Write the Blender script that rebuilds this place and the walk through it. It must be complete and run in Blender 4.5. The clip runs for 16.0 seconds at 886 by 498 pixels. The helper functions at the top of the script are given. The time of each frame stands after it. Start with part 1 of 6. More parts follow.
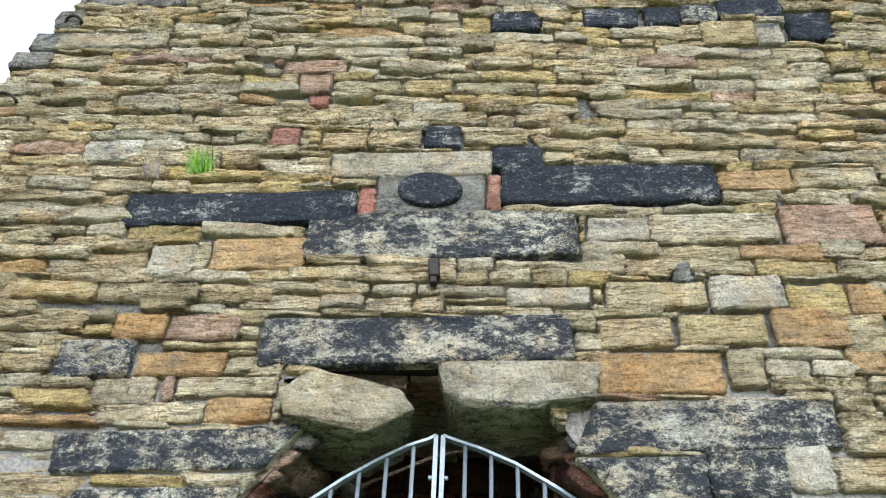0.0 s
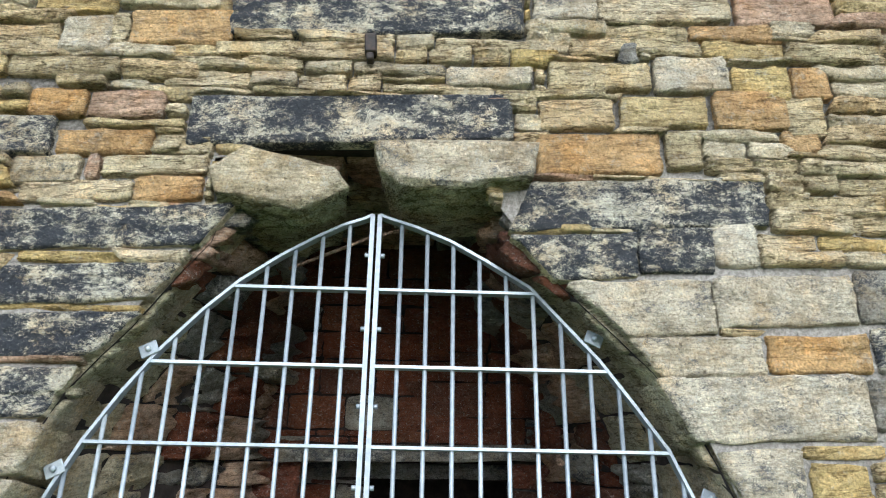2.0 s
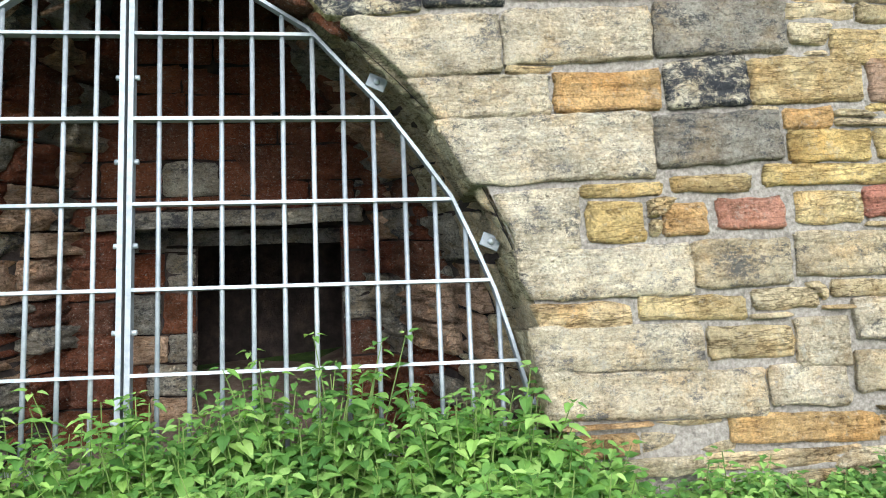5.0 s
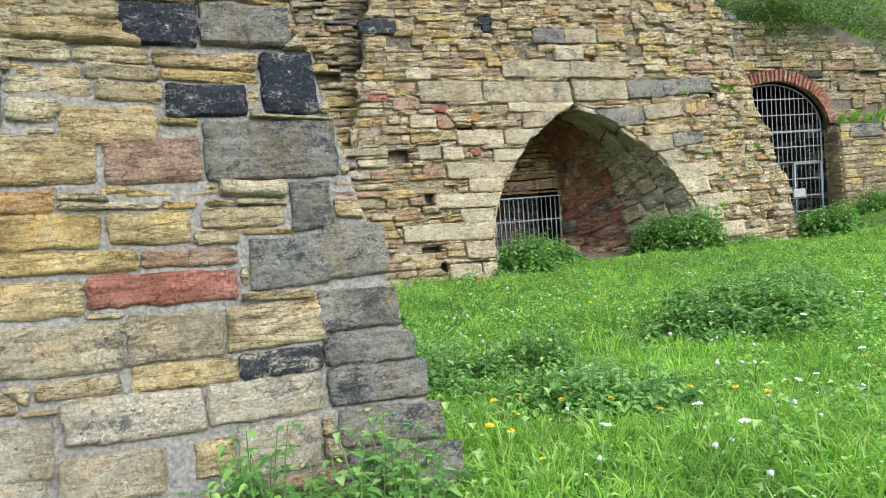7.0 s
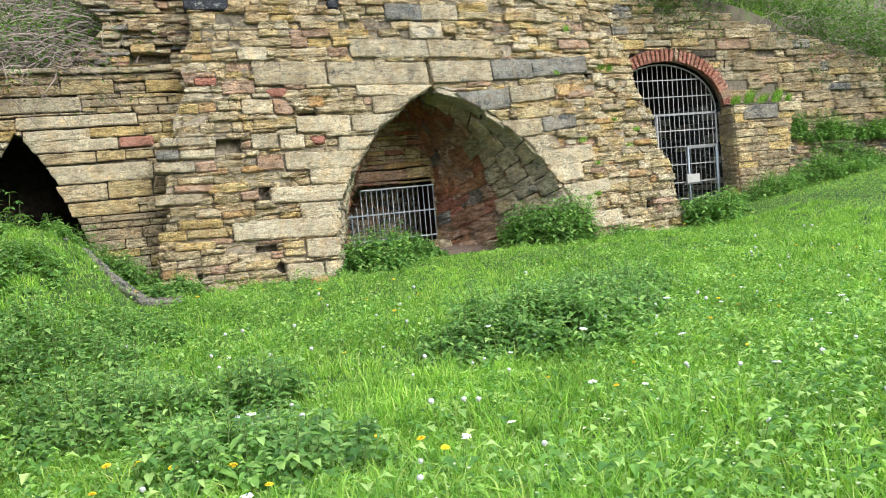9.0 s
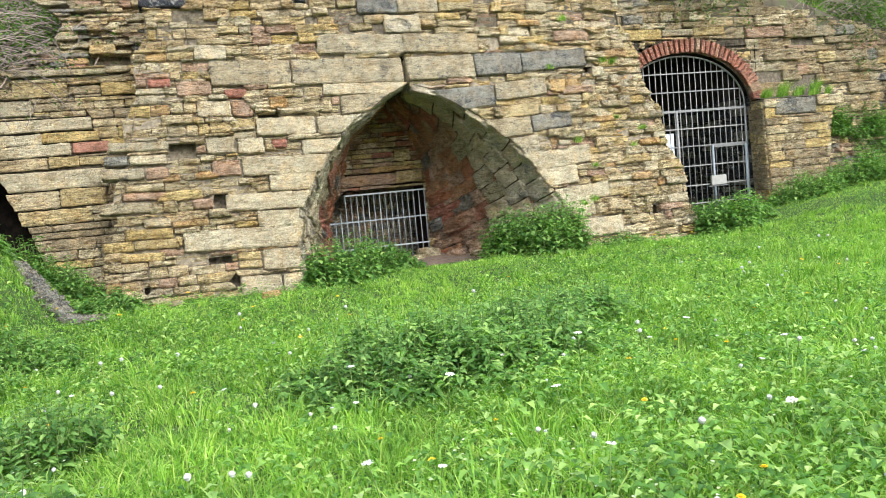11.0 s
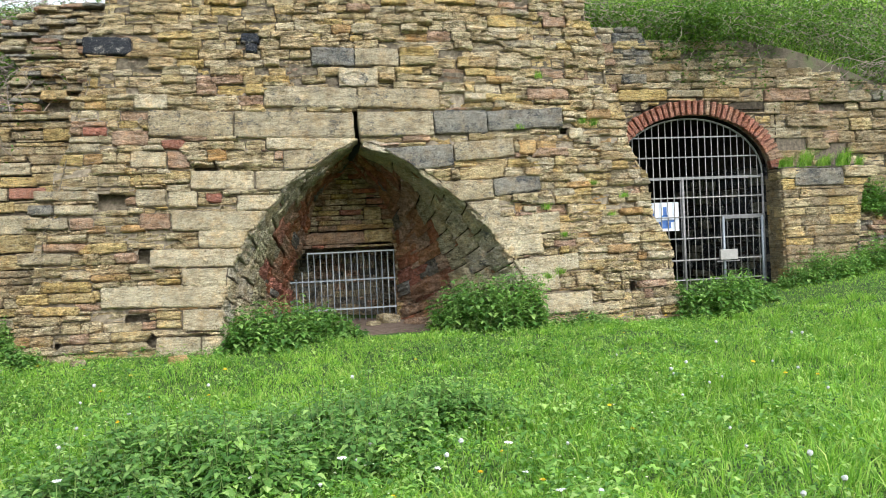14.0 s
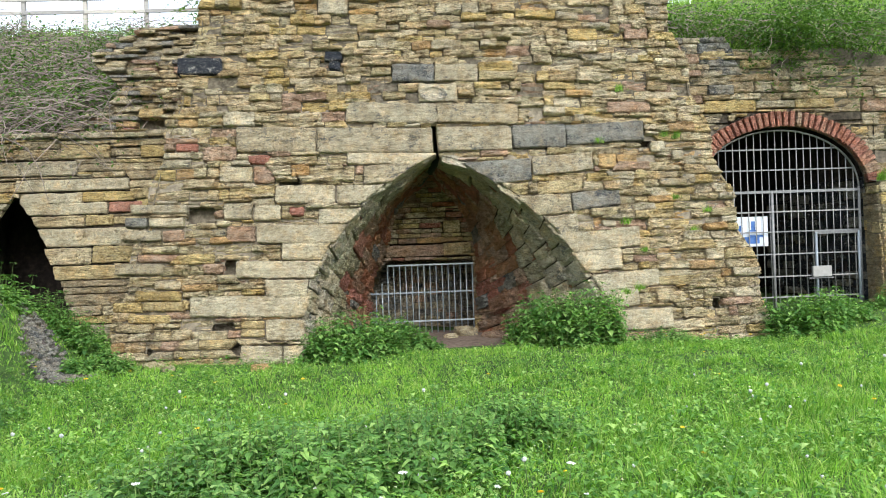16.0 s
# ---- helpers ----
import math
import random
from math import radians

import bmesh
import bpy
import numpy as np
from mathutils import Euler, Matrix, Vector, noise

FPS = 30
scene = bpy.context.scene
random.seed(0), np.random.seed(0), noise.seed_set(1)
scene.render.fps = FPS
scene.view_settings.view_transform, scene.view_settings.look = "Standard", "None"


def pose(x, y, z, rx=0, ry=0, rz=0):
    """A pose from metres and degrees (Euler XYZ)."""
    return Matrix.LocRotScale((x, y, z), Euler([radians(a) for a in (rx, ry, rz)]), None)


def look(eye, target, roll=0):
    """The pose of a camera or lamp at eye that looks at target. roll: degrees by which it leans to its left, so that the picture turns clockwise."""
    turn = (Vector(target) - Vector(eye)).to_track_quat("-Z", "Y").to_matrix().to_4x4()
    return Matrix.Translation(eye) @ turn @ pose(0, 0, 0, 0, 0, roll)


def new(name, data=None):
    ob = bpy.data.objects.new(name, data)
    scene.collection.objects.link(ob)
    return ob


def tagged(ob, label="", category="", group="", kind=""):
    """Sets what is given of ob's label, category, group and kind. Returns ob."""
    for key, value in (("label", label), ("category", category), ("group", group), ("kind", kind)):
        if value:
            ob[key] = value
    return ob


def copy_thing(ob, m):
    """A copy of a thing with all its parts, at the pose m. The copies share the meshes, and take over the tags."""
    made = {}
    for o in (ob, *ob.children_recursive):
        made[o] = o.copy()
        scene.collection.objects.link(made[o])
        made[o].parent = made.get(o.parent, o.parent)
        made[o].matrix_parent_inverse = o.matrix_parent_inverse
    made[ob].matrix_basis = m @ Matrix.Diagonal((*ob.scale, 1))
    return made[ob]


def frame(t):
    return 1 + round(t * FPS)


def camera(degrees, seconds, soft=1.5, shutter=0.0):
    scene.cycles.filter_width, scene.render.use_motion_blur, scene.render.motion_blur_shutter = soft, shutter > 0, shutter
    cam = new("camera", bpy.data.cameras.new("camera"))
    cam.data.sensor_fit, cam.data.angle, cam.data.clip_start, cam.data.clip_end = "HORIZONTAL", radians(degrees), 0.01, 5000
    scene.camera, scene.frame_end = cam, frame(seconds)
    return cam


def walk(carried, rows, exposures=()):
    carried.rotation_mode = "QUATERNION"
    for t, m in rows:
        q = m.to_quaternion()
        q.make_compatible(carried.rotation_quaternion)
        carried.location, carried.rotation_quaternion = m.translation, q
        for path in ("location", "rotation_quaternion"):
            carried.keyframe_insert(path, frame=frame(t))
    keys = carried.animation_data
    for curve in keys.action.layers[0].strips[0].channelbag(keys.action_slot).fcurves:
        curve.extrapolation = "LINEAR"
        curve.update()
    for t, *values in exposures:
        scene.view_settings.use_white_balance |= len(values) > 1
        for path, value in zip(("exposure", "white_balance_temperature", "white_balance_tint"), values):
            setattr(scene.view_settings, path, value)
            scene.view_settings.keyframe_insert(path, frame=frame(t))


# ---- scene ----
cam = camera(58.5, 16.0, 1.0)
METRES, EYE, TILT, LEAN, TURN = 9.5, 1.70, -12.0, 4.427, 10.33
ROWS = [
    (0.0, 0.0, 0.0, 0.0, -1.94, 35.43, -2.74),
    (0.5, -0.0012, 0.0021, 0.0002, -2.1, 34.89, -2.86),
    (1.0, -0.0019, 0.0045, -0.0001, -3.3, 32.83, -2.92),
    (1.5, 0.0016, 0.0108, -0.0043, -4.94, 28.45, -2.27),
    (2.0, 0.0093, 0.0152, -0.0091, -5.11, 21.89, -1.5),
    (2.5, 0.019, 0.0199, -0.0171, -3.61, 15.33, -1.16),
    (3.0, 0.0237, 0.0228, -0.0226, -2.11, 10.89, -0.93),
    (5.5, 0.1275, 0.0285, -0.0169, -13.95, 6.29, 2.56),
    (6.0, 0.1855, 0.0107, -0.0151, -19.39, 8.0, 3.97),
    (6.5, 0.2437, -0.003, -0.0153, -24.4, 9.72, 5.5),
    (7.0, 0.3023, -0.0042, -0.0112, -27.98, 8.89, 5.96),
    (7.5, 0.3589, -0.0037, -0.0091, -29.75, 8.37, 6.52),
    (8.0, 0.4188, 0.0022, -0.0054, -30.74, 8.17, 7.19),
    (8.5, 0.4677, 0.0006, -0.0017, -30.92, 7.91, 7.45),
    (9.0, 0.5237, 0.0003, 0.0025, -30.64, 7.51, 7.34),
    (11.5, 0.7569, 0.0174, 0.0208, -23.53, 8.58, 5.9),
    (12.0, 0.8022, 0.0203, 0.0296, -22.02, 9.78, 5.28),
    (12.5, 0.842, 0.0189, 0.036, -21.69, 10.73, 5.19),
    (13.0, 0.8827, 0.0194, 0.0408, -21.26, 11.57, 4.88),
    (13.5, 0.9161, 0.0161, 0.0455, -20.6, 12.0, 3.95),
    (14.0, 0.9466, 0.0127, 0.0482, -19.67, 11.87, 2.42),
    (14.5, 0.9575, 0.0111, 0.0493, -17.91, 11.36, 1.18),
    (15.0, 0.9605, 0.0064, 0.0501, -15.36, 11.47, 0.45),
    (15.5, 0.9593, 0.0029, 0.0514, -14.02, 12.08, 0.3),
    (16.0, 0.9598, 0.0017, 0.0521, -13.6, 12.75, 0.54),
]
walk(cam, [(t, pose(0, 0, EYE, TILT, LEAN, TURN) @ pose(METRES * x, METRES * y, METRES * z, 90 + pitch, roll, yaw)) for t, x, y, z, yaw, pitch, roll in ROWS], [(0.0, 0.72, 5500, 10), (1.2, 0.68, 5500, 10), (3.0, 0.93, 5900, 11), (5.5, 1.0, 6000, 11), (7.0, 0.68, 5750, 9), (9.0, 0.82, 6000, 11), (11.5, 0.90, 6050, 11), (12.0, 0.88, 6050, 11), (12.5, 0.74, 6050, 11), (13.5, 0.62, 6050, 11), (16.0, 0.63, 5900, 10)])

# ---- light ----
world = bpy.data.worlds.new("sky")
scene.world = world
world.use_nodes = True
wn = world.node_tree
wn.nodes.clear()
sky = wn.nodes.new("ShaderNodeTexSky")
sky.sky_type, sky.sun_disc = "NISHITA", False
sky.sun_elevation, sky.sun_rotation = radians(34), radians(163)
sky.air_density, sky.dust_density, sky.ozone_density = 1.0, 6.0, 0.6
cloud = wn.nodes.new("ShaderNodeMix")
cloud.data_type = "RGBA"
cloud.inputs[0].default_value = 0.7
cloud.inputs[7].default_value = (10.0, 10.2, 10.6, 1)
back = wn.nodes.new("ShaderNodeBackground")
back.inputs[1].default_value = 0.145
wout = wn.nodes.new("ShaderNodeOutputWorld")
wn.links.new(sky.outputs[0], cloud.inputs[6])
wn.links.new(cloud.outputs[2], back.inputs[0])
wn.links.new(back.outputs[0], wout.inputs[0])
sun = new("sun", bpy.data.lights.new("sun", "SUN"))
sun.data.energy, sun.data.angle, sun.data.color = 1.9, radians(38), (1.0, 0.97, 0.92)
sun.matrix_world = look((5, -16, 11.5), (0, 0, 0))


# ---- materials ----
def material(name, rough=0.9, metal=0.0):
    m = bpy.data.materials.new(name)
    m.use_nodes = True
    nt = m.node_tree
    b = nt.nodes["Principled BSDF"]
    b.inputs["Roughness"].default_value = rough
    b.inputs["Metallic"].default_value = metal
    b.inputs["Specular IOR Level"].default_value = 0.3
    return m, nt, b


def node(nt, kind, **kw):
    n = nt.nodes.new(kind)
    for k, v in kw.items():
        n.inputs[k.replace("_", " ")].default_value = v
    return n


def coords(nt, scale):
    tc = nt.nodes.new("ShaderNodeTexCoord")
    mp = nt.nodes.new("ShaderNodeMapping")
    mp.inputs["Scale"].default_value = scale
    nt.links.new(tc.outputs["Object"], mp.inputs[0])
    return mp.outputs[0]


def noise_tex(nt, scale, detail=6.0, rough=0.6, stretch=(1, 1, 1)):
    n = node(nt, "ShaderNodeTexNoise", Scale=scale, Detail=detail, Roughness=rough)
    nt.links.new(coords(nt, stretch), n.inputs["Vector"])
    return n.outputs["Fac"]


def ramp(nt, fac, stops):
    r = nt.nodes.new("ShaderNodeValToRGB")
    e = r.color_ramp.elements
    while len(e) < len(stops):
        e.new(0.5)
    for el, (p, c) in zip(e, stops):
        el.position, el.color = p, (*c, 1)
    nt.links.new(fac, r.inputs[0])
    return r.outputs[0]


def mix(nt, fac, a, b, blend="MIX"):
    m = nt.nodes.new("ShaderNodeMix")
    m.data_type, m.blend_type = "RGBA", blend
    for sock, v in ((m.inputs[0], fac), (m.inputs[6], a), (m.inputs[7], b)):
        if isinstance(v, (int, float)):
            sock.default_value = v
        elif isinstance(v, tuple):
            sock.default_value = (*v, 1)
        else:
            nt.links.new(v, sock)
    return m.outputs[2]


def math_node(nt, op, a, b):
    m = nt.nodes.new("ShaderNodeMath")
    m.operation = op
    for sock, v in ((m.inputs[0], a), (m.inputs[1], b)):
        if isinstance(v, (int, float)):
            sock.default_value = v
        else:
            nt.links.new(v, sock)
    return m.outputs[0]


def chance(nt):
    """A random number for each piece, be it an object or an island of a joined mesh."""
    oi, ge = nt.nodes.new("ShaderNodeObjectInfo"), nt.nodes.new("ShaderNodeNewGeometry")
    return math_node(nt, "FRACT", math_node(nt, "ADD", oi.outputs["Random"], ge.outputs["Random Per Island"]), 0.0)


def bump(nt, b, parts, strength=0.6):
    last = None
    for fac, dist in parts:
        n = node(nt, "ShaderNodeBump", Strength=strength, Distance=dist)
        nt.links.new(fac, n.inputs["Height"])
        if last:
            nt.links.new(last, n.inputs["Normal"])
        last = n.outputs[0]
    nt.links.new(last, b.inputs["Normal"])


def stone_material(name, tones, crust=0.0, crust_colour=(0.022, 0.024, 0.028), speck=0.35, layers=1.0):
    """Bedded sandstone. tones: piece colours; crust: share under a dark soot skin; layers: how strongly it is bedded."""
    m, nt, b = material(name, 0.95)
    b.inputs["Specular IOR Level"].default_value = 0.15
    col = ramp(nt, chance(nt), [(i / max(1, len(tones) - 1), c) for i, c in enumerate(tones)])
    bed = noise_tex(nt, 7.0, 9, 0.7, (0.55, 0.55, 3.6))
    mid = noise_tex(nt, 13.0, 12, 0.82, (0.8, 0.8, 1.5))
    grain = noise_tex(nt, 80.0, 4, 0.85)
    blot = noise_tex(nt, 3.8, 8, 0.72)
    crack = noise_tex(nt, 8.0, 5, 0.6, (0.45, 0.45, 3.2))
    col = mix(nt, 1.0, col, ramp(nt, blot, [(0.30, (0.58, 0.54, 0.47)), (0.47, (0.96, 0.94, 0.90)), (0.53, (1.06, 1.06, 1.03)), (0.70, (1.3, 1.3, 1.26))]), "MULTIPLY")
    col = mix(nt, 1.0, col, ramp(nt, mid, [(0.33, (0.40, 0.35, 0.27)), (0.42, (0.86, 0.83, 0.77)), (0.52, (1.08, 1.07, 1.05)), (0.68, (1.35, 1.34, 1.28))]), "MULTIPLY")
    col = mix(nt, 0.8 * layers, col, ramp(nt, bed, [(0.36, (0.45, 0.40, 0.32)), (0.46, (1, 1, 1)), (0.66, (1.2, 1.2, 1.17))]), "MULTIPLY")
    col = mix(nt, 0.75 * layers, col, ramp(nt, crack, [(0.470, (1, 1, 1)), (0.492, (0.25, 0.22, 0.18)), (0.508, (0.25, 0.22, 0.18)), (0.530, (1, 1, 1))]), "MULTIPLY")
    col = mix(nt, 0.9, col, ramp(nt, grain, [(0.32, (0.52, 0.50, 0.47)), (0.48, (1, 1, 1)), (0.66, (1.35, 1.35, 1.32))]), "MULTIPLY")
    tint = noise_tex(nt, 4.6, 7, 0.7)
    col = mix(nt, 0.8, col, ramp(nt, tint, [(0.36, (1.04, 0.92, 0.76)), (0.48, (1, 1, 1)), (0.62, (0.90, 0.95, 1.0))]), "MULTIPLY")
    pits = noise_tex(nt, 34.0, 3, 0.6)
    col = mix(nt, 0.7, col, ramp(nt, pits, [(0.30, (0.30, 0.27, 0.22)), (0.37, (1, 1, 1))]), "MULTIPLY")
    lichen = noise_tex(nt, 17.0, 10, 0.86)
    col = mix(nt, ramp(nt, lichen, [(0.55, (0, 0, 0)), (0.59, (speck,) * 3)]), col, (0.54, 0.54, 0.46))
    rain = noise_tex(nt, 2.3, 10, 0.8, (1, 1, 0.7))
    col = mix(nt, ramp(nt, rain, [(0.58, (0, 0, 0)), (0.66, (0.42,) * 3)]), col, (0.13, 0.125, 0.10))
    if crust:
        patch = noise_tex(nt, 5.0, 15, 0.92, (0.75, 0.75, 1.25))
        edge = 0.72 - 0.42 * crust
        col = mix(nt, ramp(nt, patch, [(edge - 0.012, (0, 0, 0)), (edge + 0.02, (0.97,) * 3)]), col, crust_colour)
        flake = noise_tex(nt, 55.0, 6, 0.85, (1, 1, 1.4))
        col = mix(nt, ramp(nt, flake, [(0.575, (0, 0, 0)), (0.63, (0.8,) * 3)]), col, (0.42, 0.42, 0.37))
    nt.links.new(col, b.inputs["Base Color"])
    groove = ramp(nt, crack, [(0.470, (1, 1, 1)), (0.494, (0, 0, 0)), (0.506, (0, 0, 0)), (0.530, (1, 1, 1))])
    bump(nt, b, [(bed, 0.08 * layers), (mid, 0.09), (groove, 0.012 * layers), (grain, 0.016), (pits, 0.02)], 1.0)
    return m


STONE = {
    "buff": stone_material("buff_sandstone", [(0.48, 0.41, 0.26), (0.56, 0.475, 0.30), (0.63, 0.55, 0.375), (0.57, 0.445, 0.26), (0.65, 0.58, 0.42)]),
    "ochre": stone_material("ochre_sandstone", [(0.56, 0.43, 0.19), (0.60, 0.47, 0.22), (0.54, 0.44, 0.25), (0.63, 0.51, 0.28)], layers=0.8),
    "orange": stone_material("orange_sandstone", [(0.56, 0.37, 0.17), (0.50, 0.34, 0.18), (0.60, 0.42, 0.20)], layers=0.6),
    "pale": stone_material("pale_lichened_stone", [(0.57, 0.51, 0.385), (0.61, 0.56, 0.445), (0.51, 0.455, 0.335)], 0.42, (0.15, 0.148, 0.14), speck=0.6, layers=0.4),
    "worn": stone_material("weathered_dressed_stone", [(0.56, 0.49, 0.34), (0.60, 0.53, 0.38), (0.50, 0.44, 0.31)], 0.30, (0.17, 0.165, 0.145), speck=0.5, layers=0.4),
    "grey": stone_material("grey_weathered_stone", [(0.46, 0.40, 0.28), (0.50, 0.44, 0.315), (0.45, 0.38, 0.25)], 0.42, (0.12, 0.12, 0.11), layers=0.5),
    "mixed": stone_material("half_sooted_stone", [(0.58, 0.55, 0.44), (0.62, 0.59, 0.48)], 0.57, (0.034, 0.041, 0.053), speck=0.5, layers=0.4),
    "dark": stone_material("black_sooted_shaded_stone", [(0.42, 0.42, 0.39), (0.46, 0.45, 0.41)], 0.66, (0.026, 0.032, 0.044), layers=0.3),
    "slate": stone_material("dark_grey_quoin_stone", [(0.26, 0.25, 0.22), (0.32, 0.305, 0.26), (0.23, 0.23, 0.215)], 0.45, (0.07, 0.075, 0.08), layers=0.4),
    "red": stone_material("red_brick", [(0.44, 0.20, 0.15), (0.40, 0.18, 0.135), (0.47, 0.25, 0.18)], layers=0.5),
    "brown": stone_material("red_brown_stone", [(0.46, 0.32, 0.23), (0.50, 0.36, 0.26), (0.40, 0.28, 0.21)], layers=0.7),
    "rust": stone_material("rust_brown_burnt_stone", [(0.46, 0.20, 0.115), (0.40, 0.19, 0.12), (0.48, 0.28, 0.16), (0.36, 0.23, 0.17)], layers=0.4, speck=0.15),
    "burnt": stone_material("dark_red_burnt_stone", [(0.17, 0.058, 0.03), (0.13, 0.048, 0.03), (0.19, 0.075, 0.04), (0.10, 0.048, 0.034)], 0.22, (0.05, 0.035, 0.03), layers=0.3, speck=0.1),
    "stained": stone_material("stained_brown_sandstone", [(0.42, 0.345, 0.225), (0.36, 0.295, 0.19), (0.47, 0.375, 0.225)], 0.34, (0.085, 0.08, 0.065), layers=0.7),
    "mossy": stone_material("mossy_olive_stone", [(0.47, 0.44, 0.29), (0.53, 0.49, 0.35), (0.40, 0.38, 0.25)], 0.2, (0.13, 0.13, 0.09)),
}


def plain_material(name, tones, scale=8.0, rough=0.8, metal=0.0, bumps=0.006, stretch=(1, 1, 1), rnd=True, spec=0.3):
    m, nt, b = material(name, rough, metal)
    b.inputs["Specular IOR Level"].default_value = spec
    n = noise_tex(nt, scale, 7, 0.65, stretch)
    col = ramp(nt, n, [(0.28 + 0.44 * i / max(1, len(tones) - 1), c) for i, c in enumerate(tones)])
    if rnd:
        col = mix(nt, 0.7, col, ramp(nt, chance(nt), [(0, (0.62, 0.62, 0.62)), (0.5, (1, 1, 1)), (1, (1.35, 1.3, 1.2))]), "MULTIPLY")
    nt.links.new(col, b.inputs["Base Color"])
    bump(nt, b, [(n, bumps), (noise_tex(nt, scale * 9, 4, 0.7, stretch), bumps * 0.4)], 0.8)
    return m


def leaf_material(name, tones):
    m, nt, b = material(name, 0.55)
    col = ramp(nt, chance(nt), [(i / (len(tones) - 1), c) for i, c in enumerate(tones)])
    col = mix(nt, 0.6, col, ramp(nt, noise_tex(nt, 1.1, 4, 0.6), [(0.3, (0.65, 0.7, 0.6)), (0.7, (1.3, 1.25, 1.1))]), "MULTIPLY")
    col = mix(nt, 0.75, col, ramp(nt, noise_tex(nt, 5.5, 3, 0.6), [(0.34, (0.48, 0.60, 0.50)), (0.5, (1, 1, 1)), (0.66, (1.45, 1.32, 1.3))]), "MULTIPLY")
    nt.links.new(col, b.inputs["Base Color"])
    b.inputs["Transmission Weight"].default_value = 0.0
    tr = nt.nodes.new("ShaderNodeBsdfTranslucent")
    nt.links.new(mix(nt, 1.0, col, (1.3, 1.5, 0.5), "MULTIPLY"), tr.inputs[0])
    ms = nt.nodes.new("ShaderNodeMixShader")
    ms.inputs[0].default_value = 0.35
    nt.links.new(b.outputs[0], ms.inputs[1])
    nt.links.new(tr.outputs[0], ms.inputs[2])
    nt.links.new(ms.outputs[0], nt.nodes["Material Output"].inputs[0])
    return m


MORTAR = plain_material("lime_mortar", [(0.17, 0.16, 0.135), (0.36, 0.34, 0.295), (0.58, 0.555, 0.49)], 55, 0.97, bumps=0.03, rnd=False)
JOINT = plain_material("weathered_dark_joint", [(0.10, 0.085, 0.06), (0.24, 0.205, 0.145), (0.42, 0.37, 0.27)], 16, 0.97, bumps=0.03, rnd=False)
# darker joint tone, with the shade of deep gaps put into the colour
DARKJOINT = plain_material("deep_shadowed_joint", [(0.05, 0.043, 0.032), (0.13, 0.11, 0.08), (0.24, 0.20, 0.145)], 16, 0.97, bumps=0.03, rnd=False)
# kiln soot, with the darkness of deep interiors put into the same colour
SOOTSHADE = plain_material("sooted_shaded_inner_stone", [(0.012, 0.010, 0.009), (0.035, 0.028, 0.025), (0.08, 0.058, 0.046)], 9, 0.95, bumps=0.03, rnd=False)
GALV = plain_material("galvanised_steel", [(0.22, 0.265, 0.29), (0.29, 0.335, 0.365), (0.37, 0.415, 0.44)], 30, 0.5, 0.35, 0.0015, spec=0.5)
OLDSTEEL = plain_material("dull_grey_steel", [(0.15, 0.155, 0.155), (0.23, 0.235, 0.235), (0.30, 0.30, 0.29)], 24, 0.6, 0.3, 0.002)
BLACKIRON = plain_material("black_rusted_iron", [(0.012, 0.011, 0.010), (0.03, 0.025, 0.02), (0.06, 0.035, 0.022)], 30, 0.6, 0.3, 0.003)
SOIL = plain_material("trodden_soil", [(0.09, 0.065, 0.05), (0.17, 0.125, 0.095), (0.24, 0.19, 0.15)], 10, 0.98, bumps=0.03, rnd=False)
TRACK = plain_material("grey_cinder_track", [(0.06, 0.05, 0.043), (0.12, 0.10, 0.088), (0.21, 0.18, 0.155)], 14, 0.98, bumps=0.04, rnd=False)
TURF = plain_material("turf", [(0.02, 0.042, 0.009), (0.045, 0.09, 0.016), (0.10, 0.165, 0.032)], 6, 0.95, bumps=0.04, rnd=False)
BANKSOIL = plain_material("scrub_covered_soil", [(0.045, 0.045, 0.025), (0.10, 0.085, 0.06), (0.09, 0.12, 0.045)], 3, 0.97, bumps=0.06, rnd=False)
GRASS = leaf_material("meadow_grass", [(0.09, 0.22, 0.03), (0.165, 0.34, 0.045), (0.23, 0.42, 0.06), (0.29, 0.47, 0.085), (0.38, 0.46, 0.16)])
NETTLE = leaf_material("nettle_leaf", [(0.065, 0.16, 0.04), (0.11, 0.24, 0.055), (0.175, 0.325, 0.08), (0.28, 0.43, 0.14)])
WEED = leaf_material("weed_leaf", [(0.07, 0.18, 0.035), (0.125, 0.27, 0.05), (0.22, 0.39, 0.08), (0.36, 0.50, 0.18)])
SHRUB = leaf_material("shrub_leaf", [(0.045, 0.10, 0.025), (0.09, 0.17, 0.04), (0.17, 0.27, 0.075)])
TWIG = plain_material("dry_twig", [(0.14, 0.11, 0.09), (0.25, 0.205, 0.175), (0.36, 0.31, 0.27)], 12, 0.9, bumps=0.002)
STEM = plain_material("green_stem", [(0.10, 0.17, 0.04), (0.16, 0.24, 0.07)], 12, 0.7, bumps=0.001)
YELLOW = plain_material("dandelion_yellow", [(0.75, 0.52, 0.01), (0.85, 0.64, 0.02)], 60, 0.8, bumps=0.002, rnd=False)
PUFF = plain_material("dandelion_seed_white", [(0.40, 0.42, 0.40), (0.58, 0.59, 0.57)], 80, 0.95, bumps=0.004, rnd=False)
BLOSSOM = leaf_material("pale_blossom", [(0.34, 0.42, 0.20), (0.55, 0.60, 0.42), (0.72, 0.74, 0.66)])
PETAL = plain_material("white_petal", [(0.70, 0.72, 0.68), (0.82, 0.83, 0.80)], 80, 0.9, bumps=0.002, rnd=False)
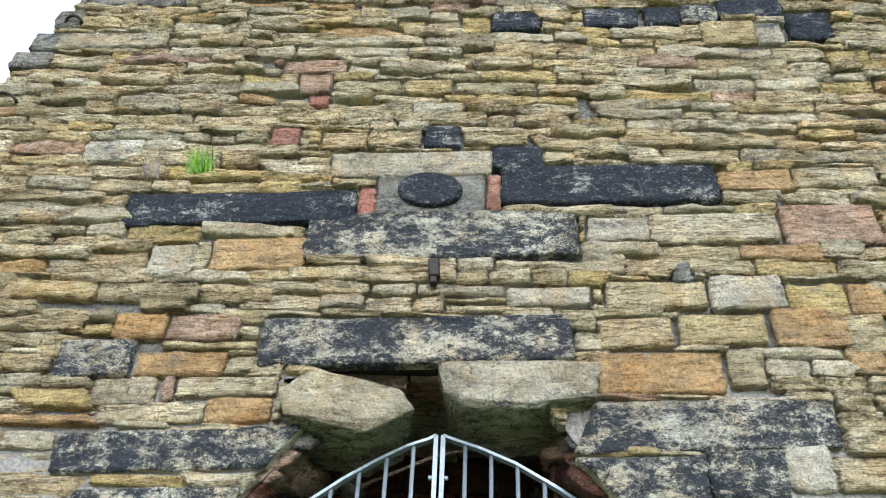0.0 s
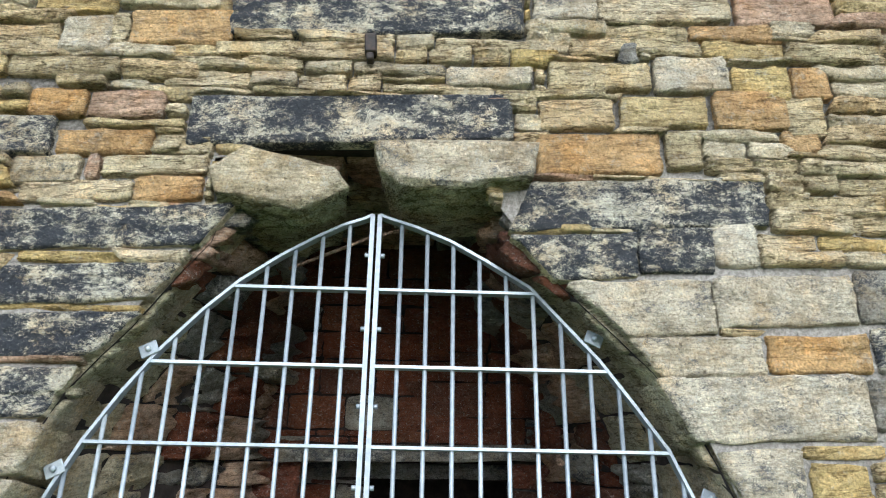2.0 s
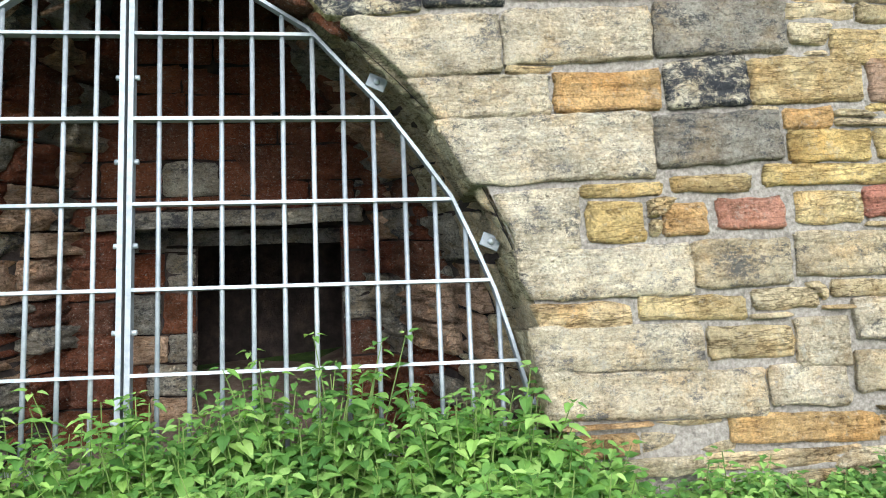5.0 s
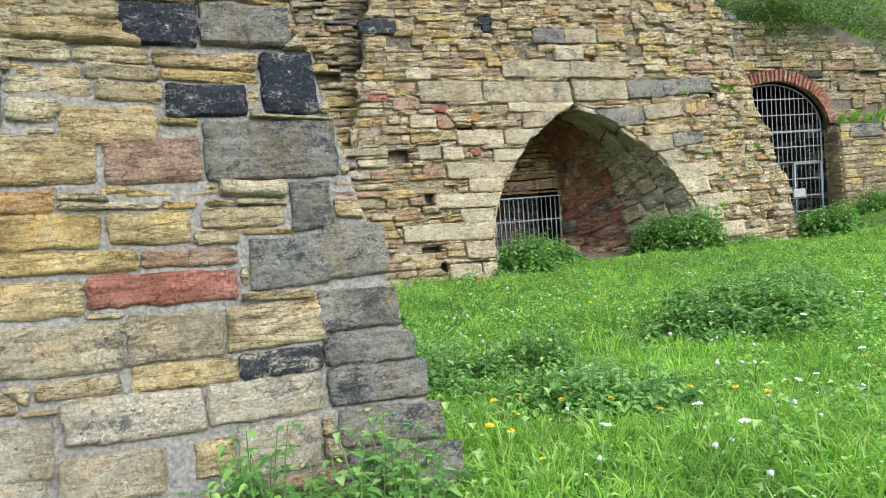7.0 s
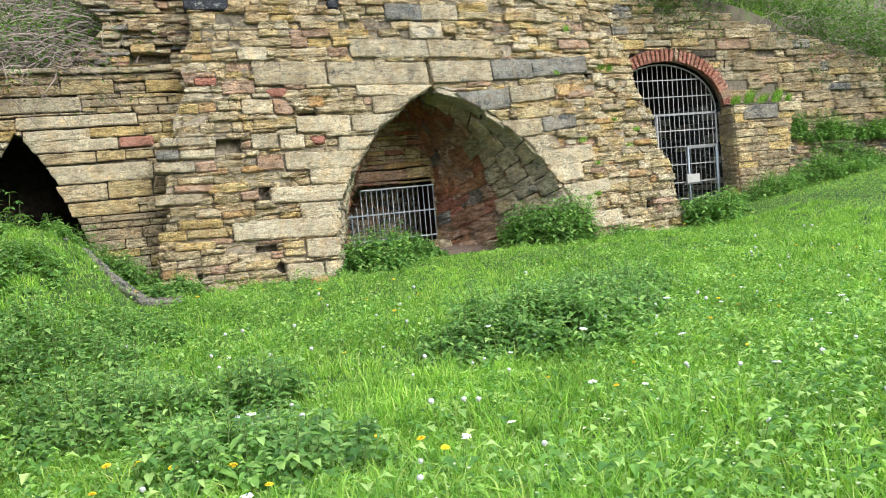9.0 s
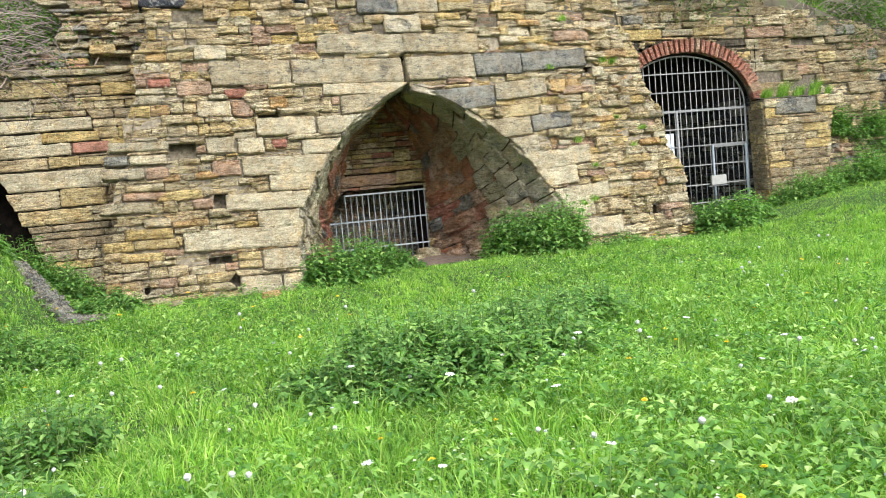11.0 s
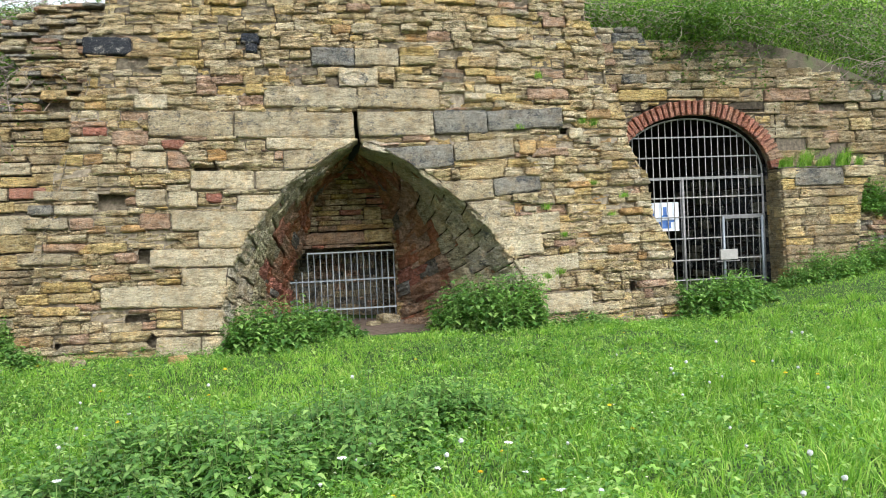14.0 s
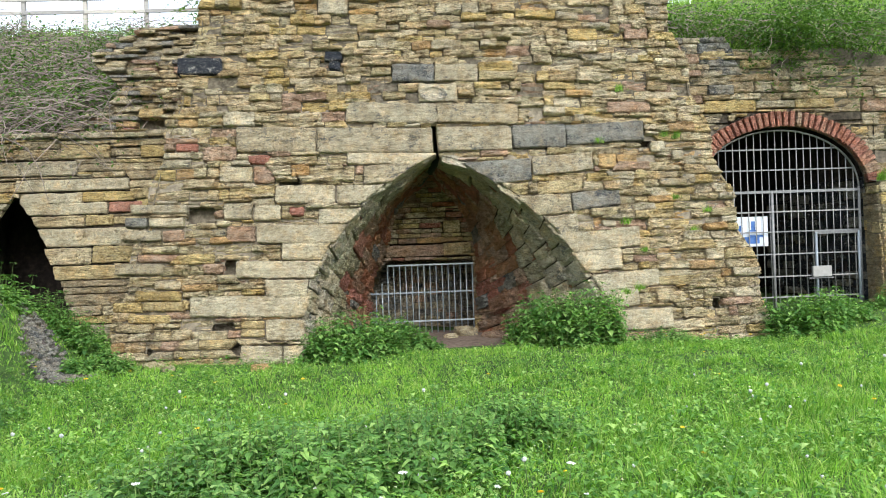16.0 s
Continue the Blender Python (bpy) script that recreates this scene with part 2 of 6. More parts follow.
FENCE = plain_material("pale_weathered_timber", [(0.30, 0.29, 0.27), (0.42, 0.41, 0.38)], 10, 0.85, bumps=0.003, stretch=(1, 1, 6))
SIGNWHITE = plain_material("white_sign_board", [(0.62, 0.68, 0.76), (0.74, 0.79, 0.84)], 5, 0.5, bumps=0.0005, rnd=False)
SIGNBLUE = plain_material("blue_sign_print", [(0.03, 0.09, 0.30), (0.09, 0.20, 0.48)], 14, 0.5, bumps=0.0005, rnd=False)
TIN = plain_material("pale_tin_plate", [(0.26, 0.26, 0.24), (0.36, 0.355, 0.33)], 12, 0.6, bumps=0.001, rnd=False)


# ---- building helpers ----
def empty(name, label, category, kind="", group=""):
    return tagged(new(name), label, category, group, kind)


def mesh_of(name, verts, faces, mats, index=None, smooth=True):
    me = bpy.data.meshes.new(name)
    me.from_pydata([tuple(v) for v in verts], [], faces)
    for m in (mats if isinstance(mats, (list, tuple)) else [mats]):
        me.materials.append(m)
    if index is not None:
        me.polygons.foreach_set("material_index", np.asarray(index, dtype=np.int32))
    me.polygons.foreach_set("use_smooth", [smooth] * len(me.polygons))
    me.update()
    return me


def piece(name, me, parent, label="", kind=""):
    ob = new(name, me)
    ob.parent = parent
    return tagged(ob, label, "", "", kind)


def part(name, bm, mat, parent, label=""):
    me = bpy.data.meshes.new(name)
    bm.to_mesh(me)
    bm.free()
    me.materials.append(mat)
    return piece(name, me, parent, label)


def box(bm, c, size, m=None, bevel=0.0):
    got = bmesh.ops.create_cube(bm, size=1.0)["verts"]
    bmesh.ops.scale(bm, vec=size, verts=got)
    bmesh.ops.translate(bm, vec=c, verts=got)
    if bevel:
        edges = list({e for v in got for e in v.link_edges})
        got = list({v for f in bmesh.ops.bevel(bm, geom=edges, offset=bevel, segments=1, affect="EDGES")["faces"] for v in f.verts} | {v for v in got if v.is_valid})
    if m is not None:
        bmesh.ops.transform(bm, matrix=m, verts=got)
    return got


def tube(points, radius, sides=6, ends=True):
    """Vertices and faces of a round bar through the points."""
    pts = [Vector(p) for p in points]
    verts, faces = [], []
    for i, p in enumerate(pts):
        d = (pts[min(i + 1, len(pts) - 1)] - pts[max(i - 1, 0)]).normalized()
        a = d.orthogonal().normalized() if i == 0 else (a - d * a.dot(d)).normalized()
        b = d.cross(a)
        r = radius if isinstance(radius, float) else radius[i]
        verts += [p + (a * math.cos(2 * math.pi * k / sides) + b * math.sin(2 * math.pi * k / sides)) * r for k in range(sides)]
    for i in range(len(pts) - 1):
        for k in range(sides):
            j = (k + 1) % sides
            faces.append((i * sides + k, i * sides + j, (i + 1) * sides + j, (i + 1) * sides + k))
    if ends:
        faces += [tuple(range(sides))[::-1], tuple(range((len(pts) - 1) * sides, len(pts) * sides))]
    return verts, faces


def tube_part(name, points, radius, mat, parent, label="", sides=6):
    v, f = tube(points, radius, sides)
    return piece(name, mesh_of(name, v, f, mat, smooth=sides > 4), parent, label)


def ss(a, b, x):
    t = np.clip((np.asarray(x, dtype=float) - a) / (b - a), 0, 1)
    return t * t * (3 - 2 * t)


# ---- masonry ----
def stone_shape(surf, quad, proud, depth, rng, rugged):
    """One rough stone: a front with bedding ledges and hollows, worn edges and a skirt into the joint."""
    (a, b), (c, d), (e, f), (g, h) = quad
    wide, tall = ((c + e) - (a + g)) / 2, f - b
    nx = max(4, min(14, int(wide / 0.048)))
    nz = max(4, min(9, int(tall / 0.021)))
    verts, faces = [], []
    tip, lean = rng.uniform(-1, 1) * rugged * 0.8, rng.uniform(-1, 1) * rugged * 0.7
    wear = min(0.013, 0.17 * tall)
    jit = min(0.012, 0.10 * tall)
    eu, ew = min(0.2, 0.014 / max(wide, 0.02)), min(0.2, 0.012 / max(tall, 0.02))
    seed = rng.uniform(0, 500)
    us = (0.0, eu, *[eu + (1 - 2 * eu) * q / (nx - 2) for q in range(1, nx - 2)], 1 - eu, 1.0)
    ws = (0.0, ew, *[ew + (1 - 2 * ew) * q / (nz - 2) for q in range(1, nz - 2)], 1 - ew, 1.0)
    for j, w in enumerate(ws):
        for i, u in enumerate(us):
            s = (a + (c - a) * u) * (1 - w) + (g + (e - g) * u) * w
            v = (b + (d - b) * u) * (1 - w) + (h + (f - h) * u) * w
            rim = i in (0, nx) or j in (0, nz)
            bed = noise.noise(Vector((s * 3.5, v * 26 + 0.8 * noise.noise(Vector((s * 5, v * 4, seed))), seed)))
            lump = noise.noise(Vector((s * 11, v * 17, seed + 7)))
            off = proud + tip * (u - 0.5) + lean * (w - 0.5) + rugged * (1.1 * math.tanh(4 * bed) + 1.2 * lump) + rng.uniform(-0.2, 0.2) * rugged
            if rim:
                off -= wear * rng.uniform(0.6, 1.4)
                n1 = noise.noise(Vector((s * 9, v * 9, seed + 20)))
                s += rng.uniform(-0.5, 0.5) * jit + n1 * jit
                v += rng.uniform(-0.5, 0.5) * jit + n1 * jit
            if i in (0, nx) and j in (0, nz):
                s += (wear * 0.8) * (1 if i == 0 else -1)
                v += (wear * 0.6) * (1 if j == 0 else -1)
                off -= wear * 0.6
            verts.append(surf(s, v, off))
    n = nx + 1
    for j in range(nz):
        for i in range(nx):
            faces.append((j * n + i, j * n + i + 1, (j + 1) * n + i + 1, (j + 1) * n + i))
    ring = [i for i in range(n)] + [j * n + nx for j in range(1, nz + 1)] + [nz * n + i for i in range(nx - 1, -1, -1)] + [j * n for j in range(nz - 1, 0, -1)]
    base = len(verts)
    for k in ring:
        u, w = us[k % n], ws[k // n]
        s = (a + (c - a) * u) * (1 - w) + (g + (e - g) * u) * w
        v = (b + (d - b) * u) * (1 - w) + (h + (f - h) * u) * w
        verts.append(surf(s, v, -depth))
    m = len(ring)
    for k in range(m):
        q = (k + 1) % m
        faces.append((ring[k], base + k, base + q, ring[q]))
    return verts, faces, m


class Masonry:
    """Coursed stones laid over a surface surf(s, v, outward), between left(v) and right(v), round openings."""

    def __init__(self, surf, box4, left, right, hole=None, seed=1, cell=0.01):
        self.surf, self.cell, self.rng = surf, cell, random.Random(seed)
        self.s0, self.s1, self.v0, self.v1 = box4
        self.ns, self.nv = int((self.s1 - self.s0) / cell), int((self.v1 - self.v0) / cell)
        s = self.s0 + (np.arange(self.ns) + 0.5) * cell
        v = self.v0 + (np.arange(self.nv) + 0.5) * cell
        self.occ = np.zeros((self.nv, self.ns), dtype=bool)
        for j, vv in enumerate(v):
            self.occ[j] = (s < left(vv)) | (s > right(vv))
            if hole:
                lo, hi = hole(vv)
                self.occ[j] |= (s > lo) & (s < hi)
        self.low_side = ""
        self.stones, self.hole, self.swell, self.side, self.deep, self.band, self.missing = [], hole, 0.0, "mossy", 0.32, (0.9, 2.4), 0.0

    def warp(self, quad):
        return self.swell * noise.noise(Vector((quad[0][0] * 1.6, quad[0][1] * 2.2, 3.3)))

    def block(self, s0, v0, s1, v1, gap=0.008):
        c = self.cell
        i0, i1 = int((s0 - gap - self.s0) / c), int(math.ceil((s1 + gap - self.s0) / c))
        j0, j1 = int((v0 - gap - self.v0) / c), int(math.ceil((v1 + gap - self.v0) / c))
        self.occ[max(0, j0):max(0, j1), max(0, i0):max(0, i1)] = True

    def lay(self, s0, v, s1, h, mat, proud=0.02, slope=0.0, arch="", rugged=0.005):
        """A given stone from s0 to s1, its middle at v, h high; arch: its L or R end is cut to the opening's curve."""
        d = slope * (s1 - s0) / 2
        lo, hi = v - h / 2, v + h / 2
        a0 = a1 = s0
        b0 = b1 = s1
        ends = [self.hole(q) if self.hole else (9e3, -9e3) for q in (lo, hi)]
        if arch == "R" and ends[0][1] > -8:
            a0, a1 = ends[0][1], ends[1][1] if ends[1][1] > -8 else ends[0][1]
        if arch == "L" and ends[0][0] < 8e3:
            b0, b1 = ends[0][0], ends[1][0] if ends[1][0] < 8e3 else ends[0][0]
        if arch and h > 0.14 and ends[0][1] - ends[0][0] > 0.4:
            step = self.rng.uniform(-0.03, 0.045)
            a0, a1 = (a0 - step, a1 - step + self.rng.uniform(-0.02, 0.02)) if arch == "R" else (a0, a1)
            b0, b1 = (b0 + step, b1 + step + self.rng.uniform(-0.02, 0.02)) if arch == "L" else (b0, b1)
        s0, s1 = min(a0, a1), max(b0, b1)
        quad = ((a0, lo - d), (b0, lo + d), (b1, hi + d), (a1, hi - d))
        self.block(s0, v - h / 2 + abs(d) * 0.5, s1, v + h / 2 - abs(d) * 0.5)
        self.stones.append((quad, mat, proud, rugged, self.deep if arch else 0.0))

    def fill(self, heights, widths, mix_, proud=(0.0, 0.03), rugged=0.008, gap=0.01, clip=0.5, tall=0.0):
        rng, c = self.rng, self.cell
        names, weights = zip(*mix_)
        for rough_pass in (0, 1, 2):
            edge = 0
            while edge < self.ns:
                span = int(rng.uniform(*self.band) / c)
                stop = self.ns if self.ns - edge - span < 60 else edge + span
                j = int(rng.uniform(0, 0.06) / c) if edge else 0
                if j:
                    self._course(0, j, edge, stop, widths, names, weights, proud, rugged, gap, clip, rough_pass)
                while j < self.nv - 2:
                    h = rng.uniform(*heights) / (1, 2.0, 3.0)[rough_pass]
                    j1 = min(self.nv, j + max(3, int(h / c)))
                    self._course(j, j1, edge, stop, widths, names, weights, proud, rugged, gap, clip, rough_pass)
                    j = j1
                edge = stop

    def _course(self, j, j1, edge, stop, widths, names, weights, proud, rugged, gap, clip, again):
        """One course of a stretch of wall; its far end is toothed into the next stretch."""
        far_end = min(self.ns, stop + (0 if stop == self.ns else self.rng.randint(-18, 22)))
        free = ~self.occ[(j + j1) // 2]
        i = max(0, edge - 20) if edge else 0
        while i < far_end:
            if not free[i]:
                i += 1
                continue
            k = i
            while k < far_end and free[k]:
                k += 1
            self._run(j, j1, i, k, widths, names, weights, proud, rugged, gap, clip, again)
            i = k

    def _run(self, j0, j1, i0, i1, widths, names, weights, proud, rugged, gap, clip, again):
        rng, c = self.rng, self.cell
        i = i0
        while i1 - i >= 4:
            n = int(rng.uniform(*widths) / c * (1 if again == 0 else 0.75))
            if i1 - i - n < widths[0] / c * 0.7:
                n = i1 - i
                if n > widths[1] / c * 1.15:
                    n //= 2
            e = min(i1, i + n)
            mid = (i + e) // 2
            a, b = (j0 + j1) // 2, (j0 + j1) // 2
            lo, hi = i + (e - i) // 5, max(i + (e - i) // 5 + 1, e - (e - i) // 5)
            while a > j0 and not self.occ[a - 1, lo:hi].any():
                a -= 1
            while b < j1 - 1 and not self.occ[b + 1, lo:hi].any():
                b += 1
            if b - a >= 2 and not self.occ[a:b + 1, mid].any():
                def ends(row):
                    l, r = mid, mid
                    reach = int((b - a + 1) * 0.9)
                    while l > i - (reach if i == i0 else 0) and l > 0 and not self.occ[row, l - 1]:
                        l -= 1
                    while r < e - 1 + (reach if e == i1 else 0) and r < self.ns - 1 and not self.occ[row, r + 1]:
                        r += 1
                    return l, r + 1
                (l0, r0), (l1, r1) = ends(a), ends(b)
                most = (b - a + 1) * 1.1
                if abs(l0 - l1) > most:
                    l0 = l1 = max(l0, l1)
                if abs(r0 - r1) > most:
                    r0 = r1 = min(r0, r1)
                if min(r0 - l0, r1 - l1) >= 3 and rng.random() >= self.missing:
                    S = lambda x: self.s0 + x * c
                    g = gap * rng.uniform(0.4, 1.0)
                    va, vb = self.v0 + a * c + g / 2, self.v0 + (b + 1) * c - g / 2
                    dv = rng.uniform(-0.006, 0.006)
                    quad = ((S(l0) + g / 2, va), (S(r0) - g / 2, va + dv), (S(r1) - g / 2, vb + dv), (S(l1) + g / 2, vb))
                    self.stones.append((quad, rng.choices(names, weights)[0], rng.uniform(*proud) + self.warp(quad), rugged, 0.0))
            self.occ[a:b + 1, i:e] = True
            i = e

    def build(self, parent, near_first, count=290, depth=0.06, name="stone"):
        """The stones nearest to near_first become parts; the rest are one joined part."""
        order = sorted(range(len(self.stones)), key=lambda k: abs(self.stones[k][0][0][0] - near_first[0]) + abs(self.stones[k][0][0][1] - near_first[1]))
        single = set(order[:count])
        mats = list(STONE)
        V, F, I = [], [], []
        for k, (quad, mat, proud, rugged, deep) in enumerate(self.stones):
            vs, fs, m = stone_shape(self.surf, quad, proud, deep or depth, self.rng, rugged)
            # low_side: paler flanks for the left and low stones, as if better lit
            flank = self.low_side if self.low_side and (quad[0][1] < 0.9 or quad[0][0] < -0.4 and quad[0][1] < 2.2) else self.side
            if k in single:
                sides = [0] * (len(fs) - m) + [1] * m
                piece(name, mesh_of(name, vs, fs, [STONE[mat], STONE[flank]], sides) if deep else mesh_of(name, vs, fs, STONE[mat]), parent)
            else:
                o = len(V)
                V += vs
                F += [tuple(q + o for q in f) for f in fs]
                I += [mats.index(mat)] * (len(fs) - m) + [mats.index(flank if deep else mat)] * m
        if V:
            piece("stonework", mesh_of("stonework", V, F, [STONE[m] for m in mats], I), parent, kind="stuff")


def strip_wall(surf, rows, left, right, hole, off, mat, name, parent, cols=10, skip=None):
    """The solid core behind the stones: strips on either side of an opening, going back to a second skin."""
    V, F = [], []

    def sheet(l, r):
        o = len(V)
        for v in rows:
            a, b = l(v), r(v)
            for i in range(cols + 1):
                V.append(surf(a + (b - a) * i / cols, v, off))
        n = cols + 1
        for j in range(len(rows) - 1):
            for i in range(cols):
                v = (rows[j] + rows[j + 1]) / 2
                if skip and skip(l(v) + (r(v) - l(v)) * (i + 0.5) / cols, v):
                    continue
                F.append((o + j * n + i, o + j * n + i + 1, o + (j + 1) * n + i + 1, o + (j + 1) * n + i))
    if hole:
        sheet(left, lambda v: min(hole(v)[0], right(v)))
        sheet(lambda v: max(hole(v)[1], left(v)), right)
    else:
        sheet(left, right)
    return piece(name, mesh_of(name, V, F, mat), parent)


def curve(points):
    xs, ys = [p[0] for p in points], [p[1] for p in points]
    return lambda v: float(np.interp(v, xs, ys))


def ground_height(x, y):
    x, y = np.asarray(x, dtype=float), np.asarray(y, dtype=float)
    g = -0.15 + 0.22 * ss(8.5, 12.0, y) + 0.15 * ss(5.5, 3.4, y)
    g = g + 0.5 * ss(13.4, 20.0, x) * ss(4, 13, y) + 0.5 * ss(17.0, 26.0, x) * ss(6, 14, y) + 1.0 * ss(4.95, 3.7, x) * ss(6.5, 12.2, y) * (1 - 0.7 * ss(12.25, 13.1, y))
    g = g + 0.05 * np.sin(x * 0.9 + 1) * np.cos(y * 0.8) + 0.025 * np.sin(x * 2.3) * np.sin(y * 1.9 + 2)
    return g


# ---- ground ----
def axis(lo, hi, fine0, fine1, step, n):
    return np.concatenate([-np.geomspace(fine0 - lo + 1, 1, n)[:-1] + fine0 + 1, np.arange(fine0, fine1, step), np.geomspace(1, hi - fine1 + 1, n) + fine1 - 1])


gx, gy = axis(-900, 900, -6, 24, 0.25, 14), axis(-900, 900, -4, 17, 0.25, 14)
X, Y = np.meshgrid(gx, gy)
Z = ground_height(X, Y)
nxg = len(gx)
ground = new("ground", mesh_of("ground", np.stack([X.ravel(), Y.ravel(), Z.ravel()], 1), [(j * nxg + i, j * nxg + i + 1, (j + 1) * nxg + i + 1, (j + 1) * nxg + i) for j in range(len(gy) - 1) for i in range(nxg - 1)], TURF))
tagged(ground, "green meadow turf sloping gently between stone kilns", "ground", kind="structure")

# ---- near kiln ----
NEAR_O = Vector((-0.4715, 3.1196, 0.0))
NEAR_U0, NEAR_V0, NEAR_N = Vector((0.98877, 0.14943, 0)), Vector((-0.03587, 0.23734, 0.97076)), Vector((0.14507, -0.95986, 0.24004))
TIP = radians(-3.3)
NEAR_U = NEAR_U0 * math.cos(TIP) + NEAR_V0 * math.sin(TIP)
NEAR_V = NEAR_V0 * math.cos(TIP) - NEAR_U0 * math.sin(TIP)


def near_surf(s, v, off):
    return NEAR_O + NEAR_U * s + NEAR_V * v + NEAR_N * off


near_left = lambda v: -4.5 + 0.28 * v
near_right = lambda v: 4.48 - 0.235 * v
NEAR_ARCH_L = curve([(-0.3, -1.76), (0.5, -1.72), (0.97, -1.67), (1.42, -1.49), (1.69, -1.36), (1.93, -1.16), (2.2, -0.98), (2.44, -0.80), (2.46, -0.92), (2.72, -0.92), (2.73, -0.80), (2.81, -0.78)])
NEAR_ARCH_R = curve([(-0.3, 1.55), (0.45, 1.52), (0.73, 1.48), (0.91, 1.43), (1.12, 1.37), (1.37, 1.27), (1.64, 1.14), (1.84, 0.98), (2.08, 0.74), (2.30, 0.52), (2.56, 0.34), (2.60, 0.36), (2.62, 0.57), (2.81, 0.55)])


def near_hole(v):
    return (NEAR_ARCH_L(v), NEAR_ARCH_R(v)) if v < 2.81 else (9, -9)


def wide_hole(hole, by):
    return lambda v: (hole(v)[0] - by, hole(v)[1] + by)


def block_of(name, outline, front, back, mats, parent, surf, rng):
    """A loose rough block: an outline on the wall's face, carried back with an uneven, tapering body."""
    n, V, F, I = len(outline), [], [], []
    cs, cv = sum(p[0] for p in outline) / n, sum(p[1] for p in outline) / n
    loops = [(front, 0.92), (front - 0.025, 1.0), (front - 0.22, 0.97), (back, 0.8)]
    for off, k in loops:
        for s, v in outline:
            V.append(surf(cs + (s - cs) * k + rng.uniform(-0.012, 0.012), cv + (v - cv) * k - (front - off) * 0.04 + rng.uniform(-0.012, 0.012), off + rng.uniform(-0.012, 0.012)))
    V.append(surf(cs, cv, front + 0.008))
    for i in range(n):
        q = (i + 1) % n
        F.append((len(V) - 1, i, q))
        I.append(0)
        for r in range(len(loops) - 1):
            F.append((r * n + i, (r + 1) * n + i, (r + 1) * n + q, r * n + q))
            I.append(0 if r == 0 else 1)
    F.append(tuple(range((len(loops) - 1) * n, len(loops) * n)))
    I.append(1)
    me = mesh_of(name, V, F, mats, I)
    bm = bmesh.new()
    bm.from_mesh(me)
    bmesh.ops.subdivide_edges(bm, edges=bm.edges[:], cuts=3, use_grid_fill=True)
    bm.normal_update()
    for v in bm.verts:
        v.co += v.normal * (0.025 * noise.noise(v.co * 8) + 0.012 * noise.noise(v.co * 24))
    bm.to_mesh(me)
    bm.free()
    return piece(name, me, parent)


kiln_near = empty("stone_kiln", "tall battered sandstone lime kiln with a barred pointed arch", "kiln")
rows = [-0.3 + 0.1 * i for i in range(28)] + [2.45, 2.57, 2.65, 2.67, 2.715, 2.735, 2.615, 2.809, 2.811] + [2.8 + 0.2 * i for i in range(20)]
rows.sort()
near_core = strip_wall(lambda a, v, off: near_surf(a, v, off - 0.028 * float(ss(2.0, 2.7, v))), rows, near_left, near_right, wide_hole(near_hole, 0.03), -0.002, MORTAR, "wall", kiln_near)

m1 = Masonry(near_surf, (-4.6, 4.6, -0.3, 6.6), near_left, near_right, near_hole, 3)
m1.swell = 0.015
m1.missing = 0.012
# paler flank tone brightens the left reveals in place of light
m1.low_side = "worn"
m1.block(0.64, 4.57, 0.72, 4.70)
m1.block(3.17, 0.52, 3.25, 0.70)
m1.lay(0.84, 1.994, 1.37, 0.259, "pale", 0.03, 0.050, arch="R")
m1.lay(1.38, 2.045, 2.03, 0.245, "pale", 0.03, 0.045)
m1.lay(2.04, 2.087, 2.64, 0.250, "slate", 0.03, 0.050)
m1.lay(1.03, 1.773, 1.57, 0.176, "pale", 0.03, 0.038, arch="R")
m1.lay(1.58, 1.799, 2.05, 0.178, "orange", 0.022, 0.025)
m1.lay(2.07, 1.834, 2.44, 0.208, "mixed", 0.03, 0.047)
m1.lay(2.45, 1.853, 2.98, 0.204, "ochre", 0.022, 0.041)
m1.lay(3.00, 1.859, 3.39, 0.199, "brown", 0.022, 0.041)
m1.lay(3.40, 1.911, 4.00, 0.271, "slate", 0.03, 0.050)
m1.lay(1.15, 1.553, 2.00, 0.276, "pale", 0.03, 0.034, arch="R")
m1.lay(2.00, 1.591, 2.57, 0.224, "slate", 0.03, 0.049)
m1.lay(2.59, 1.676, 2.81, 0.098, "orange", 0.022, 0.021)
m1.lay(2.60, 1.558, 2.98, 0.143, "ochre", 0.022, 0.023)
m1.lay(3.00, 1.564, 3.32, 0.136, "ochre", 0.022, 0.007)
m1.lay(3.37, 1.600, 3.73, 0.091, "buff", 0.022, 0.050)
m1.lay(3.76, 1.650, 3.95, 0.219, "slate", 0.03, 0.050)
m1.lay(1.29, 1.257, 1.66, 0.249, "pale", 0.03, 0.033, arch="R")
m1.lay(1.67, 1.376, 2.02, 0.057, "ochre", 0.022, 0.013)
m1.lay(2.06, 1.398, 2.41, 0.073, "ochre", 0.022, 0.008)
m1.lay(2.47, 1.431, 3.11, 0.091, "ochre", 0.022, 0.003)
m1.lay(3.12, 1.431, 3.51, 0.073, "brown", 0.022, -0.003)
m1.lay(1.69, 1.242, 1.94, 0.169, "ochre", 0.022, 0.026)
m1.lay(2.01, 1.251, 2.21, 0.139, "orange", 0.022, 0.018)
m1.lay(2.25, 1.268, 2.55, 0.137, "red", 0.022, -0.003)
m1.lay(2.60, 1.292, 2.91, 0.135, "ochre", 0.022, 0.007)
m1.lay(2.92, 1.310, 3.50, 0.133, "red", 0.022, -0.010)
m1.lay(3.56, 1.395, 3.91, 0.224, "slate", 0.03, 0.050)
m1.lay(1.38, 1.036, 2.12, 0.211, "pale", 0.03, 0.014, arch="R")
m1.lay(2.13, 1.063, 2.56, 0.205, "grey", 0.022, 0.017)
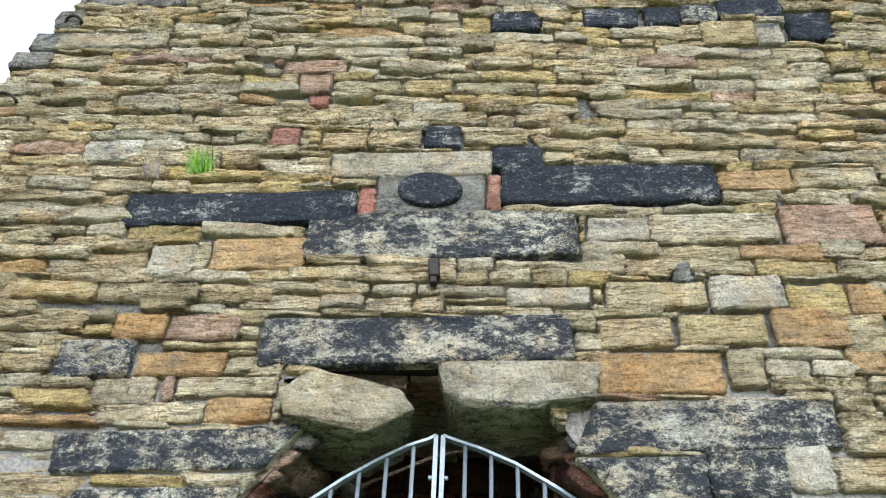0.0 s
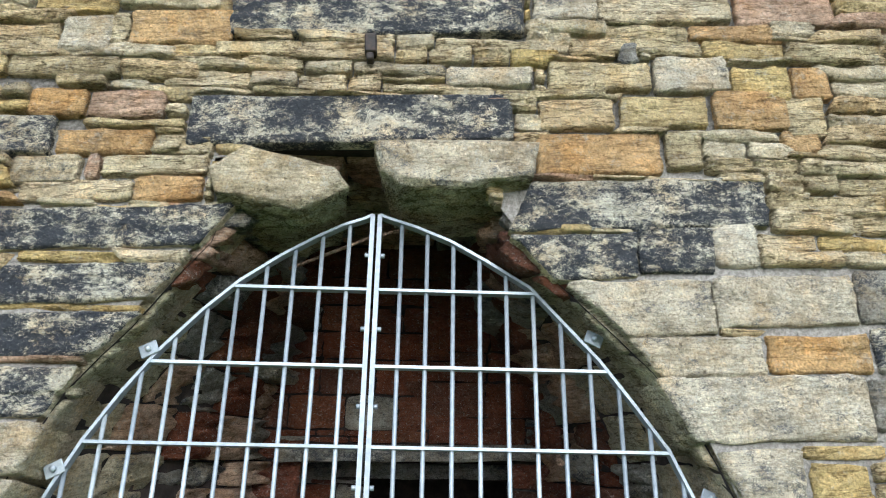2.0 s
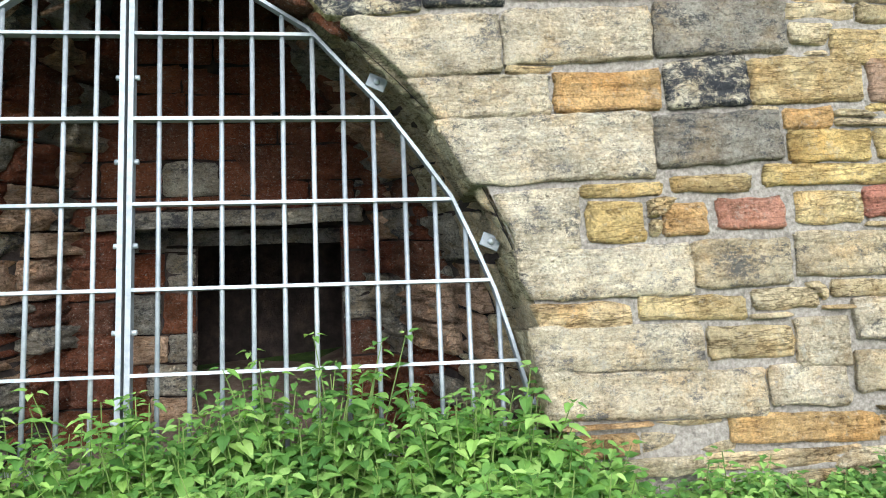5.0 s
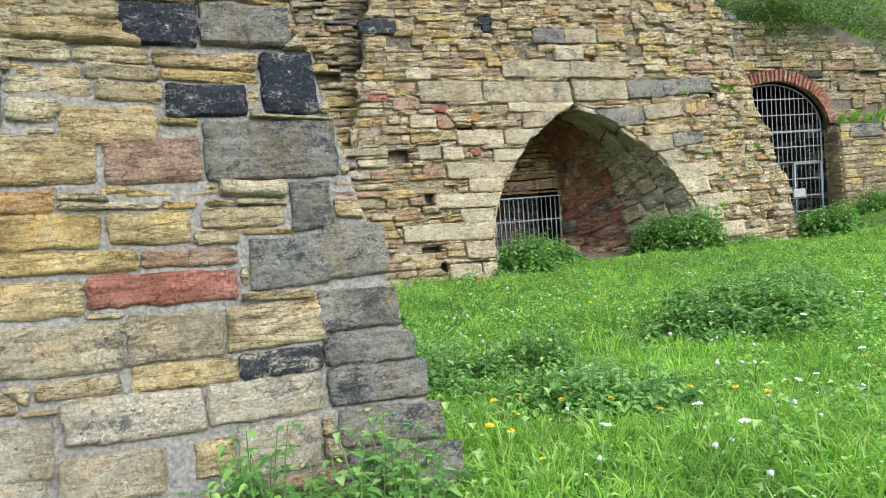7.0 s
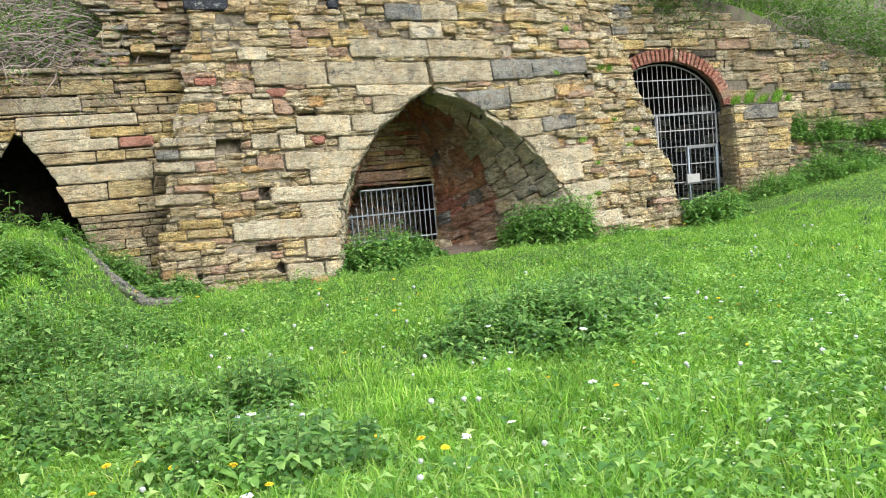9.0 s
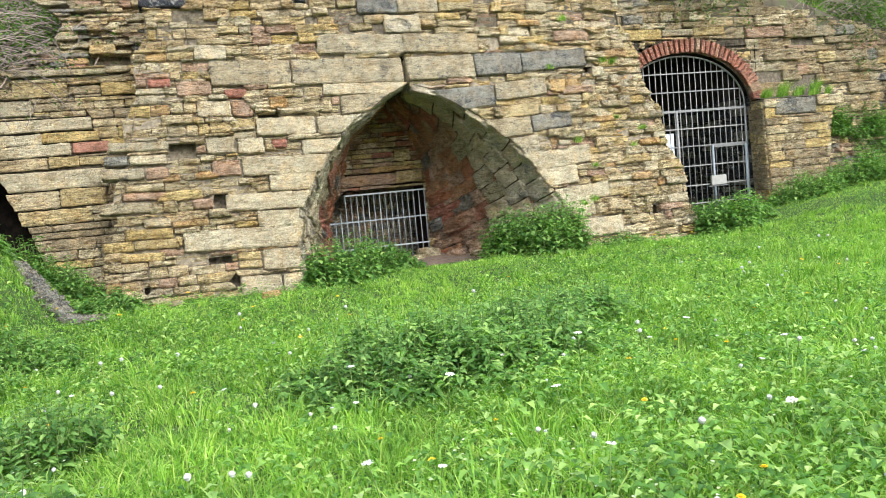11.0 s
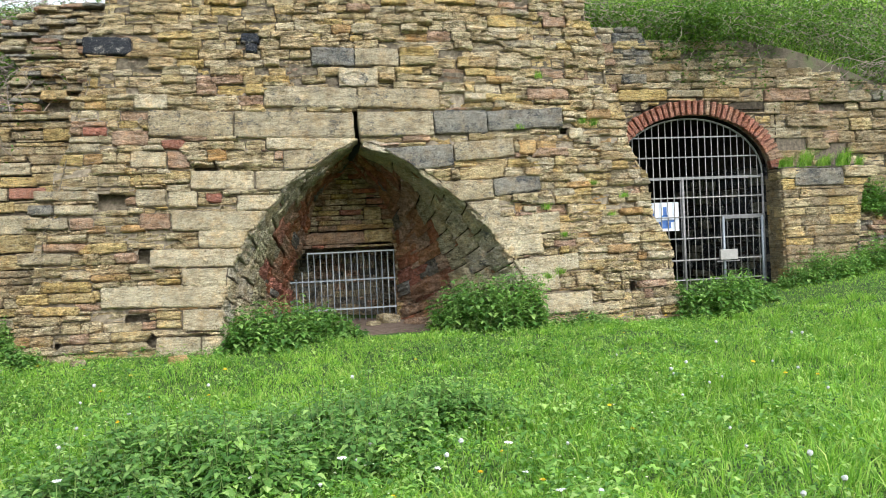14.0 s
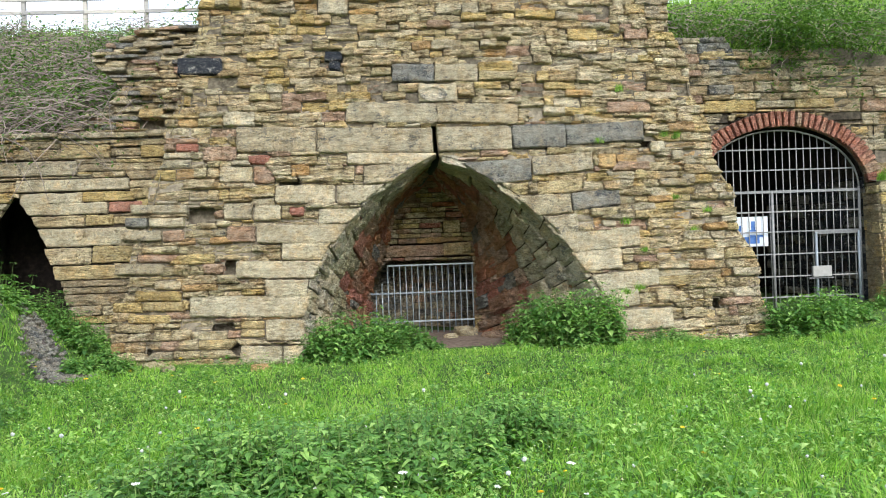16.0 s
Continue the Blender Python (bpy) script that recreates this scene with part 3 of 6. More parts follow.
m1.lay(2.58, 1.090, 3.04, 0.192, "grey", 0.022, 0.001)
m1.lay(3.05, 1.106, 3.43, 0.197, "grey", 0.022, 0.018)
m1.lay(3.44, 1.127, 3.87, 0.197, "buff", 0.022, 0.050)
m1.lay(1.42, 0.858, 1.85, 0.112, "buff", 0.022, -0.022, arch="R")
m1.lay(1.88, 0.883, 2.34, 0.102, "ochre", 0.022, -0.025)
m1.lay(2.37, 0.909, 2.66, 0.090, "buff", 0.022, -0.015)
m1.lay(2.72, 0.941, 3.02, 0.073, "buff", 0.022, -0.013)
m1.lay(3.06, 0.949, 3.47, 0.105, "ochre", 0.022, 0.005)
m1.lay(3.48, 0.964, 3.84, 0.112, "mixed", 0.03, 0.030)
m1.lay(1.47, 0.727, 2.15, 0.188, "pale", 0.03, -0.015, arch="R")
m1.lay(2.16, 0.734, 2.53, 0.139, "buff", 0.022, -0.008)
m1.lay(2.54, 0.727, 2.78, 0.213, "pale", 0.03, -0.000)
m1.lay(2.81, 0.811, 3.33, 0.180, "pale", 0.03, -0.005)
m1.lay(3.34, 0.822, 3.82, 0.171, "pale", 0.03, 0.029)
m1.lay(2.79, 0.595, 3.16, 0.176, "pale", 0.03, -0.020)
m1.lay(3.28, 0.609, 3.44, 0.156, "ochre", 0.022, 0.014)
m1.lay(3.45, 0.614, 3.79, 0.208, "pale", 0.03, 0.029)
m1.lay(1.49, 0.541, 2.39, 0.191, "pale", 0.03, -0.022, arch="R")
m1.lay(2.41, 0.550, 2.75, 0.167, "pale", 0.03, -0.021)
m1.lay(2.22, 0.382, 2.87, 0.118, "orange", 0.022, -0.036)
m1.lay(2.96, 0.394, 3.28, 0.156, "pale", 0.03, -0.023)
m1.lay(2.84, 2.005, 3.22, 0.162, "ochre", 0.022, 0.050)
m1.lay(-1.95, 2.311, -0.71, 0.201, "mixed", 0.03, 0.050, arch="L")
m1.lay(0.31, 2.513, 1.69, 0.263, "mixed", 0.03, 0.050, arch="R")
m1.lay(-1.80, 2.040, -0.97, 0.181, "mixed", 0.03, 0.050, arch="L")
m1.lay(0.48, 2.237, 1.05, 0.216, "mixed", 0.03, 0.050, arch="R")
m1.lay(1.05, 2.279, 1.41, 0.219, "mixed", 0.03, 0.050)
m1.lay(1.41, 2.317, 1.61, 0.222, "pale", 0.03, 0.050)
m1.lay(-1.76, 1.803, -1.13, 0.203, "mixed", 0.03, 0.050, arch="L")
m1.lay(-1.74, 1.596, -1.41, 0.113, "mixed", 0.03, 0.050, arch="L")
m1.lay(3.89, 1.432, 4.19, 0.238, "slate", 0.03, 0.047)
m1.lay(3.84, 1.168, 4.22, 0.184, "slate", 0.03, 0.008)
m1.lay(3.85, 0.988, 4.27, 0.141, "slate", 0.03, -0.017)
m1.lay(3.85, 0.828, 4.32, 0.173, "slate", 0.03, 0.000)
m1.lay(3.88, 0.639, 4.38, 0.170, "slate", 0.03, -0.029)
m1.lay(3.91, 0.455, 4.45, 0.168, "slate", 0.03, -0.040)
m1.lay(3.68, 2.234, 3.93, 0.297, "dark", 0.03, 0.050)
m1.lay(3.26, 2.131, 3.60, 0.153, "dark", 0.03, 0.050)
m1.lay(3.10, 2.482, 3.42, 0.188, "dark", 0.03, 0.050)
m1.lay(3.43, 2.508, 3.84, 0.203, "slate", 0.03, 0.050)
m1.lay(-2.02, 3.770, -0.70, 0.232, "dark", 0.03, 0.050)
m1.lay(-0.69, 3.842, -0.59, 0.222, "red", 0.022, 0.026)
m1.lay(-0.59, 3.901, 0.04, 0.286, "slate", 0.022, 0.050)
m1.lay(0.05, 3.930, 0.13, 0.287, "red", 0.022, 0.050)
m1.lay(0.13, 4.015, 1.39, 0.292, "dark", 0.03, 0.050)
m1.lay(-0.88, 4.137, 0.08, 0.193, "pale", 0.03, 0.050)
m1.lay(0.08, 4.208, 0.38, 0.177, "dark", 0.03, 0.050)
m1.lay(-0.34, 4.369, -0.11, 0.185, "dark", 0.03, 0.024)
m1.lay(-0.96, 3.613, 0.55, 0.328, "mixed", 0.03, 0.050)
m1.lay(-1.46, 3.454, -0.95, 0.212, "orange", 0.022, 0.050)
m1.lay(-1.79, 3.389, -1.55, 0.213, "pale", 0.03, 0.050)
m1.lay(-1.55, 3.436, -1.47, 0.192, "buff", 0.022, 0.050)
m1.lay(-1.09, 2.934, 0.48, 0.264, "mixed", 0.03, 0.050)
m1.lay(-1.86, 2.973, -1.60, 0.148, "orange", 0.022, 0.050)
m1.lay(-1.58, 2.977, -1.22, 0.142, "brown", 0.022, 0.050)
m1.lay(-2.10, 2.779, -1.72, 0.210, "mixed", 0.03, 0.050)
m1.lay(-1.69, 2.763, -1.25, 0.133, "orange", 0.022, 0.050)
m1.lay(0.60, 2.785, 1.21, 0.225, "orange", 0.022, 0.050)
m1.lay(1.24, 2.822, 1.41, 0.214, "buff", 0.022, 0.050)
m1.lay(1.51, 3.072, 1.89, 0.223, "orange", 0.022, 0.050)
m1.lay(1.22, 3.269, 1.60, 0.208, "pale", 0.03, 0.050)
m1.lay(1.62, 3.226, 1.92, 0.205, "ochre", 0.022, 0.050)
m1.lay(1.93, 3.244, 2.13, 0.199, "orange", 0.022, 0.050)
m1.lay(0.96, 3.702, 1.67, 0.203, "buff", 0.022, 0.050)
m1.lay(1.70, 3.751, 2.23, 0.270, "brown", 0.022, 0.050)
m1.lay(1.87, 3.589, 2.11, 0.102, "grey", 0.022, 0.050)
m1.lay(0.73, 5.569, 1.10, 0.192, "dark", 0.03, 0.050)
m1.lay(1.15, 5.604, 1.39, 0.193, "dark", 0.03, 0.050)
m1.lay(1.40, 5.632, 1.66, 0.181, "mixed", 0.03, 0.050)
m1.lay(1.67, 5.701, 2.12, 0.196, "dark", 0.03, 0.050)
m1.lay(2.12, 5.510, 2.42, 0.276, "dark", 0.03, 0.050)
m1.lay(0.08, 5.517, 0.41, 0.178, "dark", 0.03, 0.050)
m1.lay(-0.13, 5.471, 0.07, 0.176, "ochre", 0.022, 0.050)
m1.lay(1.52, 5.437, 1.89, 0.235, "ochre", 0.022, 0.050)
m1.lay(1.89, 5.412, 2.07, 0.221, "pale", 0.03, 0.050)
m1.lay(-1.30, 5.007, -0.89, 0.126, "brown", 0.022, 0.050)
m1.lay(-1.18, 4.847, -0.97, 0.176, "brown", 0.022, 0.050)
m1.lay(-1.10, 4.680, -0.97, 0.106, "red", 0.022, 0.023)
m1.lay(-1.28, 4.353, -1.11, 0.147, "red", 0.022, 0.050)
m1.lay(-2.40, 4.202, -2.06, 0.180, "pale", 0.03, 0.050)
m1.lay(0.61, 3.671, 0.95, 0.170, "pale", 0.03, 0.050)
m1.lay(-1.87, 2.600, -1.56, 0.150, "grey", 0.022, 0.050)
m1.lay(-1.53, 2.628, -1.47, 0.133, "brown", 0.022, 0.050)
m1.lay(-1.46, 2.643, -0.97, 0.103, "buff", 0.022, 0.050)
m1.lay(-1.29, 2.524, -0.98, 0.123, "orange", 0.022, 0.050)
m1.lay(-1.81, 2.499, -1.30, 0.099, "buff", 0.022, 0.050)
m1.lay(0.62, 3.007, 0.99, 0.167, "buff", 0.022, 0.050)
m1.lay(1.03, 3.042, 1.47, 0.175, "ochre", 0.022, 0.050)
m1.lay(0.67, 3.240, 1.20, 0.172, "buff", 0.022, 0.050)
m1.lay(0.16, 3.212, 0.59, 0.114, "pale", 0.03, 0.050)
m1.lay(-1.02, 3.337, -0.58, 0.089, "buff", 0.022, 0.050)
m1.lay(-2.33, 4.659, -2.14, 0.095, "grey", 0.022, 0.050)
m1.lay(-2.93, 5.258, -2.16, 0.158, "grey", 0.022, 0.050)
m1.lay(-3.17, 5.038, -2.90, 0.151, "slate", 0.03, 0.050)
m1.lay(-3.09, 5.233, -2.90, 0.182, "slate", 0.03, 0.050)
m1.lay(-3.01, 5.483, -2.82, 0.193, "slate", 0.03, 0.050)
m1.lay(-2.91, 5.709, -2.14, 0.121, "slate", 0.03, 0.050)
m1.lay(1.04, 3.382, 1.14, 0.134, "slate", 0.03, 0.050)
m1.lay(1.83, 2.891, 2.02, 0.128, "orange", 0.022, 0.050)
m1.lay(1.87, 3.038, 2.07, 0.234, "buff", 0.022, 0.050)
m1.lay(-0.49, 4.836, -0.18, 0.120, "ochre", 0.022, 0.050)
m1.lay(1.40, 4.067, 1.83, 0.152, "orange", 0.022, 0.050)
m1.lay(1.84, 4.104, 2.33, 0.144, "buff", 0.022, 0.050)
m1.lay(-0.96, 4.328, -0.69, 0.136, "buff", 0.022, 0.050)
for v, h, mat, s_in in ((1.55, 0.21, "mixed", -2.05), (1.32, 0.21, "pale", -2.2), (1.07, 0.26, "pale", -2.1), (0.83, 0.2, "pale", -2.35), (0.60, 0.24, "worn", -2.15), (0.36, 0.22, "pale", -2.3)):
    m1.lay(s_in, v, -1.5, h, mat, 0.03, arch="L")
    m1.lay(s_in - 0.62, v, s_in - 0.015, h, "pale" if mat == "worn" else "worn", 0.025)
m1.fill((0.075, 0.125), (0.16, 0.62), [("buff", 6), ("ochre", 1.6), ("worn", 1.4), ("grey", 0.5), ("brown", 0.35), ("orange", 0.3)], (0.002, 0.05), 0.013, 0.014)
m1.build(near_core, (0.6, 1.9))
block_of("loose_block", [(-0.93, 2.60), (-0.90, 2.46), (-0.52, 2.40), (-0.30, 2.52), (-0.36, 2.62), (-0.80, 2.69)], 0.12, -0.5, [STONE["worn"], STONE["mossy"]], near_core, near_surf, random.Random(4))
block_of("loose_block", [(-0.19, 2.75), (-0.15, 2.61), (-0.04, 2.56), (0.18, 2.54), (0.56, 2.60), (0.59, 2.79)], 0.11, -0.5, [STONE["pale"], STONE["mossy"]], near_core, near_surf, random.Random(5))

# side, back and top of the kiln
SIDE_DIR = Vector((-0.15, 0.985, 0.0))


def near_side(d, v, off):
    return near_surf(near_right(v), v, 0.0) + SIDE_DIR * d + Vector((0.985, 0.15, 0.15)) * off


side_core = strip_wall(near_side, [-0.3 + 0.5 * i for i in range(14)], lambda v: 0.0, lambda v: 5.0 - 0.2 * v, None, -0.002, MORTAR, "side_wall", kiln_near)
ms = Masonry(near_side, (0, 5.0, -0.3, 6.2), lambda v: 0.02, lambda v: 5.0 - 0.2 * v, None, 8)
ms.fill((0.10, 0.24), (0.25, 0.7), [("worn", 3), ("pale", 2), ("grey", 1), ("buff", 2)], (0.0, 0.03), 0.006, 0.014)
ms.build(side_core, (0, 1), 60)
corners = [near_surf(near_left(6.2), 6.2, -0.05), near_surf(near_right(6.2), 6.2, -0.05), near_side(5, 6.2, -0.1), near_surf(near_left(6.2), 6.2, -0.05) + SIDE_DIR * 5]
low = [near_surf(near_left(-0.3), -0.3, -0.05), near_side(5, -0.3, -0.1), near_surf(near_left(-0.3), -0.3, -0.05) + SIDE_DIR * 5]
piece("back_wall", mesh_of("back_wall", corners + low, [(0, 1, 2, 3), (4, 0, 3, 6), (5, 6, 3, 2)], JOINT, smooth=False), kiln_near)


# draw arch inside: splayed cheeks, a burnt back wall and a dark eye
INWARD = Vector((-0.15, 0.985, 0.0))
INNER_L = curve([(-0.3, -0.95), (1.0, -0.95), (1.6, -0.9), (2.1, -0.8), (2.75, -0.6)])
INNER_R = curve([(-0.3, 0.98), (1.0, 0.96), (1.6, 0.9), (2.1, 0.72), (2.75, 0.5)])


def cheek(hole_side, inner):
    def surf(d, v, off):
        k = max(0.0, d) / 1.5
        top = 2.75 - 0.25 * k
        w = min(v, 2.75) / 2.75 * top
        s = (hole_side(min(v, 2.40)) + (-0.045 if hole_side is NEAR_ARCH_L else 0.045)) * (1 - k) + inner(v) * k
        sign = 1 if hole_side is NEAR_ARCH_L else -1
        return near_surf(s + sign * off, w, -0.38) + INWARD * d
    return surf


for side_fn, inner, seed in ((NEAR_ARCH_L, INNER_L, 11), (NEAR_ARCH_R, INNER_R, 12)):
    fn = cheek(side_fn, inner)
    core = strip_wall(fn, [-0.3 + 0.14 * i for i in range(23)], lambda v: -0.37, lambda v: 1.5, None, -0.01, SOOTSHADE, "cheek_wall", kiln_near, 6)
    mc = Masonry(fn, (-0.36, 1.5, -0.3, 2.7), lambda v: -0.36, lambda v: 1.5, None, seed)
    for q in range(9):
        mc.lay(-0.35, 0.0 + q * 0.25, 0.22 + 0.08 * (q % 2), 0.24, "mossy" if q > 6 else "worn", 0.01, 0, rugged=0.012)
        mc.lay(0.24 + 0.08 * (q % 2), 0.0 + q * 0.25, 0.55 + 0.1 * ((q * 3) % 4) / 3, 0.235, ("brown", "grey", "slate", "brown", "mossy")[(q * 2 + seed) % 5], 0.02, 0, rugged=0.02)
    mc.fill((0.14, 0.3), (0.2, 0.42), [("burnt", 5), ("brown", 1.5), ("slate", 2.5)], (0.0, 0.12), 0.03, 0.016)
    mc.build(core, (0.5, 1.2), 60)


def arch_roof(s, d, off):
    return near_surf(s, 2.80 - 0.06 * d, -0.06) + INWARD * d - Vector((0, 0, off))


core = strip_wall(arch_roof, [0.0, 0.4, 0.8, 1.2, 1.6, 1.9], lambda v: -1.25, lambda v: 1.0, None, -0.01, SOOTSHADE, "roof_wall", kiln_near, 6)
mrf = Masonry(arch_roof, (-1.25, 1.0, 0.12, 1.9), lambda v: -1.25, lambda v: 1.0, None, 24)
mrf.fill((0.25, 0.4), (0.2, 0.45), [("mossy", 2), ("slate", 2), ("brown", 2)], (0.0, 0.09), 0.02, 0.02)
mrf.build(core, (0, 0.3), 40)


def near_back(s, v, off):
    return near_surf(s, v, -0.38) + INWARD * (1.5 - off)


eye_hole = lambda v: (-0.64, 0.70) if v < 1.22 else (9, -9)
inner_l, inner_r = (lambda v: INNER_L(v) - 0.06), (lambda v: INNER_R(v) + 0.06)
core = strip_wall(near_back, [-0.3, 0.3, 0.9, 1.219, 1.221, 1.7, 2.0, 2.3, 2.6, 2.8], inner_l, inner_r, eye_hole, -0.01, SOOTSHADE, "hearth_wall", kiln_near, 4)
mb = Masonry(near_back, (-1.1, 1.1, -0.3, 2.75), inner_l, inner_r, eye_hole, 21)
mb.lay(-0.80, 1.275, 0.84, 0.10, "slate", 0.10, 0.02, rugged=0.012)
mb.fill((0.19, 0.25), (0.22, 0.38), [("burnt", 7), ("slate", 0.6)], (0.0, 0.05), 0.012, 0.014)
mb.build(core, (0, 1.6), 80)

# a second, lower lintel and a stone jamb behind the first
eye_back = lambda a, v, off: near_back(a, v, off - 0.42)
eye_low = lambda v: (-0.24, 0.72) if v < 1.06 else (9, -9)
core = strip_wall(eye_back, [-0.3, 0.4, 1.059, 1.061, 1.3], lambda v: -0.75, lambda v: 0.9, eye_low, -0.01, SOOTSHADE, "eye_wall", kiln_near, 3)
mb = Masonry(eye_back, (-0.75, 0.9, -0.3, 1.3), lambda v: -0.75, lambda v: 0.9, eye_low, 22)
mb.lay(-0.6, 1.12, 0.88, 0.10, "slate", 0.05)
mb.fill((0.18, 0.3), (0.2, 0.34), [("slate", 3), ("burnt", 2), ("brown", 1)], (0.0, 0.05), 0.015, 0.014)
mb.build(core, (-0.4, 0.8), 20)


def pocket(name, surf, s0, s1, v0, v1, deep, mat, parent):
    """A dark chamber behind an opening: five inner faces."""
    a = [surf(s0, v0, 0), surf(s1, v0, 0), surf(s1, v1, 0), surf(s0, v1, 0)]
    b = [surf(s0, v0, -deep), surf(s1, v0, -deep), surf(s1, v1, -deep), surf(s0, v1, -deep)]
    return piece(name, mesh_of(name, a + b, [(0, 1, 5, 4), (1, 2, 6, 5), (2, 3, 7, 6), (3, 0, 4, 7), (4, 5, 6, 7)], mat, smooth=False), parent)


pocket("flue_chamber", near_back, -0.76, 0.9, -0.3, 1.31, 2.0, SOOTSHADE, kiln_near)

# ---- far kiln ----
def far_y(x, z):
    return 12.36 + 0.234 * z + 0.17 * max(0.0, x - 11.0)


def far_surf(x, z, off):
    return Vector((x, far_y(x, z) - off * 0.97, z + off * 0.2))


far_left = lambda z: 4.98 + 0.23 * z + 0.05 * math.sin(z * 7)
far_right = lambda z: 14.42 - 0.23 * z + 0.06 * math.sin(z * 6 + 1)
FAR_ARCH_L = curve([(-0.3, 7.59), (0.57, 7.61), (0.87, 7.69), (1.10, 7.72), (1.34, 7.84), (1.59, 7.98), (1.82, 8.16), (2.09, 8.40), (2.28, 8.55), (2.44, 8.85), (2.61, 9.08), (2.72, 9.25), (2.80, 9.44)])
FAR_ARCH_R = curve([(-0.3, 12.08), (0.23, 11.98), (0.55, 11.81), (0.86, 11.71), (1.11, 11.57), (1.51, 11.31), (1.88, 10.97), (2.17, 10.67), (2.39, 10.37), (2.66, 10.08), (2.74, 9.80), (2.80, 9.60)])


def far_hole(z):
    if z < 2.8:
        return (FAR_ARCH_L(z), FAR_ARCH_R(z))
    return (9.475 + 0.01 * math.sin(z * 9), 9.555 - 0.03 * (z - 2.8) + 0.01 * math.sin(z * 9)) if z < 3.6 else (9e3, -9e3)


kiln_far = empty("stone_kiln", "ruined buff sandstone lime kiln with a cracked pointed arch", "kiln")
rows = sorted([-0.3 + 0.05 * i for i in range(66)] + [2.799, 2.801, 3.599, 3.601] + [3.0 + 0.25 * i for i in range(14)])
SOCKETS = [(6.57, 1.24, 0.17, 0.2), (6.05, 1.98, 0.34, 0.2), (6.66, 0.18, 0.13, 0.17), (5.55, 0.2, 0.08, 0.1), (6.4, 0.52, 0.3, 0.08), (13.42, 0.52, 0.12, 0.14), (12.6, 2.9, 0.25, 0.16), (6.75, 0.86, 0.3, 0.08), (7.3, 2.42, 0.3, 0.10)]
in_socket = lambda x, z: any(a - 0.01 < x < a + w + 0.01 and b - 0.01 < z < b + h + 0.01 for a, b, w, h in SOCKETS)
far_core = strip_wall(far_surf, rows, far_left, far_right, wide_hole(far_hole, 0.04), -0.045, JOINT, "wall", kiln_far, 64, in_socket)
m2 = Masonry(far_surf, (4.8, 14.6, -0.3, 6.2), far_left, far_right, far_hole, 5)
m2.swell = 0.045
m2.side = "worn"
m2.deep = 0.22
m2.missing = 0.015
for x, z, w, h in SOCKETS:
    m2.block(x, z, x + w, z + h)
m2.lay(5.85, 4.248, 6.47, 0.242, "dark", 0.03, -0.024)
m2.lay(7.96, 4.359, 8.21, 0.140, "dark", 0.03, -0.024)
m2.lay(8.02, 4.210, 8.18, 0.131, "dark", 0.03, -0.024)
m2.lay(7.87, 5.125, 8.30, 0.235, "grey", 0.05, -0.020)
m2.lay(6.71, 3.113, 7.82, 0.365, "grey", 0.05, -0.036)
m2.lay(7.84, 3.064, 9.48, 0.367, "grey", 0.05, -0.034, arch="L")
m2.lay(8.25, 3.466, 9.55, 0.289, "grey", 0.05, -0.040)
m2.lay(9.56, 3.428, 10.72, 0.290, "grey", 0.05, -0.049)
m2.lay(8.94, 4.068, 9.54, 0.261, "slate", 0.05, -0.025)
m2.lay(9.55, 4.053, 10.18, 0.262, "grey", 0.05, -0.025)
m2.lay(9.30, 3.747, 9.86, 0.276, "worn", 0.05, -0.026)
m2.lay(6.52, 3.432, 6.95, 0.201, "worn", 0.05, -0.028)
m2.lay(6.24, 2.934, 6.70, 0.197, "brown", 0.03, 0.006)
m2.lay(6.48, 2.625, 6.93, 0.219, "worn", 0.05, -0.031)
m2.lay(6.95, 2.613, 7.24, 0.219, "brown", 0.03, -0.031)
m2.lay(5.86, 3.038, 6.16, 0.107, "red", 0.03, -0.029)
m2.lay(6.87, 2.836, 7.17, 0.115, "red", 0.03, -0.030)
m2.lay(9.55, 3.052, 10.61, 0.352, "grey", 0.05, -0.013, arch="R")
m2.lay(10.63, 3.064, 11.41, 0.338, "slate", 0.05, 0.006)
m2.lay(11.43, 3.109, 12.63, 0.294, "slate", 0.05, 0.055)
m2.lay(10.15, 2.557, 10.86, 0.313, "slate", 0.05, 0.061, arch="R")
m2.lay(10.88, 2.651, 11.79, 0.267, "grey", 0.05, 0.088)
m2.lay(8.26, 2.788, 9.22, 0.157, "worn", 0.05, -0.039, arch="L")
m2.lay(8.49, 2.567, 9.23, 0.270, "grey", 0.05, 0.035, arch="L")
m2.lay(7.25, 2.313, 8.07, 0.249, "worn", 0.05, -0.032)
m2.lay(8.11, 2.291, 8.52, 0.250, "worn", 0.05, -0.032, arch="L")
m2.lay(6.55, 2.103, 6.93, 0.230, "grey", 0.05, -0.033)
m2.lay(6.96, 2.066, 7.32, 0.214, "worn", 0.05, -0.033)
m2.lay(7.44, 2.076, 7.64, 0.111, "red", 0.03, -0.033)
m2.lay(7.85, 1.985, 8.44, 0.207, "worn", 0.05, -0.006, arch="L")
m2.lay(6.59, 1.787, 6.97, 0.211, "brown", 0.03, -0.035)
m2.lay(7.00, 1.759, 8.16, 0.251, "worn", 0.05, -0.035, arch="L")
m2.lay(7.34, 1.514, 8.00, 0.233, "worn", 0.05, -0.036, arch="L")
m2.lay(6.72, 1.280, 7.87, 0.223, "worn", 0.05, -0.037, arch="L")
m2.lay(7.12, 1.023, 7.73, 0.235, "worn", 0.05, -0.038, arch="L")
m2.lay(6.12, 0.801, 7.72, 0.278, "worn", 0.05, -0.039, arch="L")
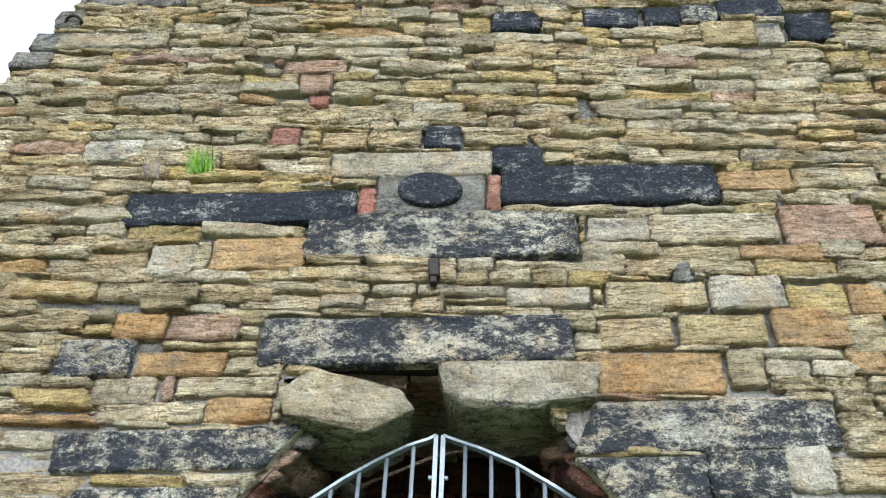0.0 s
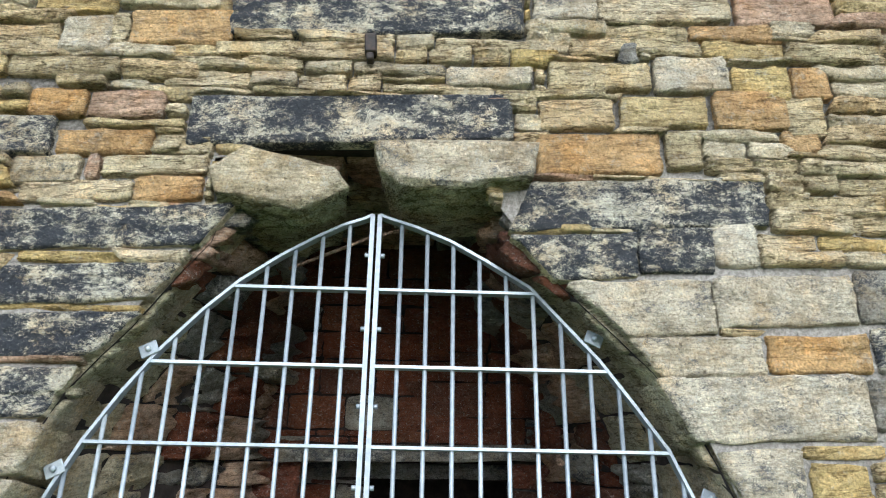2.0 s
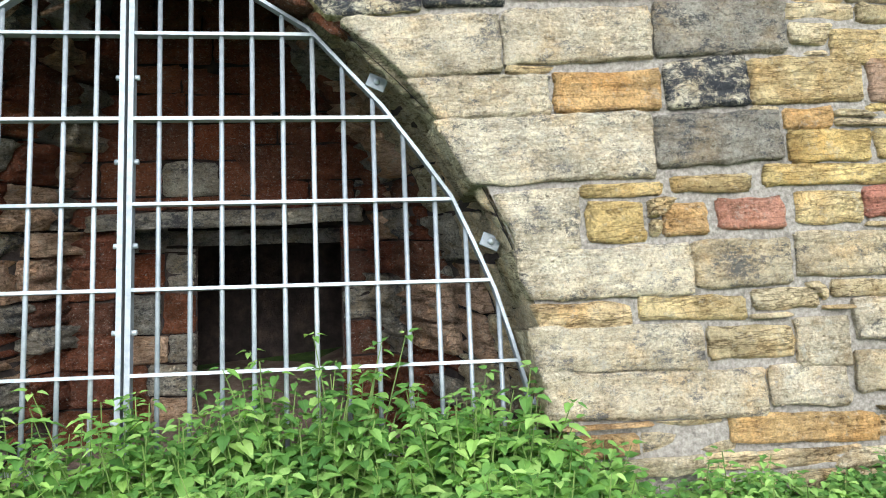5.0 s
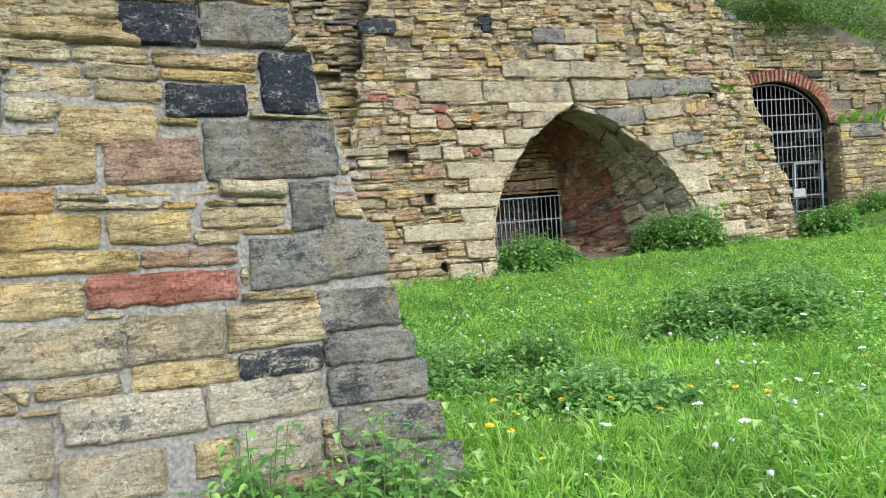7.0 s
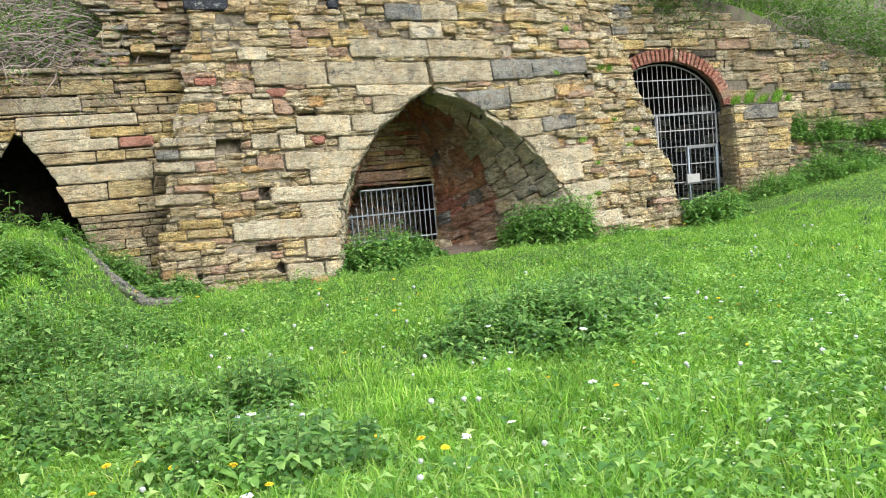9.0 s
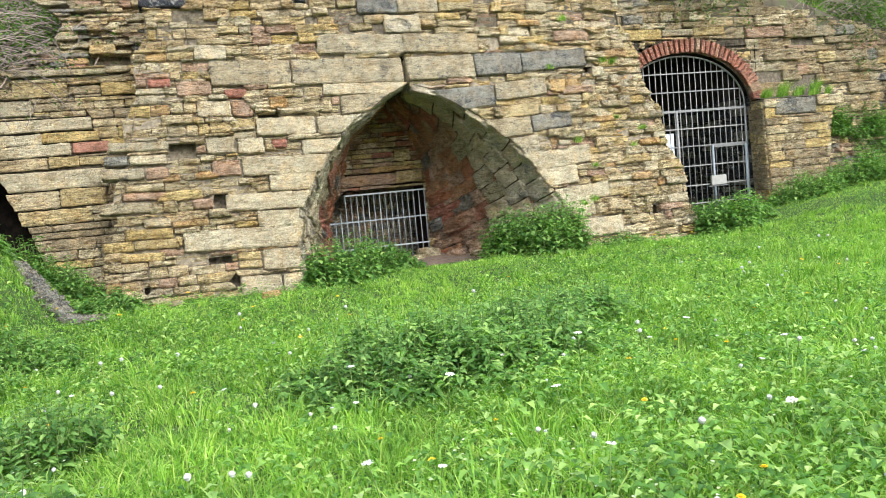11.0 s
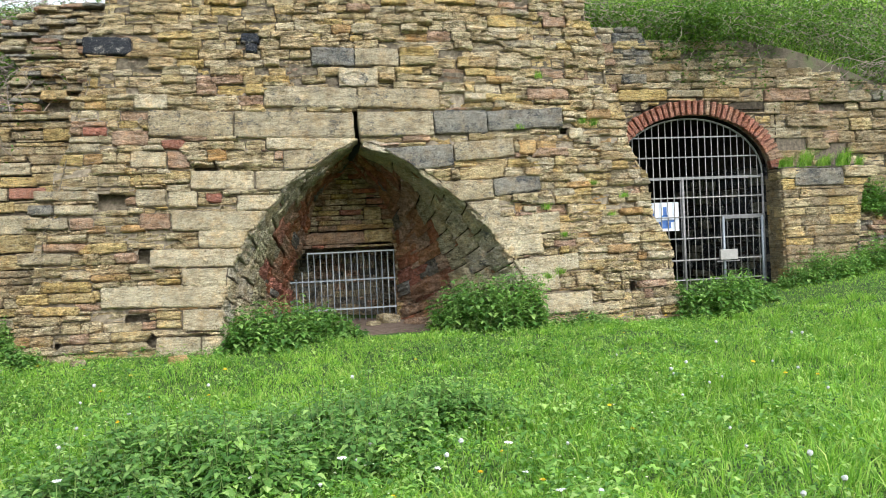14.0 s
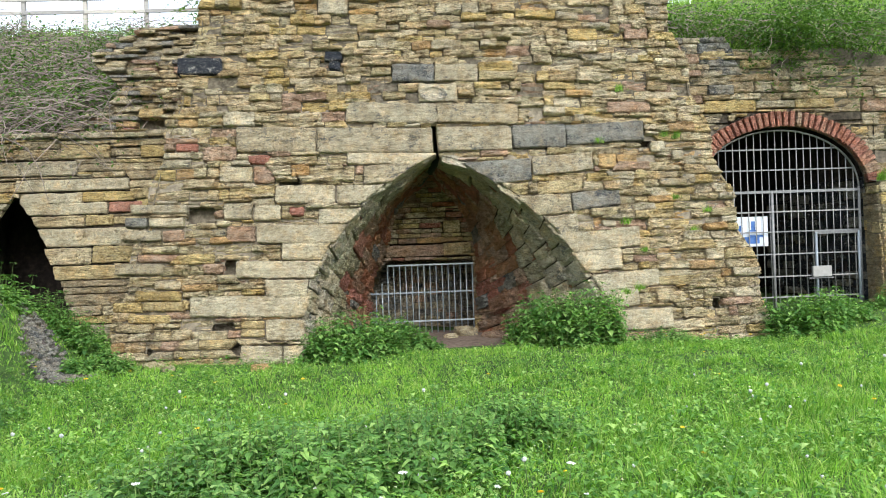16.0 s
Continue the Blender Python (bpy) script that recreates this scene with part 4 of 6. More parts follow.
m2.lay(7.13, 0.470, 7.62, 0.274, "worn", 0.05, -0.040, arch="L")
m2.lay(6.80, 0.158, 7.34, 0.234, "worn", 0.05, -0.014)
m2.lay(7.36, 0.149, 7.61, 0.234, "worn", 0.05, -0.041, arch="L")
m2.lay(10.94, 2.315, 11.60, 0.181, "ochre", 0.03, 0.056)
m2.lay(10.66, 2.060, 11.41, 0.275, "grey", 0.05, 0.038, arch="R")
m2.lay(11.43, 2.123, 12.15, 0.247, "slate", 0.05, 0.094)
m2.lay(11.00, 1.762, 11.48, 0.273, "grey", 0.05, 0.072, arch="R")
m2.lay(11.31, 1.534, 12.39, 0.273, "worn", 0.05, 0.073, arch="R")
m2.lay(11.41, 1.249, 12.09, 0.285, "worn", 0.05, 0.032, arch="R")
m2.lay(11.64, 0.956, 12.62, 0.236, "worn", 0.05, 0.053, arch="R")
m2.lay(11.41, 0.713, 12.29, 0.248, "worn", 0.05, 0.014, arch="R")
m2.lay(11.71, 0.402, 12.77, 0.277, "worn", 0.05, 0.005, arch="R")
m2.lay(12.01, 0.126, 12.39, 0.152, "brown", 0.03, 0.022, arch="R")
m2.lay(12.51, 4.685, 12.88, 0.168, "brown", 0.03, 0.077)
m2.lay(11.59, 4.652, 12.05, 0.183, "ochre", 0.03, 0.027)
m2.lay(11.58, 4.469, 12.03, 0.164, "buff", 0.03, 0.024)
m2.lay(12.11, 3.511, 12.79, 0.159, "brown", 0.03, 0.005)
m2.lay(5.28, 2.163, 6.04, 0.119, "grey", 0.05, -0.033)
m2.lay(5.21, 1.992, 5.51, 0.125, "slate", 0.05, -0.034)
m2.lay(5.54, 1.978, 6.00, 0.118, "worn", 0.05, -0.034)
m2.lay(5.16, 1.810, 5.70, 0.140, "grey", 0.05, -0.035)
m2.lay(5.72, 1.795, 6.00, 0.140, "brown", 0.03, -0.035)
m2.lay(5.40, 1.493, 5.93, 0.100, "brown", 0.03, -0.036)
m2.lay(5.11, 1.348, 5.75, 0.137, "grey", 0.05, -0.037)
m2.lay(5.10, 0.849, 5.48, 0.127, "ochre", 0.03, -0.039)
m2.lay(5.50, 0.845, 6.05, 0.120, "ochre", 0.03, -0.039)
m2.lay(5.31, 0.689, 5.85, 0.111, "ochre", 0.03, -0.039)
m2.lay(5.15, 0.571, 5.63, 0.103, "buff", 0.03, -0.040)
m2.lay(5.39, 0.983, 5.99, 0.128, "ochre", 0.03, -0.038)
m2.lay(5.64, 1.129, 5.98, 0.114, "buff", 0.03, -0.037)
m2.lay(6.80, 0.561, 7.10, 0.104, "ochre", 0.03, -0.040)
m2.lay(6.80, 0.450, 7.10, 0.096, "ochre", 0.03, -0.040)
m2.lay(12.72, 2.897, 12.94, 0.156, "worn", 0.05, -0.006)
m2.lay(13.06, 2.764, 13.23, 0.139, "worn", 0.05, -0.009)
m2.lay(11.89, 2.689, 12.16, 0.204, "orange", 0.03, -0.010)
m2.fill((0.09, 0.17), (0.15, 0.50), [("buff", 8.5), ("ochre", 2.0), ("worn", 1.4), ("grey", 0.6), ("brown", 0.8), ("orange", 0.45)], (-0.04, 0.075), 0.022, 0.015)
m2.build(far_core, (8.2, 1.3), depth=0.12)

# sockets where stones have fallen out: open boxes going back into the wall
for x, z, w, h in SOCKETS:
    pocket("socket", lambda s, v, off: far_surf(s, v, off - 0.024), x - 0.06, x + w + 0.06, z - 0.06, z + h + 0.06, 0.28, JOINT, far_core)

# oval date stone over the arch
V, F = [], []
for ring, (r, off) in enumerate(((1.0, 0.04), (0.97, 0.075), (0.84, 0.075), (0.80, 0.055), (0.0, 0.058))):
    for k in range(28):
        a = 2 * math.pi * k / 28
        V.append(far_surf(9.52 + 0.20 * r * math.cos(a), 3.72 + 0.115 * r * math.sin(a), off))
for ring in range(4):
    for k in range(28):
        q = (k + 1) % 28
        F.append((ring * 28 + k, ring * 28 + q, ring * 28 + 28 + q, ring * 28 + 28 + k))
piece("oval_plaque", mesh_of("oval_plaque", V, F, STONE["pale"]), far_core, "pale carved oval stone plaque")


def far_side(sign):
    edge = far_left if sign < 0 else far_right

    def surf(d, z, off):
        x = edge(z)
        return Vector((x - sign * 0.25 * d + sign * off, far_y(x, z) + d, z))
    return surf


for sign, long_, seed in ((-1, 1.6, 31), (1, 3.2, 32)):
    fn = far_side(sign)
    core = strip_wall(fn, [-0.3 + 0.5 * i for i in range(14)], lambda v: 0.0, lambda v: long_, None, -0.06, JOINT, "side_wall", kiln_far, 4)
    mm = Masonry(fn, (0, long_, -0.3, 6.2), lambda v: 0.04, lambda v: long_, None, seed)
    mm.fill((0.06, 0.13), (0.14, 0.45), [("buff", 5), ("ochre", 2), ("grey", 1.5), ("brown", 0.5)], (-0.02, 0.05), 0.013, 0.014)
    mm.build(core, (0, 1), 40, depth=0.1)
piece("kiln_top", mesh_of("kiln_top", [far_surf(far_left(6.2), 6.15, 0), far_surf(far_right(6.2), 6.15, 0), (13.0, 18, 6.2), (6.3, 18, 6.2)], [(0, 1, 2, 3)], JOINT), kiln_far)

# funnel of the draw arch
BACK_Y = 15.15
BACK_L = curve([(-0.3, 8.40), (0.9, 8.42), (1.3, 8.62), (1.7, 8.74), (2.1, 8.90), (2.4, 9.12), (2.66, 9.42), (2.75, 9.48)])
BACK_R = curve([(-0.3, 10.30), (1.3, 10.24), (1.7, 10.20), (2.1, 10.06), (2.4, 9.82), (2.66, 9.56), (2.75, 9.52)])


def funnel(front, back_curve, sign):
    def surf(d, v, off):
        k = d / 2.6
        zf, zb = v / 2.75 * 2.80, v
        x = front(zf) * (1 - k) + back_curve(zb) * k
        z = zf * (1 - k) + zb * k
        y = far_y(front(zf), zf) * (1 - k) + BACK_Y * k
        lean = 0.35 + 0.65 * ss(0.5, 2.6, v)
        return Vector((x + sign * off * (1.2 - lean), y - off * 0.3, z - off * lean * 0.7))
    return surf


for front, back_curve, sign, seed in ((FAR_ARCH_L, BACK_L, 1, 41), (FAR_ARCH_R, BACK_R, -1, 42)):
    flat = funnel(front, back_curve, sign)
    fn = lambda d, v, off, flat=flat: flat(d, min(2.75, v - 0.32 * d), off)
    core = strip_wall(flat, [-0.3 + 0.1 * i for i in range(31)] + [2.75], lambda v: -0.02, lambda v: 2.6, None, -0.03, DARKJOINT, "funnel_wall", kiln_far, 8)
    mf = Masonry(fn, (0.0, 2.6, -0.3, 3.5), lambda v: max(0.0, (v - 2.74) / 0.32), lambda v: 2.6, None, seed)
    rb = random.Random(seed)
    for q in range(11):
        cut = [0.0, rb.uniform(0.38, 0.56), rb.uniform(0.84, 1.05), rb.uniform(1.3, 1.55)]
        for k in range(3):
            tone = (rb.choice(["pale", "pale", "worn"]), rb.choice(["worn", "pale", "worn", "mossy"]), rb.choice(["brown", "mossy", "worn", "mossy", "red"]))[k]
            mf.lay(cut[k] + 0.010, 0.05 + q * 0.272 + (0.0, 0.12, 0.03)[k], cut[k + 1] - 0.014, 0.252, tone, rb.uniform(0.0, 0.10) + 0.015 * k, 0, rugged=0.016)
    mf.fill((0.17, 0.26), (0.2, 0.42), [("rust", 4), ("brown", 3), ("red", 1.5), ("slate", 0.7)], (0.0, 0.09), 0.022, 0.012)
    mf.build(core, (1.0, 1.0), 130, depth=0.1)


def far_back(x, z, off):
    return Vector((x, BACK_Y - off, z))


grate_hole = lambda z: ((8.42 if z < 0.98 else 8.42 + (z - 0.98) * 0.95, 10.18) if z < 1.30 else (9e3, -9e3))
bl, br = (lambda z: BACK_L(z) - 0.1), (lambda z: BACK_R(z) + 0.1)
core = strip_wall(far_back, [-0.3, 0.3, 0.6, 0.97, 1.1, 1.2, 1.299, 1.301, 1.6, 1.9, 2.2, 2.4, 2.6, 2.74], bl, br, grate_hole, -0.03, JOINT, "hearth_wall", kiln_far, 4)
mb = Masonry(far_back, (8.2, 10.5, -0.3, 2.75), bl, br, grate_hole, 44)
mb.lay(8.72, 1.475, 9.2, 0.19, "brown", 0.03)
mb.lay(9.21, 1.475, 9.68, 0.19, "brown", 0.03)
mb.lay(9.69, 1.485, 10.17, 0.21, "ochre", 0.03)
mb.lay(9.7, 1.87, 9.98, 0.2, "ochre", 0.03)
mb.lay(9.75, 2.07, 10.02, 0.09, "red", 0.03)
mb.fill((0.075, 0.11), (0.2, 0.42), [("brown", 2.5), ("buff", 3), ("ochre", 2), ("orange", 1.2), ("red", 0.7), ("rust", 0.6)], (0.0, 0.03), 0.007, 0.014)
mb.build(core, (9.4, 1.6), 70)
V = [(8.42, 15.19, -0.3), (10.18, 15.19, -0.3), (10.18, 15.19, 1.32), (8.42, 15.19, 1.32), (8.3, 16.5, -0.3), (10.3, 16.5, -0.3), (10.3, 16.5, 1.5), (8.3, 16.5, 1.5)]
piece("flue_chamber", mesh_of("flue_chamber", V, [(1, 2, 6, 5), (2, 3, 7, 6), (3, 0, 4, 7), (0, 1, 5, 4)], SOOTSHADE, smooth=False), kiln_far)


def flue_back(x, z, off):
    return Vector((x, 16.4 - off, z))


core = strip_wall(flue_back, [-0.3, 0.6, 1.5], lambda v: 8.3, lambda v: 10.3, None, 0.0, JOINT, "flue_back_wall", kiln_far, 2)
mb = Masonry(flue_back, (8.3, 10.3, -0.3, 1.5), lambda v: 8.3, lambda v: 10.3, None, 45)
mb.fill((0.10, 0.15), (0.2, 0.35), [("slate", 3), ("grey", 2), ("brown", 1)], (0.0, 0.03), 0.008, 0.016)
mb.build(core, (9.4, 0.6), 40)

# ---- recess walls beside the far kiln ----
def left_surf(x, z, off):
    return Vector((x, 13.45 + 0.12 * (z - 1.6) - off, z))


def left_hole(z):
    half = float(np.interp(z, [-0.5, 0.6, 1.57, 2.2, 2.49], [0.95, 0.86, 0.55, 0.19, 0.0]))
    return (3.39 - half, 3.39 + half) if z < 2.49 else (9e3, -9e3)


wall_left = empty("wall_west", "coursed sandstone retaining wall with a pointed opening", "wall", "structure")
lw_l, lw_r = (lambda z: -6.0), (lambda z: 5.45 + 0.2 * z)
core = strip_wall(left_surf, sorted([-0.5 + 0.2 * i for i in range(19)] + [2.48, 2.491]), lw_l, lw_r, wide_hole(left_hole, 0.03), -0.06, DARKJOINT, "wall", wall_left)
ml = Masonry(left_surf, (-6.0, 6.4, -0.5, 3.42), lw_l, lw_r, left_hole, 51)
ml.side = "grey"
ml.missing = 0.02
ml.lay(3.0, 2.86, 4.28, 0.21, "grey", 0.03)
ml.lay(3.42, 2.61, 5.02, 0.17, "worn", 0.03)
ml.lay(3.5, 2.42, 4.36, 0.15, "worn", 0.03, arch="R")
ml.lay(4.37, 2.43, 5.1, 0.14, "ochre", 0.02)
ml.lay(3.6, 2.26, 4.72, 0.17, "worn", 0.03, arch="R")
ml.lay(4.74, 2.27, 5.22, 0.15, "red", 0.02)
ml.lay(3.7, 2.08, 4.4, 0.16, "buff", 0.02, arch="R")
ml.lay(4.42, 2.09, 4.8, 0.15, "ochre", 0.02)
ml.lay(3.9, 1.84, 5.16, 0.26, "worn", 0.03, arch="R")
ml.lay(4.05, 1.57, 4.5, 0.24, "buff", 0.02, arch="R")
ml.lay(4.52, 1.58, 5.12, 0.24, "ochre", 0.02)
ml.lay(4.1, 1.33, 4.9, 0.2, "ochre", 0.02, arch="R")
ml.lay(4.05, 3.1, 4.75, 0.2, "ochre", 0.03)
ml.lay(5.2, 3.08, 5.75, 0.17, "ochre", 0.03)
cap, rc = 0.6, random.Random(58)
while cap < 5.5:
    wide = rc.uniform(0.28, 0.62)
    ml.lay(cap, 3.335 + rc.uniform(-0.015, 0.02), cap + wide - 0.012, rc.uniform(0.07, 0.11), rc.choice(["slate", "grey", "mossy"]), rc.uniform(0.05, 0.13), rugged=0.012)
    cap += wide
ml.fill((0.10, 0.18), (0.25, 0.8), [("stained", 3), ("buff", 3), ("ochre", 2.4), ("grey", 1)], (-0.01, 0.035), 0.007, 0.014)
ml.build(core, (4.2, 2.0), 180, depth=0.09)
ledge, F = [], []
for i, x in enumerate(np.linspace(-6, 6, 25)):
    ledge += [(x, 13.72, 3.1), (x, 13.75, 3.26 + 0.03 * math.sin(x * 5)), (x, 14.4, 3.45 + 0.05 * math.sin(x * 3))]
    if i:
        o = 3 * i
        F += [(o - 3, o, o + 1, o - 2), (o - 2, o + 1, o + 2, o - 1)]
piece("wall_top", mesh_of("wall_top", ledge, F, BANKSOIL), wall_left)
# near-black faces stand in for the shade inside the opening
pocket("arch_chamber", left_surf, 2.3, 4.5, -0.5, 2.6, 2.2, SOOTSHADE, wall_left)
rubble = empty("rubble_pile", "broken rubble courses stacked above the retaining wall", "rubble")
mr = Masonry(lambda x, z, off: Vector((x, 13.95 + 0.35 * (z - 3.3) - off, z)), (3.2, 6.4, 3.36, 5.2), lambda z: 4.2 + 0.25 * (z - 3.3) + 0.3 * math.sin(z * 5), lambda z: 6.3, None, 53)
mr.block(5.05, 3.42, 5.6, 3.62)
mr.lay(4.72, 3.55, 5.02, 0.09, "orange", 0.05)
mr.lay(4.75, 3.45, 5.0, 0.08, "red", 0.05)
mr.lay(5.05, 3.72, 5.42, 0.14, "ochre", 0.06)
mr.fill((0.05, 0.11), (0.15, 0.4), [("grey", 3), ("buff", 3), ("slate", 1.5), ("brown", 1)], (-0.08, 0.10), 0.014, 0.012)
mr.build(rubble, (5, 4), 60, depth=0.25)
piece("rubble_core", mesh_of("rubble_core", [(4.6, 14.2, 3.3), (6.4, 14.2, 3.3), (6.4, 14.85, 5.2), (5.1, 14.85, 5.2)], [(0, 1, 2, 3)], JOINT), rubble)


def right_surf(x, z, off):
    return Vector((x, 15.1 + 0.04 * (z - 2.0) - off, z))


GATE_X, GATE_Z, GATE_A, GATE_B = 15.60, 2.33, 1.47, 1.06


def gate_hole(z, grow=0.0):
    if z < GATE_Z:
        return (GATE_X - GATE_A - grow, GATE_X + GATE_A + grow)
    k = (z - GATE_Z) / (GATE_B + grow)
    if k >= 1:
        return (9e3, -9e3)
    w = (GATE_A + grow) * math.sqrt(1 - k * k)
    return (GATE_X - w, GATE_X + w)


EAST_TOP = curve([(3.05, 26.0), (3.4, 21.3), (3.75, 20.4), (4.05, 19.0), (4.4, 17.6), (4.8, 15.8)])
wall_right = empty("wall_east", "coursed sandstone retaining wall with a red brick arch", "wall", "structure")
rw_l, rw_r = (lambda z: 13.3 - 0.2 * z), (lambda z: EAST_TOP(z) + 0.2 * math.sin(z * 23))
brick_hole = lambda z: gate_hole(z, 0.28 if z > GATE_Z - 0.1 else 0.0)
core = strip_wall(right_surf, sorted([-0.3 + 0.2 * i for i in range(13)] + [GATE_Z + 1.06 * q for q in (-0.02, 0.02, 0.2, 0.4, 0.55, 0.68, 0.78, 0.86, 0.92, 0.97, 0.995, 1.001)] + [3.6, 3.9, 4.3, 4.75]), rw_l, rw_r, lambda z: gate_hole(z, 0.03), -0.05, DARKJOINT, "wall", wall_right, 14)
mr = Masonry(right_surf, (12.2, 26.0, -0.3, 4.8), rw_l, rw_r, brick_hole, 61)
mr.missing = 0.03
mr.lay(14.3, 3.78, 15.2, 0.2, "ochre", 0.03)
mr.lay(15.22, 3.8, 15.9, 0.12, "grey", 0.03)
mr.lay(15.92, 3.8, 16.6, 0.16, "ochre", 0.03)
mr.fill((0.15, 0.26), (0.28, 0.85), [("stained", 5), ("buff", 1.2), ("ochre", 1.0), ("grey", 1.4), ("brown", 0.8), ("slate", 0.5)], (-0.04, 0.07), 0.018, 0.02)
mr.build(core, (16, 3.8), 200, depth=0.09)
mt = Masonry(lambda x, z, off: right_surf(x, z, off - 0.05), (13.0, 20.0, 4.3, 5.0), lambda z: 13.2 + 0.1 * math.sin(9 * z), lambda z: 15.0 - 0.4 * (z - 4.3), None, 63)
mt.fill((0.09, 0.2), (0.2, 0.45), [("slate", 3), ("grey", 3), ("brown", 1)], (0.06, 0.12), 0.014, 0.014)
mt.build(core, (14, 4.5), 30, depth=0.2)

# brick arch, each brick on edge
rng = random.Random(7)
count = 46
for k in range(count):
    a = math.pi * (k + 0.5) / count * 1.06 - 0.03 * math.pi
    if a < 0.02 or a > math.pi - 0.02:
        continue
    c = Vector((GATE_X + (GATE_A + 0.135) * math.cos(a), 15.06 + rng.uniform(-0.015, 0.015), GATE_Z + (GATE_B + 0.135) * math.sin(a)))
    n = math.atan2(math.sin(a) / GATE_B, math.cos(a) / GATE_A)
    bm = bmesh.new()
    box(bm, (0, 0, 0), (0.25 + rng.uniform(-0.015, 0.02), 0.12, 0.074), pose(*c, 0, -math.degrees(n), 0), 0.006)
    part("brick", bm, STONE["red" if rng.random() > 0.12 else "brown"], core)
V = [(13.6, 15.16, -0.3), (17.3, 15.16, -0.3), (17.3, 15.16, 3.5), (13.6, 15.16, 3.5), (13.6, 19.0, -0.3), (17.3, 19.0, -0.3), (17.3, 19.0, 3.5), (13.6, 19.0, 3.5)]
# vault faces coloured near black for the unlit depth behind the gate
piece("vault", mesh_of("vault", V, [(1, 2, 6, 5), (2, 3, 7, 6), (3, 0, 4, 7), (0, 1, 5, 4), (4, 5, 6, 7)], SOOTSHADE, smooth=False), wall_right)
core2 = strip_wall(lambda d, z, off: Vector((17.12 - 0.16 * (d - 15.2) - off, d, z)), [-0.3, 1, 2.3, 3.4], lambda v: 15.3, lambda v: 18.0, None, 0.0, SOOTSHADE, "vault_side_wall", wall_right, 3)
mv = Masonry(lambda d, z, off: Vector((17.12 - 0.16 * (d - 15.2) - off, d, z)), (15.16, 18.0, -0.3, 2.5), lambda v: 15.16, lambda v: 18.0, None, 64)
# black stone here carries the vault's shade in its colour
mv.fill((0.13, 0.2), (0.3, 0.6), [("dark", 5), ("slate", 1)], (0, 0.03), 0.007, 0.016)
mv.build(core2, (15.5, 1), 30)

# low buttress beside the gate
butt = empty("stone_buttress", "low square sandstone buttress with a mossy flat top", "buttress")
front_butt = lambda x, z, off: Vector((x, 14.62 + 0.05 * z - off, z))
bl2, br2 = (lambda z: 17.1), (lambda z: 18.35 + 0.18 * z + (0.22 if z > 2.15 else 0.0))
core = strip_wall(front_butt, [-0.3, 0.5, 1.2, 2.0, 2.36], bl2, br2, None, -0.03, JOINT, "wall", butt, 4)
mbt = Masonry(front_butt, (17.1, 19.1, -0.3, 2.38), bl2, br2, None, 71)
mbt.lay(17.35, 2.2, 18.3, 0.3, "slate", 0.04)
mbt.lay(18.32, 2.28, 18.95, 0.2, "buff", 0.06)
mbt.fill((0.13, 0.22), (0.25, 0.6), [("stained", 4), ("ochre", 1.5), ("buff", 1.5)], (0, 0.04), 0.012, 0.016)
mbt.build(core, (17.5, 1), 60)
jamb = lambda d, z, off: Vector((17.08 - off, d, z))
core = strip_wall(jamb, [-0.3, 1, 2.36], lambda v: 14.62 + 0.05 * v, lambda v: 15.1, None, -0.03, JOINT, "jamb_wall", butt, 2)
mj = Masonry(jamb, (14.62, 15.1, -0.3, 2.38), lambda v: 14.64 + 0.05 * v, lambda v: 15.1, None, 72)
mj.fill((0.14, 0.22), (0.2, 0.45), [("stained", 4), ("ochre", 1)], (0, 0.02), 0.008, 0.014)
mj.build(core, (14.6, 1), 20)
piece("buttress_top", mesh_of("buttress_top", [(17.06, 14.72, 2.37), (19.0, 14.72, 2.37), (19.0, 15.15, 2.45), (17.06, 15.15, 2.45)], [(0, 1, 2, 3)], BANKSOIL), butt)
piece("side_wall", mesh_of("side_wall", [front_butt(br2(0), -0.3, 0), front_butt(br2(2.1), 2.37, 0), (19.0, 15.2, 2.4), (18.4, 15.2, -0.3)], [(0, 1, 2, 3)], JOINT), butt)

# low dry-stone rubble bank beyond the buttress
rubble_east = empty("rubble_bank", "low dark dry-stone rubble bank under ivy", "rubble")
bank_face = lambda x, z, off: Vector((x, 14.5 + 0.35 * z + 0.08 * math.sin(x * 2.1) - off, z))
core = strip_wall(bank_face, [-0.3, 0.2, 0.7, 1.2, 1.62], lambda v: 18.5, lambda v: 24.0, None, -0.05, DARKJOINT, "core", rubble_east, 8)
mbk = Masonry(bank_face, (18.5, 24.0, -0.3, 1.6), lambda v: 18.5, lambda v: 24.0, None, 75)
mbk.fill((0.05, 0.12), (0.15, 0.42), [("slate", 3), ("grey", 3), ("brown", 2), ("buff", 1)], (-0.06, 0.08), 0.016, 0.014)
mbk.build(core, (18.8, 1.0), 120, depth=0.12)
piece("bank_top", mesh_of("bank_top", [(18.5, 15.0, 1.58), (24.0, 15.0, 1.58), (24.0, 15.2, 2.1), (18.5, 15.2, 2.1)], [(0, 1, 2, 3)], BANKSOIL), rubble_east)

# hillside above the walls
def hill_start(x):
    return 14.05 + 2.9 * float(ss(4.8, 6.6, x)) - 1.75 * float(ss(12.6, 13.8, x))


def hill_rise(x):
    return 3.95 if x < 13 else 3.2 + 2.1 * float(ss(16.0, 22.0, x))


def hill_foot(x):
    return 3.35 + 2.4 * float(ss(4.6, 6.4, x)) - 1.0 * float(ss(12.6, 14.2, x)) - 1.9 * float(ss(16.5, 23.0, x))


xs = np.concatenate([np.geomspace(90, 1, 10) * -1 - 6, np.arange(-6.5, 27, 0.5), np.geomspace(1, 90, 10) + 26.5])
V, F = [], []
